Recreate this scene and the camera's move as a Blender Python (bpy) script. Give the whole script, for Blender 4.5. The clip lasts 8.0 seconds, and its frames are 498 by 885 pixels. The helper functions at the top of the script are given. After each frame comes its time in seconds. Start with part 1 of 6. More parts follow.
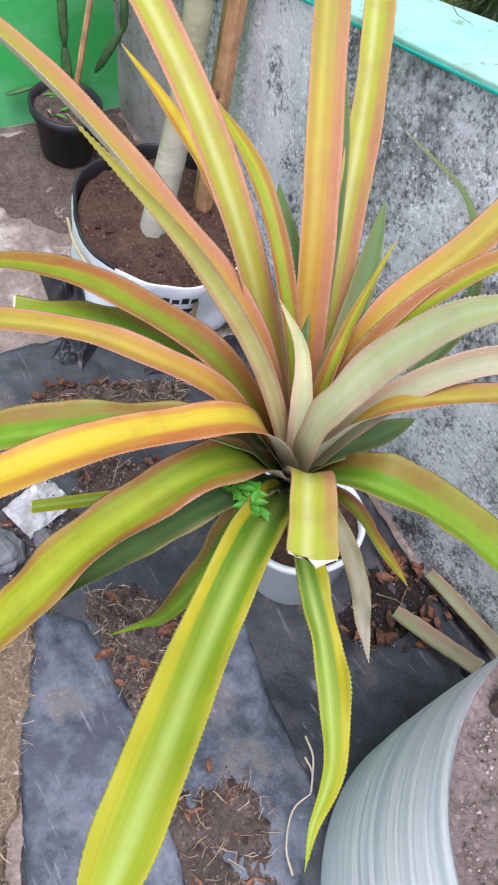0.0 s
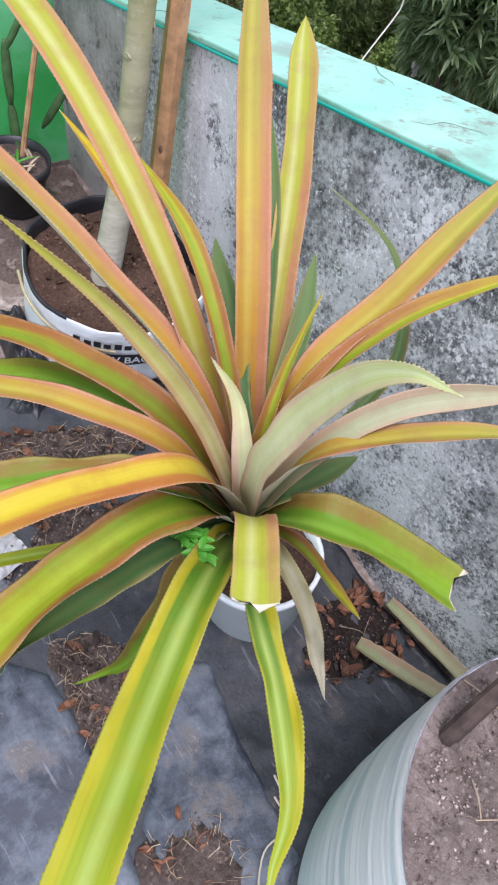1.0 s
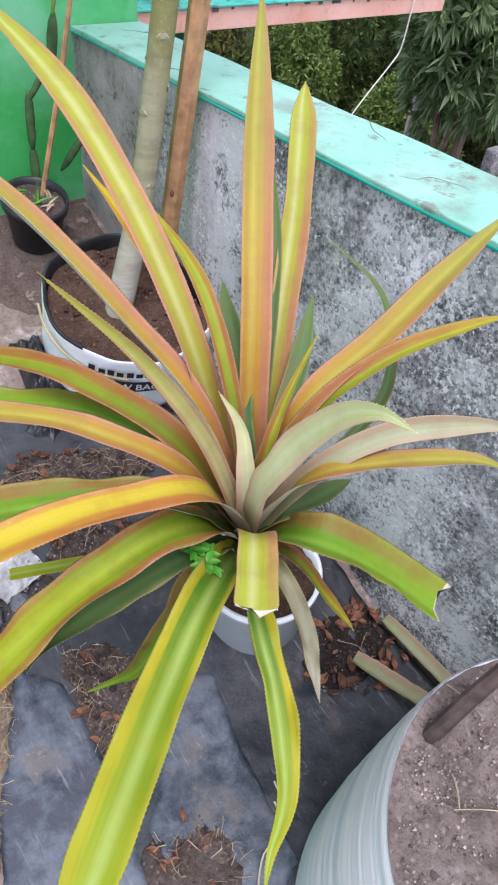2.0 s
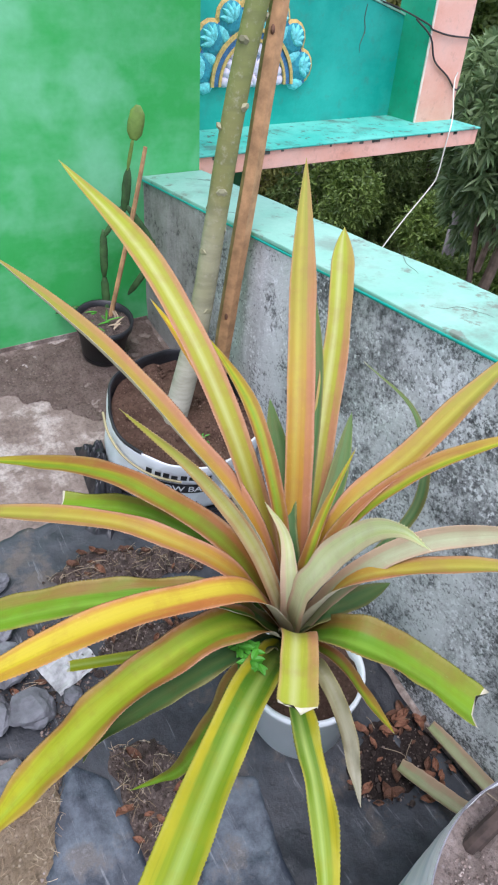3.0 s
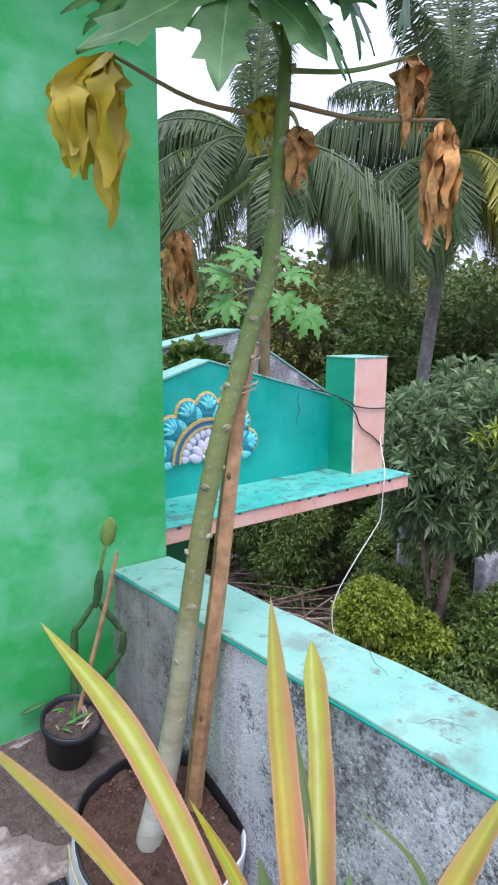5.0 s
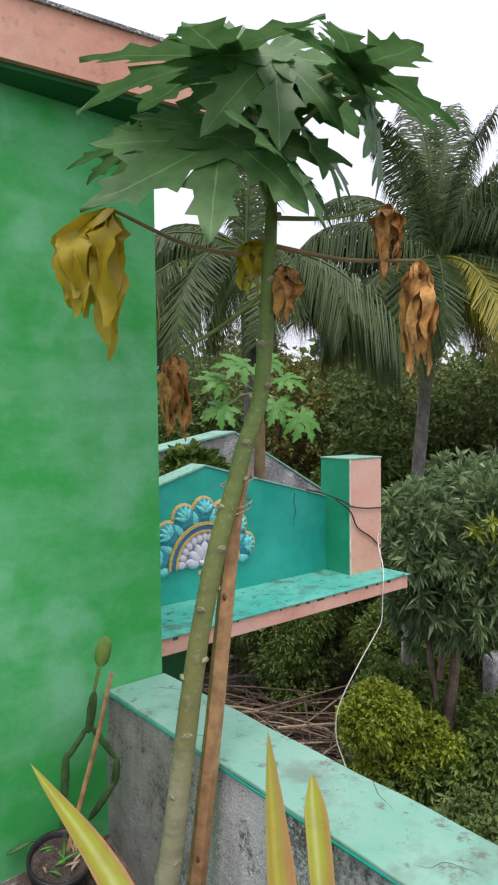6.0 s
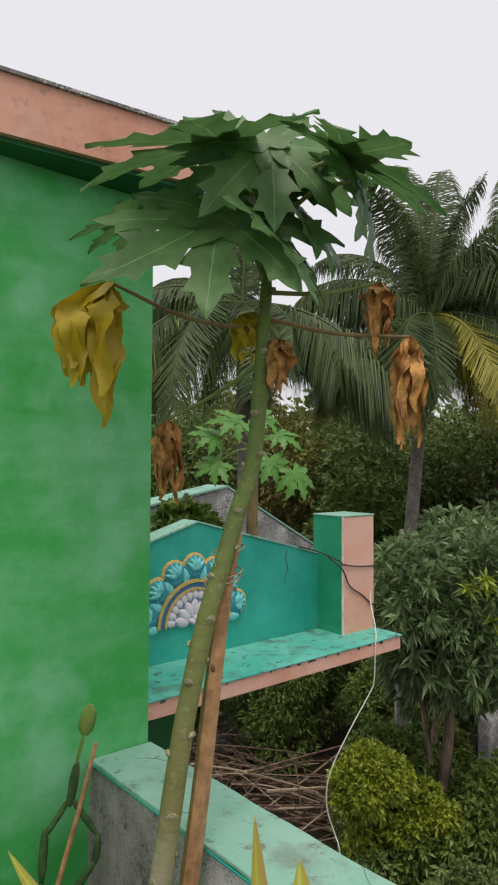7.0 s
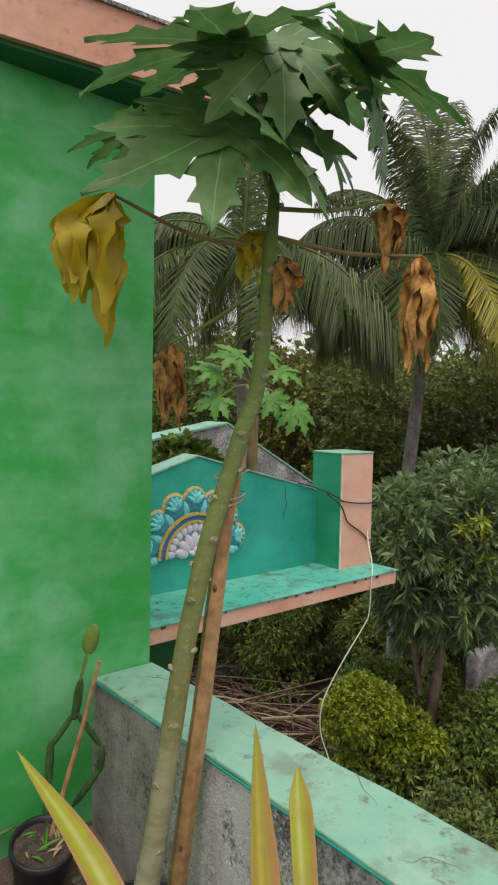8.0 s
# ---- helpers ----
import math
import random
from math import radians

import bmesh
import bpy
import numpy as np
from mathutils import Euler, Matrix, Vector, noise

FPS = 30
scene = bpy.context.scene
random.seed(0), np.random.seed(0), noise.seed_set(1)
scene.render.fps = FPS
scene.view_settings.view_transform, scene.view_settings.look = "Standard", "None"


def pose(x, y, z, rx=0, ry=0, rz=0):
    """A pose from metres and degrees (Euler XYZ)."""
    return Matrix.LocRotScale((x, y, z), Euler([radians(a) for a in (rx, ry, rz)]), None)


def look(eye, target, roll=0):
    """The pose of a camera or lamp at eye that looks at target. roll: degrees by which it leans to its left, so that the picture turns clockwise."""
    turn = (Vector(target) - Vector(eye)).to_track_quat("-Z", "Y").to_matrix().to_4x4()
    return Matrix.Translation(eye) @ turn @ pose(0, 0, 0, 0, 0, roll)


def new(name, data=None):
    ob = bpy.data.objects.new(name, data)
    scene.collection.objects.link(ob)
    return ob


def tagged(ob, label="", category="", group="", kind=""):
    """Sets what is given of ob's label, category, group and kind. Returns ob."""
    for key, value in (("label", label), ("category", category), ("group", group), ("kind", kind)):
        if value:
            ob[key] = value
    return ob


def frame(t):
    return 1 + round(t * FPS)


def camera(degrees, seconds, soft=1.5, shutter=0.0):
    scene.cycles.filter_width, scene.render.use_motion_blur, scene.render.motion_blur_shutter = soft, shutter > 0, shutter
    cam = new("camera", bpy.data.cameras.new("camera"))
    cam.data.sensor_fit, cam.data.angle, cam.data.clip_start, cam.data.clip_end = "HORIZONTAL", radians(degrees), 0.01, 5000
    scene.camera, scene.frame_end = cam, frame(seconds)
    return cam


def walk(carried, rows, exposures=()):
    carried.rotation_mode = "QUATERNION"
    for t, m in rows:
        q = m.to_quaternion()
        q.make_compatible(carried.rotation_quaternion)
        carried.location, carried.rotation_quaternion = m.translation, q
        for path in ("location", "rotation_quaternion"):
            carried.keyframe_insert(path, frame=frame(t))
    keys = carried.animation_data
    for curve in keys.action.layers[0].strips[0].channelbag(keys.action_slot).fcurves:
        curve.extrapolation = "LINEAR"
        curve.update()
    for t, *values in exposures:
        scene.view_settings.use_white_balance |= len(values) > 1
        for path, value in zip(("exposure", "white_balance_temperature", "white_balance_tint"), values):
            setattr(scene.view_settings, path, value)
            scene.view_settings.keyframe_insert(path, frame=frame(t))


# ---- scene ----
cam = camera(43.2, 8.0, 2.1)
PATH = [
    (0, (-0.034, 0.319, 1.351), (0.788, 1.28, -0.199), 8.7),
    (0.5, (-0.015, 0.314, 1.365), (0.863, 1.283, -0.148), 8.3),
    (1, (-0.007, 0.3, 1.388), (0.924, 1.271, -0.092), 8.4),
    (1.5, (-0.024, 0.283, 1.43), (0.915, 1.311, -0.006), 7.4),
    (1.7, (-0.033, 0.276, 1.447), (0.92, 1.293, 0.012), 8.3),
    (2.8, (-0.081, 0.205, 1.491), (0.859, 1.333, 0.133), 4.7),
    (3, (-0.085, 0.211, 1.541), (0.843, 1.491, 0.316), 4.1),
    (3.3, (-0.092, 0.224, 1.575), (0.821, 1.614, 0.464), 3.9),
    (3.5, (-0.097, 0.221, 1.602), (0.892, 1.638, 0.596), 2.9),
    (4, (-0.085, 0.227, 1.663), (1.036, 1.687, 0.88), 1.7),
    (4.5, (-0.075, 0.257, 1.708), (1.113, 1.744, 1.095), 0.8),
    (5, (-0.076, 0.268, 1.787), (1.143, 1.81, 1.419), 0.3),
    (5.2, (-0.069, 0.277, 1.798), (1.156, 1.833, 1.523), 0.6),
    (6.3, (-0.086, 0.237, 1.885), (1.167, 1.795, 1.856), -0.8),
    (6.5, (-0.081, 0.244, 1.895), (1.173, 1.801, 1.909), -0.4),
    (7, (-0.087, 0.233, 1.915), (1.175, 1.783, 1.985), 0.3),
    (7.5, (-0.088, 0.231, 1.895), (1.192, 1.768, 1.919), 0.5),
    (8, (-0.085, 0.255, 1.863), (1.181, 1.8, 1.755), 1.1),
]
EXPOSURES = [(0, 1.17, 6120, 22), (1.5, 1.06, 6120, 22), (3.0, 1.02, 6000, 17), (3.5, 0.98, 5980, 15), (4.5, 0.95, 5800, 17), (5.0, 0.92, 5720, 19), (6.5, 0.16, 7150, 10), (7.0, 0.08, 7250, 10), (7.5, 0.1, 7400, 9), (8.0, 0.18, 7500, 8)]
walk(cam, [(t, look(eye, target, roll)) for t, eye, target, roll in PATH], EXPOSURES)


# ---------------------------------------------------------------- light
world = bpy.data.worlds.new("sky")
scene.world = world
world.use_nodes = True
wn = world.node_tree
sky = wn.nodes.new("ShaderNodeTexSky")
sky.sky_type = "NISHITA"
sky.sun_disc = False
sky.sun_elevation = radians(70)
sky.sun_rotation = radians(208)
sky.dust_density = 6.0
sky.air_density = 1.6
sky_mix = wn.nodes.new("ShaderNodeMixRGB")
sky_mix.inputs["Fac"].default_value = 0.88
sky_mix.inputs["Color2"].default_value = (7.3, 7.6, 8.7, 1)
wn.links.new(sky.outputs["Color"], sky_mix.inputs["Color1"])
wn.links.new(sky_mix.outputs["Color"], wn.nodes["Background"].inputs["Color"])
wn.nodes["Background"].inputs["Strength"].default_value = 0.11

sun = new("sun", bpy.data.lights.new("sun", "SUN"))
sun.data.energy, sun.data.angle, sun.data.color = 1.5, radians(28), (1.0, 0.98, 0.96)
sun.matrix_world = look((-1.4, -2.6, 8.0), (0, 0, 0))


# ---------------------------------------------------------------- helpers of this scene
def mesh_object(name, bm, material, parent=None, label="", smooth=False):
    me = bpy.data.meshes.new(name)
    if smooth:
        for f in bm.faces:
            f.smooth = True
    bm.to_mesh(me)
    bm.free()
    for m in material if isinstance(material, (list, tuple)) else (material,):
        me.materials.append(m)
    ob = new(name, me)
    if parent:
        ob.parent = parent
    if label:
        ob["label"] = label
    return ob


def part(name, bm, material, parent, label="", smooth=False):
    return mesh_object(name, bm, material, parent, label, smooth)


def empty(name, label, category, at=(0, 0, 0), group="", kind=""):
    ob = new(name)
    ob.location = at
    ob.empty_display_size = 0.05
    return tagged(ob, label, category, group, kind)


def box(x0, x1, y0, y1, z0, z1, bevel=0.0, bm=None, cuts=0):
    bm = bm or bmesh.new()
    made = bmesh.ops.create_cube(bm, size=1.0)["verts"]
    bmesh.ops.scale(bm, vec=(x1 - x0, y1 - y0, z1 - z0), verts=made)
    bmesh.ops.translate(bm, vec=((x0 + x1) / 2, (y0 + y1) / 2, (z0 + z1) / 2), verts=made)
    if bevel:
        edges = list({e for v in made for e in v.link_edges})
        bmesh.ops.bevel(bm, geom=edges, offset=bevel, segments=2, affect="EDGES", profile=0.5)
    return bm


def roughen(bm, size, scale, seed=0.0):
    """Uneven surface: pushes each vertex along its normal."""
    bm.normal_update()
    for v in bm.verts:
        v.co += v.normal * size * noise.noise(v.co * scale + Vector((seed, seed * 1.7, -seed)))
    return bm


def lathe(profile, segments=32, bm=None, wobble=0.0, seed=0.0):
    """Turns a profile of (radius, z) round the z axis; both ends stay open."""
    bm = bm or bmesh.new()
    rings = []
    for r, z in profile:
        ring = []
        for k in range(segments):
            a = 2 * math.pi * k / segments
            d = 1 + wobble * noise.noise(Vector((2 * math.cos(a) + seed, 2 * math.sin(a), 6 * z + seed)))
            ring.append(bm.verts.new((r * d * math.cos(a), r * d * math.sin(a), z)))
        rings.append(ring)
    for low, high in zip(rings, rings[1:]):
        for k in range(segments):
            bm.faces.new((low[k], low[(k + 1) % segments], high[(k + 1) % segments], high[k]))
    return bm


def spline(points, steps):
    """Points of a smooth curve through the given ones (Catmull-Rom)."""
    p = [Vector(v) for v in points]
    p = [2 * p[0] - p[1], *p, 2 * p[-1] - p[-2]]
    out = []
    for k in range(1, len(p) - 2):
        for s in range(steps):
            t = s / steps
            a, b, c, d = p[k - 1 : k + 3]
            out.append(0.5 * (2 * b + (c - a) * t + (2 * a - 5 * b + 4 * c - d) * t**2 + (3 * b - a - 3 * c + d) * t**3))
    return [*out, p[-2]]


def tube(points, radii, segments=8, bm=None, steps=4, caps=True, square=False, wobble=0.0):
    """A tube round a smooth curve; radii run along the given points."""
    bm = bm or bmesh.new()
    line = spline(points, steps) if steps > 1 else [Vector(p) for p in points]
    n, rings = len(line), []
    side = None
    for k, p in enumerate(line):
        way = (line[min(k + 1, n - 1)] - line[max(k - 1, 0)]).normalized()
        if side is None:
            side = way.orthogonal().normalized()
        side = (side - side.dot(way) * way).normalized()
        up = way.cross(side)
        f = k / (n - 1) * (len(radii) - 1)
        i = min(int(f), len(radii) - 2)
        r = radii[i] + (radii[i + 1] - radii[i]) * (f - i)
        ring = []
        for s in range(segments):
            a = 2 * math.pi * (s + 0.5) / segments
            rr = r * (1 + wobble * noise.noise(p * 40 + Vector((s, 0, 0))))
            ring.append(bm.verts.new(p + rr * (math.cos(a) * side + math.sin(a) * up)))
        rings.append(ring)
    for low, high in zip(rings, rings[1:]):
        for s in range(segments):
            bm.faces.new((low[s], low[(s + 1) % segments], high[(s + 1) % segments], high[s]))
    if caps:
        bm.faces.new(rings[0][::-1])
        bm.faces.new(rings[-1])
    return bm


# ---------------------------------------------------------------- materials
class Mat:
    """Short-hand for building one node material."""

    def __init__(self, name, rough=0.7, metal=0.0, spec=0.4):
        self.m = bpy.data.materials.new(name)
        self.m.use_nodes = True
        self.t = self.m.node_tree
        self.b = self.t.nodes["Principled BSDF"]
        self.b.inputs["Roughness"].default_value = rough
        self.b.inputs["Metallic"].default_value = metal
        self.b.inputs["Specular IOR Level"].default_value = spec
        self.place = self.t.nodes.new("ShaderNodeTexCoord").outputs["Object"]

    def node(self, kind, **values):
        n = self.t.nodes.new(kind)
        for k, v in values.items():
            n.inputs[k.replace("_", " ")].default_value = v
        return n

    def link(self, a, b):
        self.t.links.new(a, b)

    def stretched(self, sx, sy, sz):
        n = self.node("ShaderNodeMapping")
        n.inputs["Scale"].default_value = (sx, sy, sz)
        self.link(self.place, n.inputs["Vector"])
        return n.outputs["Vector"]

    def noise(self, scale, detail=4.0, rough=0.6, where=None):
        n = self.node("ShaderNodeTexNoise", Scale=scale, Detail=detail, Roughness=rough)
        self.link(where or self.place, n.inputs["Vector"])
        return n.outputs["Fac"]

    def ramp(self, fac, *stops):
        n = self.t.nodes.new("ShaderNodeValToRGB")
        while len(n.color_ramp.elements) < len(stops):
            n.color_ramp.elements.new(0.5)
        for e, (at, c) in zip(n.color_ramp.elements, stops):
            e.position = at
            e.color = (*c, 1) if isinstance(c, tuple) else (c, c, c, 1)
        self.link(fac, n.inputs["Fac"])
        return n.outputs["Color"]

    def mix(self, fac, a, b, mode="MIX"):
        n = self.t.nodes.new("ShaderNodeMixRGB")
        n.blend_type = mode
        for value, slot in ((fac, "Fac"), (a, "Color1"), (b, "Color2")):
            if isinstance(value, (int, float)):
                n.inputs[slot].default_value = value if slot == "Fac" else (value, value, value, 1)
            elif isinstance(value, tuple):
                n.inputs[slot].default_value = (*value, 1)
            else:
                self.link(value, n.inputs[slot])
        return n.outputs["Color"]

    def math(self, kind, a, b):
        n = self.t.nodes.new("ShaderNodeMath")
        n.operation = kind
        for value, slot in ((a, 0), (b, 1)):
            if isinstance(value, (int, float)):
                n.inputs[slot].default_value = value
            else:
                self.link(value, n.inputs[slot])
        return n.outputs[0]

    def colour(self, c):
        if isinstance(c, tuple):
            self.b.inputs["Base Color"].default_value = (*c, 1)
        else:
            self.link(c, self.b.inputs["Base Color"])
        return self

    def gloss(self, c):
        self.link(c, self.b.inputs["Roughness"])
        return self

    def bump(self, height, strength=0.4, distance=0.01):
        n = self.node("ShaderNodeBump", Strength=strength, Distance=distance)
        self.link(height, n.inputs["Height"])
        self.link(n.outputs["Normal"], self.b.inputs["Normal"])
        return self

    def glow_through(self, weight, colour):
        """Light that passes through a thin leaf."""
        t = self.node("ShaderNodeBsdfTranslucent")
        if isinstance(colour, tuple):
            t.inputs["Color"].default_value = (*colour, 1)
        else:
            self.link(colour, t.inputs["Color"])
        mixer = self.node("ShaderNodeMixShader", Fac=weight)
        out = self.t.nodes["Material Output"]
        self.link(self.b.outputs[0], mixer.inputs[1])
        self.link(t.outputs[0], mixer.inputs[2])
        self.link(mixer.outputs[0], out.inputs["Surface"])
        return self

    def attr(self, name):
        n = self.t.nodes.new("ShaderNodeAttribute")
        n.attribute_name = name
        return n.outputs["Fac"]

    def random(self):
        return self.t.nodes.new("ShaderNodeObjectInfo").outputs["Random"]

    def island(self):
        return self.t.nodes.new("ShaderNodeNewGeometry").outputs["Random Per Island"]


def plain(name, colour, rough=0.7, metal=0.0, vary=0.25, scale=12.0, bump=0.2):
    m = Mat(name, rough, metal)
    n = m.noise(scale, 6)
    c = m.mix(m.ramp(n, (0.35, 0.0), (0.7, 1.0)), tuple(v * (1 - vary) for v in colour), tuple(min(1, v * (1 + vary)) for v in colour))
    m.colour(c)
    if bump:
        m.bump(m.noise(scale * 8, 5), bump, 0.004)
    return m.m


def weathered(name, paint, old, mould, amount, rough=0.85, bare=False):
    """Old lime paint that has flaked to grey cement and grown black mould."""
    m = Mat(name, rough, spec=0.25)
    big = m.noise(2.6, 6, 0.68)
    mid = m.noise(8.0, 9, 0.78)
    fine = m.noise(60.0, 7, 0.8)
    runs = m.noise(1.0, 6, 0.65, m.stretched(11, 11, 1.6))
    flake = m.math("ADD", m.math("MULTIPLY", mid, 0.62), m.math("MULTIPLY", fine, 0.36))
    flake = m.math("ADD", flake, m.math("MULTIPLY", big, 0.70))
    if bare:
        spot = m.t.nodes.new("ShaderNodeSeparateXYZ")
        m.link(m.place, spot.inputs[0])
        kept = m.ramp(m.math("ADD", m.math("MULTIPLY", spot.outputs["Y"], 0.3), m.math("MULTIPLY", m.noise(5.0, 5, 0.7), 0.12)), (0.40, 0.0), (0.46, 1.0), (0.52, 1.0), (0.57, 0.0))
        flake = m.math("ADD", flake, m.math("MULTIPLY", kept, 0.13))
    mask = m.ramp(flake, (amount - 0.05, 0.0), (amount + 0.06, 1.0))
    grey = m.mix(m.ramp(fine, (0.3, 0.0), (0.7, 1.0)), tuple(v * 0.55 for v in old), tuple(v * 1.35 for v in old))
    c = m.mix(mask, grey, paint)
    plain_part = 0.0
    if bare:
        way = m.t.nodes.new("ShaderNodeSeparateXYZ")
        m.link(m.place, way.inputs[0])
        plain_part = m.math("MULTIPLY", m.ramp(m.math("MULTIPLY", m.math("ADD", way.outputs["Y"], m.math("MULTIPLY", m.noise(3.0, 5, 0.7), 0.9)), 0.3), (0.58, 0.0), (0.66, 1.0)), 0.85)
        c = m.mix(plain_part, c, m.mix(m.ramp(mid, (0.3, 0.0), (0.7, 1.0)), (0.20, 0.175, 0.16), (0.34, 0.31, 0.29)))
    dark = m.math("MULTIPLY", m.ramp(runs, (0.5, 0.0), (0.64, 1.0)), m.ramp(fine, (0.38, 1.0), (0.66, 0.0)))
    c = m.mix(m.math("MULTIPLY", dark, 0.45), c, mould)
    specks = m.ramp(m.math("ADD", m.math("MULTIPLY", fine, 0.45), m.math("MULTIPLY", mid, 0.62)), (0.435, 1.0), (0.50, 0.0))
    c = m.mix(m.math("MULTIPLY", specks, 0.75), c, mould)
    dens, pepper, salt = m.noise(4.5, 5, 0.65), m.noise(130.0, 3, 0.6), m.noise(105.0, 3, 0.6)
    c = m.mix(m.math("MULTIPLY", m.ramp(m.math("ADD", m.math("MULTIPLY", pepper, 0.55), m.math("MULTIPLY", dens, 0.5)), (0.46, 1.0), (0.51, 0.0)), m.math("MULTIPLY", m.math("SUBTRACT", 0.85, plain_part), 0.75)), c, mould)
    white = m.ramp(m.math("ADD", m.math("MULTIPLY", salt, 0.55), m.math("MULTIPLY", m.noise(3.3, 6, 0.7), 0.5)), (0.545, 0.0), (0.60, 1.0))
    c = m.mix(m.math("MULTIPLY", white, m.math("SUBTRACT", 0.87, plain_part)), c, tuple(min(0.85, v * 1.3) for v in paint))
    m.colour(c)
    m.bump(m.math("ADD", m.math("ADD", fine, mid), pepper), 0.6, 0.006)
    return m.m


def chalky(name, deep, pale, mottle=0.42, scale=1.8, dirt=(0.1, 0.08, 0.06), dirty=0.0, rough=0.62):
    """Sun-bleached wall paint: cloudy pale patches, brush streaks, some grime."""
    m = Mat(name, rough, spec=0.3)
    cloud = m.noise(scale, 5, 0.62)
    streak = m.noise(1.0, 5, 0.6, m.stretched(3.5, 3.5, 9.0))
    fine = m.noise(60, 5, 0.7)
    f = m.math("ADD", m.math("MULTIPLY", cloud, 0.7), m.math("MULTIPLY", streak, 0.35))
    c = m.mix(m.ramp(f, (mottle, 0.0), (mottle + 0.28, 1.0)), deep, pale)
    rubbed = m.noise(1.0, 2, 0.4, m.stretched(5.0, 5.0, 4.0))
    c = m.mix(m.math("MULTIPLY", m.ramp(rubbed, (0.54, 0.0), (0.62, 1.0)), m.ramp(cloud, (0.4, 0.08), (0.6, 0.65))), c, pale)
    c = m.mix(m.ramp(fine, (0.2, 0.12), (0.75, 0.0)), c, tuple(v * 0.4 for v in deep))
    if dirty:
        spots = m.noise(17.0, 6, 0.7)
        c = m.mix(m.math("MULTIPLY", m.ramp(spots, (0.56, 0.0), (0.64, 1.0)), dirty * 0.9), c, dirt)
        c = m.mix(m.math("MULTIPLY", m.ramp(m.noise(5.0, 6, 0.7), (0.52, 0.0), (0.66, 1.0)), dirty * 0.6), c, dirt)
    m.colour(c)
    m.bump(m.math("ADD", fine, m.noise(9, 4)), 0.25, 0.004)
    return m.m


green_paint = chalky("green_paint", (0.040, 0.39, 0.085), (0.20, 0.565, 0.31), 0.44, 2.4)
# green wall paint with the shade under eave and canopy put into its colour
green_shaded = chalky("green_shaded", (0.012, 0.10, 0.035), (0.02, 0.15, 0.05))
green_face = chalky("green_face", (0.01, 0.36, 0.20), (0.04, 0.46, 0.28), dirty=0.2)
teal_paint = chalky("teal_paint", (0.003, 0.31, 0.245), (0.03, 0.43, 0.35), dirty=0.15)
slab_teal = chalky("slab_teal", (0.04, 0.40, 0.32), (0.14, 0.52, 0.43), 0.36, 3.0, (0.07, 0.06, 0.05), 0.95)
teal_pale = chalky("teal_pale", (0.18, 0.44, 0.335), (0.30, 0.525, 0.43), 0.36, 3.5, (0.15, 0.15, 0.12), 0.85)
pink_paint = chalky("pink_paint", (0.72, 0.36, 0.26), (0.82, 0.52, 0.42), 0.42, 2.5, (0.12, 0.09, 0.08), 0.18)
pink_eave = chalky("pink_eave", (0.62, 0.28, 0.19), (0.74, 0.42, 0.32), 0.42, 2.2, (0.16, 0.11, 0.09), 0.35)
old_plaster = weathered("old_plaster", (0.62, 0.63, 0.64), (0.26, 0.265, 0.27), (0.04, 0.041, 0.042), 0.82, bare=True)
grey_plaster = weathered("grey_plaster", (0.5, 0.5, 0.5), (0.26, 0.25, 0.25), (0.05, 0.05, 0.05), 0.9)


def concrete_floor():
    m = Mat("concrete_floor", 0.9, spec=0.2)
    big, mid, fine = m.noise(2.6, 6, 0.65), m.noise(11, 7, 0.7), m.noise(90, 6, 0.75)
    c = m.mix(m.ramp(mid, (0.35, 0.0), (0.65, 1.0)), (0.145, 0.108, 0.09), (0.30, 0.24, 0.21))
    lime = m.math("ADD", m.math("MULTIPLY", big, 0.6), m.math("MULTIPLY", mid, 0.5))
    c = m.mix(m.ramp(lime, (0.57, 0.0), (0.68, 0.8)), c, (0.55, 0.50, 0.46))
    c = m.mix(m.ramp(fine, (0.32, 0.5), (0.55, 0.0)), c, (0.05, 0.04, 0.035))
    m.colour(c)
    m.bump(m.math("ADD", fine, mid), 0.5, 0.006)
    return m.m


def soil_material(name, dark, pale, chips, scale=1.0):
    m = Mat(name, 0.95, spec=0.15)
    n, fine = m.noise(16 * scale, 8, 0.75), m.noise(120 * scale, 6, 0.8)
    c = m.mix(m.ramp(n, (0.35, 0.0), (0.68, 1.0)), dark, pale)
    c = m.mix(m.ramp(fine, (0.30, 0.8), (0.5, 0.0)), c, tuple(v * 0.25 for v in dark))
    v = m.node("ShaderNodeTexVoronoi", Scale=70 * scale)
    m.link(m.place, v.inputs["Vector"])
    c = m.mix(m.ramp(v.outputs["Distance"], (0.10, 0.9), (0.26, 0.0)), c, chips)
    m.colour(c)
    m.bump(m.math("ADD", n, fine), 1.0, 0.012)
    return m.m


concrete = concrete_floor()
soil = soil_material("soil", (0.085, 0.047, 0.034), (0.19, 0.115, 0.083), (0.20, 0.13, 0.10))
damp_soil = soil_material("damp_soil", (0.028, 0.021, 0.019), (0.070, 0.053, 0.047), (0.09, 0.07, 0.06))
dry_soil = soil_material("dry_soil", (0.21, 0.165, 0.14), (0.44, 0.36, 0.32), (0.44, 0.375, 0.34))
litter_soil = soil_material("litter_soil", (0.085, 0.062, 0.053), (0.23, 0.175, 0.155), (0.30, 0.24, 0.21))
straw_soil = soil_material("straw_soil", (0.24, 0.175, 0.115), (0.46, 0.355, 0.25), (0.50, 0.40, 0.30))
floor_dirt = soil_material("floor_dirt", (0.13, 0.092, 0.076), (0.25, 0.19, 0.165), (0.27, 0.21, 0.18))
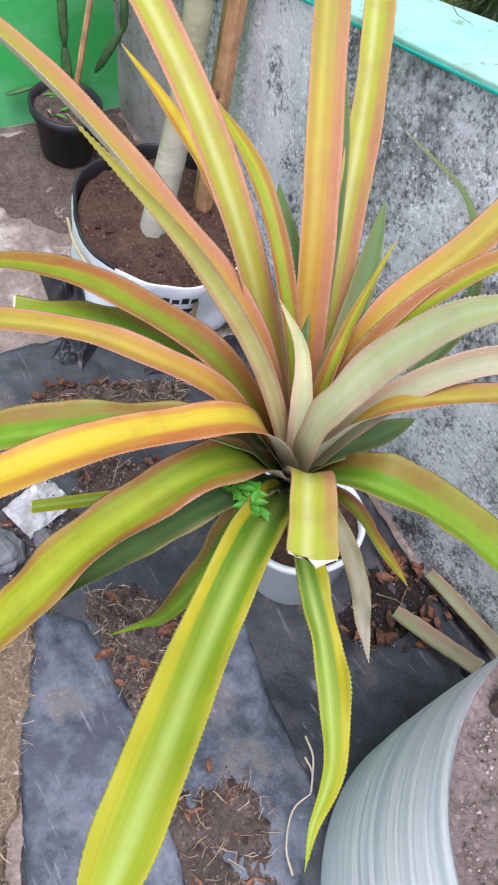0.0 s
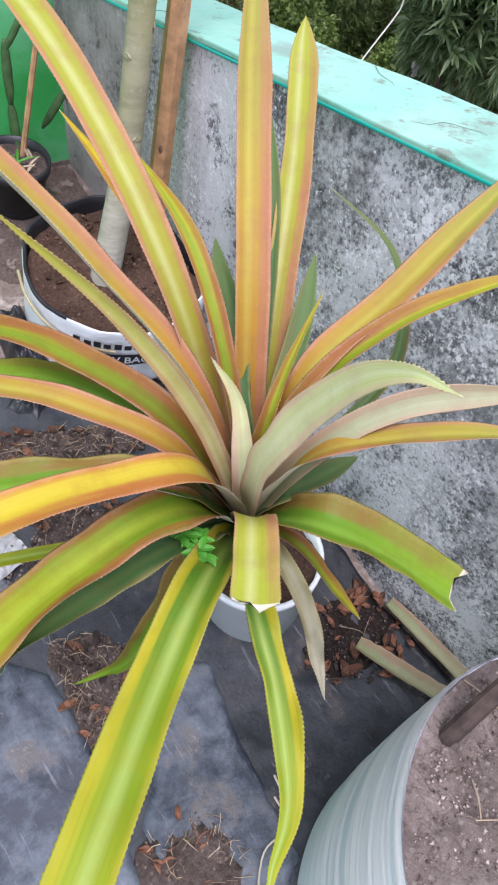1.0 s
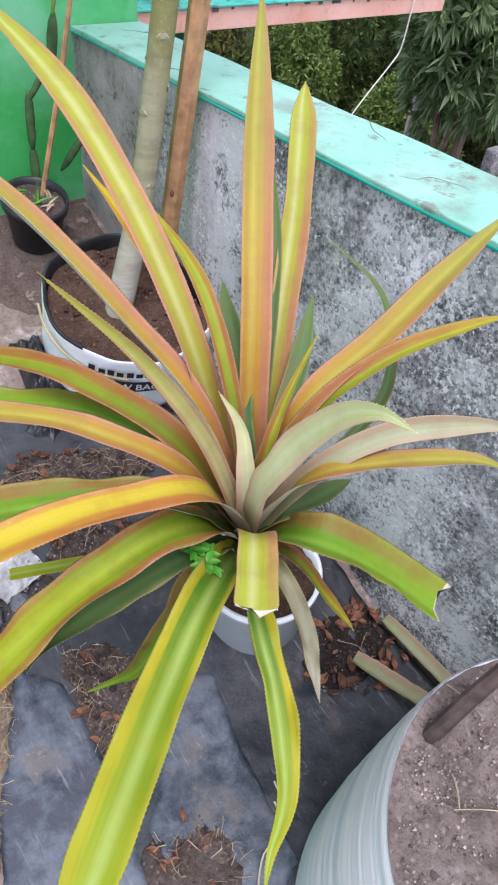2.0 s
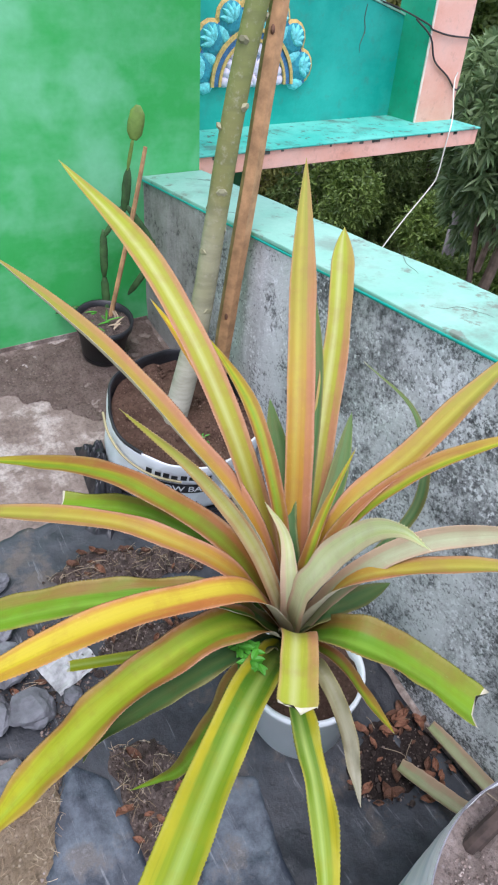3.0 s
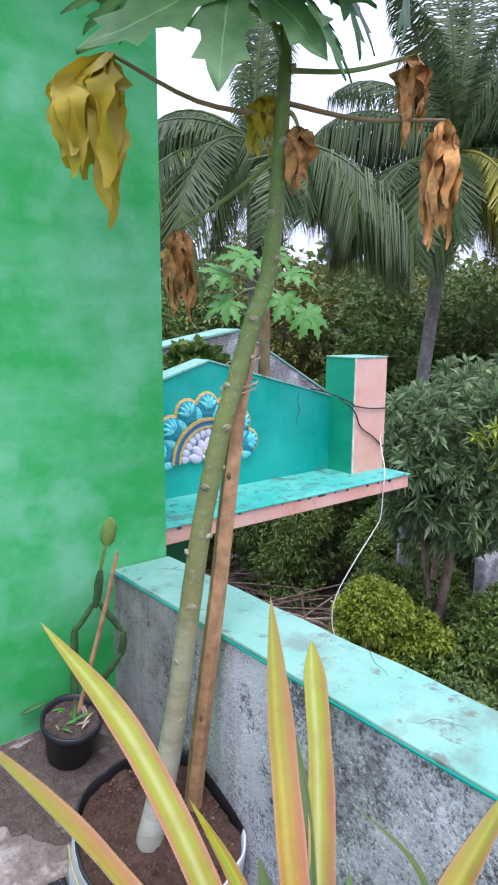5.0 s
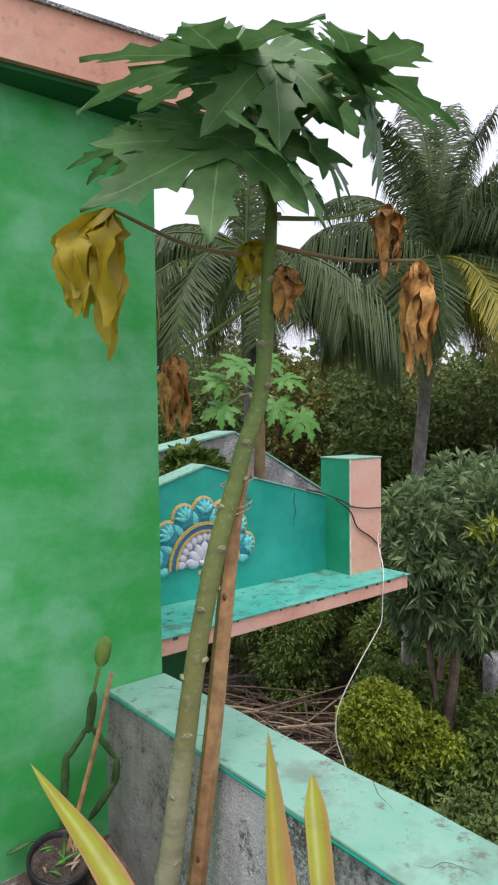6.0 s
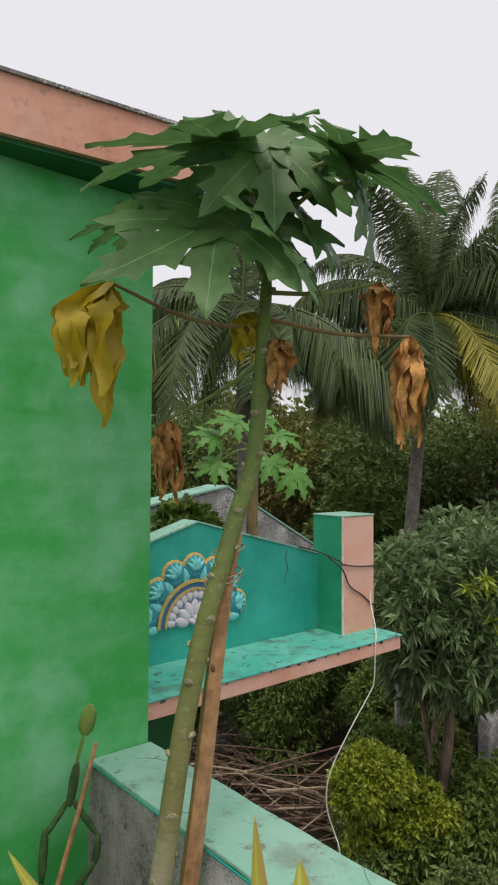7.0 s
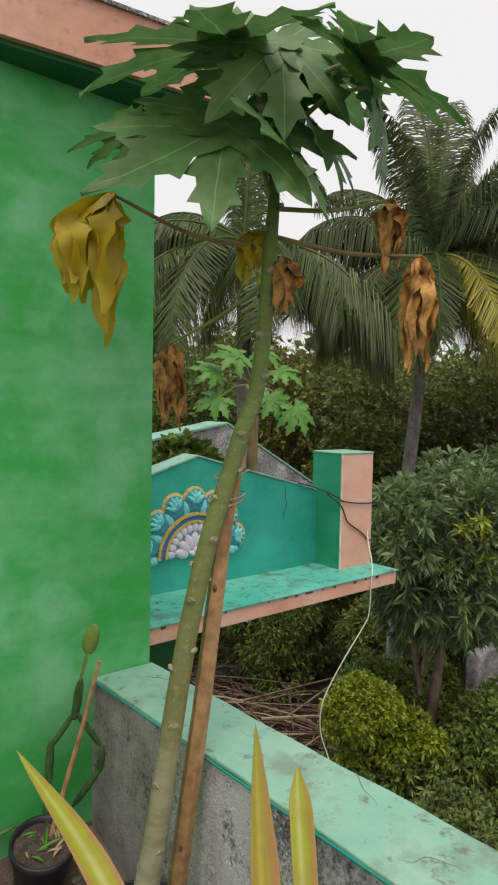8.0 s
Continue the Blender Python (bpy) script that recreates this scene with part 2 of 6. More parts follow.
ground_soil = soil_material("ground_soil", (0.035, 0.03, 0.018), (0.10, 0.08, 0.05), (0.12, 0.10, 0.06), 0.15)


def sheet_material(name, deep, dusty):
    m = Mat(name, 0.42, spec=0.5)
    dust, mid, fine = m.noise(3.2, 7, 0.65), m.noise(22, 8, 0.75), m.noise(140, 5, 0.8)
    scratch = m.noise(1.0, 5, 0.7, m.stretched(70, 7, 7))
    c = m.mix(m.ramp(m.math("ADD", m.math("MULTIPLY", dust, 0.7), m.math("MULTIPLY", mid, 0.4)), (0.48, 0.0), (0.64, 1.0)), deep, dusty)
    mud = m.math("ADD", m.math("MULTIPLY", m.noise(6.5, 6, 0.7), 0.75), m.math("MULTIPLY", mid, 0.25))
    c = m.mix(m.ramp(mud, (0.54, 0.0), (0.62, 0.65)), c, (0.115, 0.088, 0.070))
    c = m.mix(m.ramp(m.noise(13, 7, 0.75), (0.62, 0.0), (0.69, 0.5)), c, (0.26, 0.27, 0.29))
    c = m.mix(m.ramp(scratch, (0.60, 0.0), (0.72, 0.5)), c, (0.30, 0.31, 0.33))
    c = m.mix(m.ramp(fine, (0.66, 0.0), (0.74, 0.8)), c, (0.30, 0.24, 0.20))
    m.colour(c)
    m.gloss(m.ramp(mid, (0.3, 0.34), (0.7, 0.62)))
    m.bump(m.math("ADD", mid, m.noise(7, 5)), 0.5, 0.01)
    return m.m


black_sheet = sheet_material("black_sheet", (0.012, 0.014, 0.019), (0.042, 0.048, 0.058))
dusty_sheet = sheet_material("dusty_sheet", (0.022, 0.029, 0.044), (0.135, 0.158, 0.19))
black_plastic = plain("black_plastic", (0.022, 0.022, 0.026), 0.4, vary=0.4)
wood = plain("wood", (0.43, 0.24, 0.115), 0.7, vary=0.35, scale=25)
dry_stem = plain("dry_stem", (0.38, 0.29, 0.20), 0.8, vary=0.4, scale=40)
dead_brown = plain("dead_brown", (0.42, 0.21, 0.065), 0.8, vary=0.6, scale=35)
dead_leaf = plain("dead_leaf", (0.16, 0.08, 0.05), 0.85, vary=0.6, scale=30)
stone_grey = plain("stone_grey", (0.15, 0.15, 0.165), 0.85, vary=0.4, scale=18, bump=0.6)

# ---------------------------------------------------------------- the terrace
PX0, PX1, CAP, GY = 0.836, 1.045, 1.0, 2.17
TILT = radians(14.3)


def grid_sheet(x0, x1, y0, y1, nx, ny, height, bm=None):
    bm = bm or bmesh.new()
    rows = [[bm.verts.new((x0 + (x1 - x0) * i / nx, y0 + (y1 - y0) * j / ny, 0)) for i in range(nx + 1)] for j in range(ny + 1)]
    for row in rows:
        for v in row:
            v.co.z = height(v.co.x, v.co.y)
    for a, b in zip(rows, rows[1:]):
        for i in range(nx):
            bm.faces.new((a[i], a[i + 1], b[i + 1], b[i]))
    return bm


def slope_z(y):
    """The terrace floor slopes up towards the house wall."""
    return max(0.0, 0.284 * (y - 0.6))


def floor_height(x, y):
    return slope_z(y) + 0.006 * noise.noise(Vector((x * 5, y * 5, 0))) + 0.003 * noise.noise(Vector((x * 25, y * 25, 3)))


def bed(x, y):
    """Height of the ground under the sheets and the soil."""
    return slope_z(y) + 0.002


floor_bm = grid_sheet(-3.0, PX0 + 0.01, -3.5, GY + 0.01, 84, 124, floor_height)
box(-3.0, PX0 + 0.01, -3.5, GY + 0.01, -0.2, -0.02, bm=floor_bm)
wedge = [floor_bm.verts.new((x, y, z)) for x in (-3.0, PX0 + 0.01) for y, z in ((0.65, -0.021), (GY + 0.01, -0.021), (GY + 0.01, 0.42))]
for ring in ((0, 1, 2), (3, 5, 4), (0, 2, 5, 3), (1, 4, 5, 2)):
    floor_bm.faces.new([wedge[k] for k in ring])
tagged(mesh_object("floor", floor_bm, concrete), "worn concrete terrace floor with lime stains, sloping up to the house", "floor", kind="structure")


def cap_z(y):
    return CAP - 0.043 * (y - 1.1)


def wall_face(x, y0, y1, z0, z1, ny, nz, bm):
    """The uneven inner face of the parapet, looking towards -x."""
    rows = []
    for j in range(nz + 1):
        row = []
        for i in range(ny + 1):
            y, z = y0 + (y1 - y0) * i / ny, z0 + (z1 - z0) * j / nz
            d = 0.008 * noise.noise(Vector((1.5, y * 3, z * 3))) + 0.003 * noise.noise(Vector((7.5, y * 14, z * 14)))
            row.append(bm.verts.new((x - 0.004 + d, y, z)))
        rows.append(row)
    for a, b in zip(rows, rows[1:]):
        for i in range(ny):
            bm.faces.new((a[i], b[i], b[i + 1], a[i + 1]))
    return bm


parapet_bm = box(PX0 + 0.012, PX1 - 0.004, -3.5, GY, -3.2, CAP - 0.022)
wall_face(PX0, -3.5, GY, -0.02, CAP - 0.012, 150, 34, parapet_bm)
for v in parapet_bm.verts:
    if v.co.z > 0:
        v.co.z += (cap_z(v.co.y) - CAP) * v.co.z / CAP
parapet = tagged(mesh_object("wall_east", parapet_bm, old_plaster), "low parapet wall of flaking white and grey plaster with black mould", "wall", kind="structure")
cap_bm = box(PX0 - 0.006, PX1 + 0.008, -3.5, GY - 0.002, CAP - 0.012, CAP, 0.003)
bmesh.ops.subdivide_edges(cap_bm, edges=[e for e in cap_bm.edges if e.calc_length() > 1], cuts=80)
for v in cap_bm.verts:
    v.co.x += 0.006 * noise.noise(Vector((0, v.co.y * 6, v.co.z)))
    v.co.z += 0.004 * noise.noise(Vector((5, v.co.y * 4, v.co.x * 4))) + cap_z(v.co.y) - CAP
cap = part("wall_cap", cap_bm, teal_pale, parapet, "pale turquoise painted top with dirt and cracks")
edge_bm = roughen(box(PX0 - 0.0105, PX0 - 0.004, -3.5, GY - 0.004, CAP - 0.0150, CAP - 0.0085, 0.002), 0.002, 30)
for v in edge_bm.verts:
    v.co.z += cap_z(v.co.y) - CAP
part("cap_edge", edge_bm, teal_paint, parapet, "deep turquoise painted edge under the top")
for k, (x, y, turn, size) in enumerate(((0.99, 1.10, 0.3, 1.0), (0.90, 1.65, 2.0, 0.7), (0.95, 0.86, 1.2, 0.8), (1.0, 1.95, 0.8, 0.9))):
    line = [Vector((x, y, cap_z(y) + 0.0015))]
    a = turn
    for s in range(9):
        a += random.uniform(-0.7, 0.7)
        line.append(line[-1] + Vector((0.6 * math.cos(a), math.sin(a), -0.043 * math.sin(a))) * 0.024 * size)
    part("crack", tube(line, [0.0002, 0.0006, 0.0002], 4, steps=2), plain("crack_dark", (0.10, 0.10, 0.085), 0.9, bump=0) if k == 0 else bpy.data.materials["crack_dark"], cap)

wall_bm = box(-3, 1.045, GY, 3.6, -3.2, 2.9)
bmesh.ops.subdivide_edges(wall_bm, edges=[e for e in wall_bm.edges if e.calc_length() > 1], cuts=6)
house_wall = tagged(mesh_object("wall_north", wall_bm, green_paint), "bright green painted house wall with pale chalky patches", "wall", kind="structure")
part("skirting_stain", box(-3, PX0 - 0.01, GY - 0.004, GY + 0.01, slope_z(GY) - 0.01, slope_z(GY) + 0.014), concrete, house_wall, "grey mortar line along the foot of the wall")


def prism(outline, z0, z1, bm=None):
    bm = bm or bmesh.new()
    low = [bm.verts.new((x, y, z0)) for x, y in outline]
    high = [bm.verts.new((x, y, z1)) for x, y in outline]
    bm.faces.new(low[::-1])
    bm.faces.new(high)
    n = len(outline)
    for k in range(n):
        bm.faces.new((low[k], low[(k + 1) % n], high[(k + 1) % n], high[k]))
    return bm


EAVE = [(-3, 2.12), (0.2, 2.10), (1.158, 1.975), (1.20, 3.7), (-3, 3.7)]
eave = tagged(mesh_object("eave", prism(EAVE, 2.867, 3.045), pink_eave), "salmon pink painted roof edge with a dark soffit", "roof edge", kind="structure")
# the soffit's shade is in its dark colour
part("soffit", prism([(-3, 2.14), (0.2, 2.12), (1.145, 1.998), (1.185, 3.68), (-3, 3.68)], 2.852, 2.867), green_shaded, eave, "green underside, coloured dark for the shade under the eave")
part("roof_lip", prism([(-3, 2.11), (0.2, 2.09), (1.168, 1.963), (1.21, 3.7), (-3, 3.7)], 3.045, 3.056), grey_plaster, eave, "dark weathered top edge")
# the house behind and beside the camera, which closes the terrace
tagged(mesh_object("wall_west", box(-3.2, -3, -3.5, GY, -3.2, 1.0), green_paint), "green painted side wall", "wall", kind="structure")
tagged(mesh_object("wall_south", box(-3.2, PX1, -3.7, -3.5, -3.2, 1.0), green_paint), "green painted rear wall", "wall", kind="structure")

# ---------------------------------------------------------------- the front canopy with its gable
canopy = empty("entrance_canopy", "turquoise and pink painted canopy with a gable and a corner post", "canopy", (2.0, 3.2, 0.73), kind="structure")


def on(parent, ob):
    """Makes ob, built in world coordinates, a part of the parent that stands elsewhere."""
    ob.parent = parent
    ob.matrix_parent_inverse = Matrix.Translation(parent.location).inverted()
    return ob


slab = on(canopy, mesh_object("slab", box(1.05, 3.262, 2.79, 4.16, 0.735, 0.817, 0.003), pink_paint, label="pink slab edge with chipped paint"))
slab_top_bm = box(1.05, 3.27, 2.78, 4.165, 0.817, 0.827, 0.003)
on(canopy, mesh_object("slab_top", slab_top_bm, slab_teal, label="pale turquoise top, stained black along the edge"))
for k in range(16):
    x = 1.3 + 1.9 * random.random()
    w, h = random.uniform(0.008, 0.032), random.uniform(0.005, 0.014)
    bm = box(x, x + w, 2.7865, 2.80, 0.814 - h, 0.8155)
    mesh_object("paint_chip", bm, bpy.data.materials["crack_dark"], slab)

gable_bm = bmesh.new()
OUT = [(1.05, 0.827), (2.955, 0.827), (2.955, 1.318), (1.965, 1.58), (1.05, 1.305)]
front = [gable_bm.verts.new((x, 3.22, z)) for x, z in OUT]
back = [gable_bm.verts.new((x, 3.355, z)) for x, z in OUT]
gable_bm.faces.new(front)
gable_bm.faces.new(back[::-1])
for k in range(5):
    gable_bm.faces.new((front[k], back[k], back[(k + 1) % 5], front[(k + 1) % 5]))
bmesh.ops.recalc_face_normals(gable_bm, faces=gable_bm.faces)
gable = on(canopy, mesh_object("gable_wall", gable_bm, teal_paint, label="turquoise gable wall with a hairline crack"))
for (xa, za), (xb, zb) in (((1.05, 1.305), (1.965, 1.58)), ((1.965, 1.58), (2.955, 1.318))):
    bm = bmesh.new()
    vs = [bm.verts.new((x, y, z + dz)) for x, z in ((xa, za), (xb, zb)) for y in (3.213, 3.362) for dz in (0.002, 0.012)]
    bmesh.ops.convex_hull(bm, input=vs)
    on(canopy, mesh_object("gable_coping", bm, teal_pale, label="pale sloping top"))
mesh_object("crack", tube([(2.66, 3.218, 1.37), (2.653, 3.218, 1.31), (2.667, 3.218, 1.25), (2.645, 3.218, 1.19), (2.648, 3.218, 1.15)], [0.002, 0.003, 0.001], 4), bpy.data.materials["crack_dark"], gable)

post_bm = box(2.945, 3.25, 3.0, 3.262, 0.827, 1.578)
for f in post_bm.faces:
    f.material_index = 1 if f.normal.x < -0.5 else 2 if f.normal.z > 0.5 else 0
post = on(canopy, mesh_object("corner_post", post_bm, [pink_paint, green_face, teal_pale], label="pink corner post with a green side"))
mesh_object("post_edge", box(2.939, 2.949, 2.995, 3.003, 0.827, 1.579), plain("pale_edge", (0.75, 0.66, 0.55), 0.7), post)
mesh_object("post_cap", box(2.94, 3.255, 2.995, 3.266, 1.578, 1.588, 0.003), teal_pale, post, "pale worn cap")
# house green again, darkened in colour for the shade below the slab
on(canopy, mesh_object("facade_wall", box(1.05, 2.0, 3.32, 3.5, -3.2, 0.735), green_shaded, label="green wall below, canopy shade put into its dark colour"))

# the half-lotus relief on the gable
gold = plain("gold_paint", (0.55, 0.38, 0.12), 0.55, vary=0.3, scale=60)
cyan = plain("cyan_paint", (0.16, 0.60, 0.62), 0.6, vary=0.3, scale=60)
blue = plain("blue_paint", (0.05, 0.16, 0.32), 0.6, vary=0.3, scale=60)
cyan_deep = plain("cyan_deep", (0.03, 0.27, 0.34), 0.6, vary=0.3, scale=60)
petal_white = plain("petal_white", (0.64, 0.58, 0.67), 0.65, vary=0.12, scale=60)
relief = tagged(new("lotus_relief"), "moulded half lotus with gold rim, cyan leaves and white petals", "ornament")
relief.location = (1.945, 3.218, 1.018)
relief.scale = (0.755, 0.8, 0.755)


def dome(rx, rz, depth, bm=None, at=(0, 0), turn=0.0, pointed=0.0, rings=4, segments=14, y=0.0):
    """A low raised petal, upright on the gable: a flattened half ellipsoid facing -y."""
    bm = bm or bmesh.new()
    rows = []
    for r in range(rings + 1):
        f = 1 - r / rings
        row = []
        for s in range(segments):
            a = 2 * math.pi * s / segments
            x, z = rx * f * math.cos(a), rz * f * math.sin(a)
            if z > 0:
                x *= 1 - pointed * (z / rz)
            xx, zz = x * math.cos(turn) - z * math.sin(turn), x * math.sin(turn) + z * math.cos(turn)
            row.append(bm.verts.new((at[0] + xx, y - depth * math.sqrt(max(0, 1 - f * f)), at[1] + zz)))
        rows.append(row)
    for a, b in zip(rows, rows[1:]):
        for s in range(segments):
            bm.faces.new((a[s], a[(s + 1) % segments], b[(s + 1) % segments], b[s]))
    bmesh.ops.remove_doubles(bm, verts=bm.verts, dist=1e-5)
    return bm


def half_ring(r0, r1, depth, y=0.0):
    bm, rows = bmesh.new(), []
    for s in range(41):
        a = math.pi * s / 40
        rows.append([bm.verts.new((r * math.cos(a), y - d, r * math.sin(a))) for r, d in ((r0, 0), (r0, depth), (r1, depth), (r1, 0))])
    for a, b in zip(rows, rows[1:]):
        for k in range(3):
            bm.faces.new((a[k], a[k + 1], b[k + 1], b[k]))
    return bm


part("backing", half_ring(0.0, 0.44, 0.012), blue, relief, "dark blue ground")
for k in range(7):
    a = math.pi * (k + 0.5) / 7
    c = (0.405 * math.cos(a), 0.405 * math.sin(a) + 0.01)
    turn = a - math.pi / 2
    scallop = part("scallop", dome(0.112, 0.112, 0.022, at=c, turn=turn), gold, relief, "gold scallop")
    part("scallop_hollow", dome(0.090, 0.092, 0.014, at=c, turn=turn, y=-0.0125), cyan_deep, scallop)
    for d in (-0.8, -0.4, 0.0, 0.4, 0.8):
        p = (c[0] + 0.034 * math.cos(a + d * 1.6), c[1] + 0.034 * math.sin(a + d * 1.6))
        part("cyan_leaf", dome(0.028, 0.056, 0.022, at=p, turn=turn + d * 1.2, pointed=0.6, rings=3, segments=8, y=-0.018), cyan, scallop)
for k in range(8):
    a = math.pi * k / 7
    part("cyan_wedge", dome(0.045, 0.075, 0.024, at=(0.37 * math.cos(a), 0.37 * math.sin(a)), turn=a - math.pi / 2, pointed=0.5, rings=3, segments=8), cyan, relief)
part("outer_band", half_ring(0.305, 0.328, 0.030), gold, relief, "beaded gold band")
part("blue_band", half_ring(0.268, 0.305, 0.020), blue, relief)
part("inner_band", half_ring(0.25, 0.268, 0.030), gold, relief)
part("fan_ground", half_ring(0.0, 0.25, 0.016), plain("fan_grey", (0.20, 0.24, 0.33), 0.7, vary=0.3, scale=40), relief, "blue-grey ground of the fan")
for k in range(13):
    a = math.pi * (k + 0.5) / 13
    part("white_petal", dome(0.033, 0.044, 0.016, at=(0.215 * math.cos(a), 0.215 * math.sin(a)), turn=a - math.pi / 2, rings=3, segments=10, y=-0.012), petal_white, relief)
for k in range(7):
    a = math.pi * (k + 0.5) / 7
    part("fan_petal", dome(0.044, 0.074, 0.018, at=(0.118 * math.cos(a), 0.118 * math.sin(a)), turn=a - math.pi / 2, pointed=0.35, rings=3, segments=10, y=-0.012), petal_white, relief)
for k in range(3):
    a = math.pi * (k + 0.5) / 3
    part("fan_petal", dome(0.026, 0.040, 0.03, at=(0.035 * math.cos(a), 0.035 * math.sin(a)), turn=a - math.pi / 2, pointed=0.35, rings=3, segments=10, y=-0.014), petal_white, relief)

# the second gable further back on the same roof
rear = empty("rear_gable", "weathered grey gable parapet with a pale turquoise top", "parapet", (2.7, 4.0, 1.0), kind="structure")
for (xa, za), (xb, zb) in (((1.6, 1.53), (2.77, 1.742)), ((2.77, 1.742), (4.25, 0.93))):
    bm = bmesh.new()
    bmesh.ops.convex_hull(bm, input=[bm.verts.new((x, y, z)) for x, z in ((xa, za), (xb, zb), (xa, 0.82), (xb, 0.82)) for y in (4.0, 4.15)])
    on(rear, mesh_object("gable_wall", bm, grey_plaster))
    bm = bmesh.new()
    bmesh.ops.convex_hull(bm, input=[bm.verts.new((x, y, z + d)) for x, z in ((xa, za), (xb, zb)) for y in (3.99, 4.26) for d in (0.002, 0.016)])
    on(rear, mesh_object("gable_coping", bm, teal_pale, label="pale turquoise sloping top"))

# cables on the corner post
dark_cable = plain("dark_cable", (0.03, 0.025, 0.025), 0.6, bump=0)
white_cable = plain("white_cable", (0.72, 0.70, 0.62), 0.5, vary=0.1, bump=0)
tagged(mesh_object("black_cable", tube([(2.758, 3.209, 1.383), (2.873, 3.172, 1.352), (2.930, 3.018, 1.300), (2.942, 2.992, 1.279), (3.081, 2.990, 1.253), (3.257, 2.992, 1.241)], [0.0045, 0.0045], 6), dark_cable), "black cable tied round the pink post", "cable")
tagged(mesh_object("black_cable", tube([(2.899, 3.083, 1.318), (2.934, 2.989, 1.246), (3.001, 2.990, 1.136), (3.131, 2.992, 1.059), (3.223, 2.992, 0.988), (3.264, 2.992, 1.002)], [0.005, 0.005], 6), dark_cable), "black cable hanging across the pink post", "cable")
tagged(mesh_object("white_cable", tube([(3.215, 2.991, 1.074), (3.199, 2.987, 1.039), (3.165, 2.944, 0.966), (3.103, 2.872, 0.920), (3.032, 2.800, 0.859), (3.004, 2.780, 0.816), (2.996, 2.778, 0.744), (2.986, 2.778, 0.591), (2.955, 2.786, 0.521), (2.778, 2.800, 0.325), (2.638, 2.822, 0.113), (2.617, 2.822, -0.068), (2.649, 2.786, -0.222), (2.636, 2.728, -0.347), (2.617, 2.584, -1.106)], [0.0038, 0.0038], 6), white_cable), "white cable hanging in a slack loop from the post", "cable")


# ---------------------------------------------------------------- pineapple plant
def leaf_paint(name, base, mid, tip, stripe, edge, stripe_amount=0.6, edge_amount=0.9, edge_from=0.62, thin=0.22, rim=(0.60, 0.39, 0.29)):
    m = Mat(name, 0.5, spec=0.22)
    uv = m.t.nodes.new("ShaderNodeTexCoord").outputs["UV"]
    sep = m.t.nodes.new("ShaderNodeSeparateXYZ")
    m.link(uv, sep.inputs[0])
    u, v = sep.outputs["X"], sep.outputs["Y"]
    shift = m.math("MULTIPLY", m.math("SUBTRACT", m.random(), 0.5), 0.62)
    across = m.math("ABSOLUTE", m.math("ADD", m.math("SUBTRACT", m.math("MULTIPLY", u, 2.0), 1.0), shift), 0.0)
    comb = m.t.nodes.new("ShaderNodeCombineXYZ")
    m.link(m.math("MULTIPLY", u, 14.0), comb.inputs["X"])
    m.link(m.math("MULTIPLY", v, 2.2), comb.inputs["Y"])
    m.link(m.math("MULTIPLY", m.random(), 40.0), comb.inputs["Z"])
    streak = m.noise(1.0, 5, 0.65, comb.outputs[0])
    comb2 = m.t.nodes.new("ShaderNodeCombineXYZ")
    m.link(m.math("MULTIPLY", u, 2.0), comb2.inputs["X"])
    m.link(m.math("MULTIPLY", v, 5.0), comb2.inputs["Y"])
    m.link(m.math("MULTIPLY", m.random(), 90.0), comb2.inputs["Z"])
    patch = m.noise(1.0, 3, 0.55, comb2.outputs[0])
    comb3 = m.t.nodes.new("ShaderNodeCombineXYZ")
    m.link(m.math("MULTIPLY", u, 3.0), comb3.inputs["X"])
    m.link(m.math("MULTIPLY", v, 9.0), comb3.inputs["Y"])
    m.link(m.math("MULTIPLY", m.random(), 60.0), comb3.inputs["Z"])
    along = m.math("ADD", v, m.math("MULTIPLY", m.math("SUBTRACT", patch, 0.5), 0.35))
    c = m.ramp(along, (0.05, base), (0.34, mid), (0.92, tip))
    wob = m.math("ADD", across, m.math("MULTIPLY", m.math("SUBTRACT", streak, 0.5), 0.22))
    wob = m.math("ADD", wob, m.math("MULTIPLY", m.math("SUBTRACT", patch, 0.5), 0.30))
    c = m.mix(m.math("MULTIPLY", m.ramp(wob, (0.02, 1.0), (0.36, 0.0)), m.math("MULTIPLY", m.ramp(along, (0.12, 0.0), (0.45, 1.0)), stripe_amount)), c, stripe)
    c = m.mix(m.math("MULTIPLY", m.ramp(wob, (edge_from, 0.0), (edge_from + 0.14, 0.75), (edge_from + 0.30, 1.0)), m.math("MULTIPLY", m.ramp(m.noise(1.0, 4, 0.6, comb3.outputs[0]), (0.30, 0.6), (0.55, 1.0)), m.math("MULTIPLY", m.ramp(v, (0.6, 1.0), (0.97, 0.4)), edge_amount))), c, edge)
    fuzz = m.math("ADD", m.math("ABSOLUTE", m.math("SUBTRACT", m.math("MULTIPLY", u, 2.0), 1.0), 0.0), m.math("MULTIPLY", m.math("SUBTRACT", m.noise(90.0, 4, 0.7), 0.5), 0.35))
    c = m.mix(m.math("MULTIPLY", m.ramp(fuzz, (0.80, 0.0), (1.02, 0.42)), m.ramp(v, (0.3, 1.0), (0.9, 0.35))), c, rim)
    c = m.mix(m.ramp(streak, (0.25, 0.22), (0.5, 0.0)), c, tuple(k * 0.5 for k in mid))
    blotch = m.noise(26.0, 5, 0.65)
    c = m.mix(m.ramp(blotch, (0.36, 0.20), (0.52, 0.0)), c, tuple(k * 0.7 for k in edge))
    flecks = m.noise(160.0, 4, 0.7)
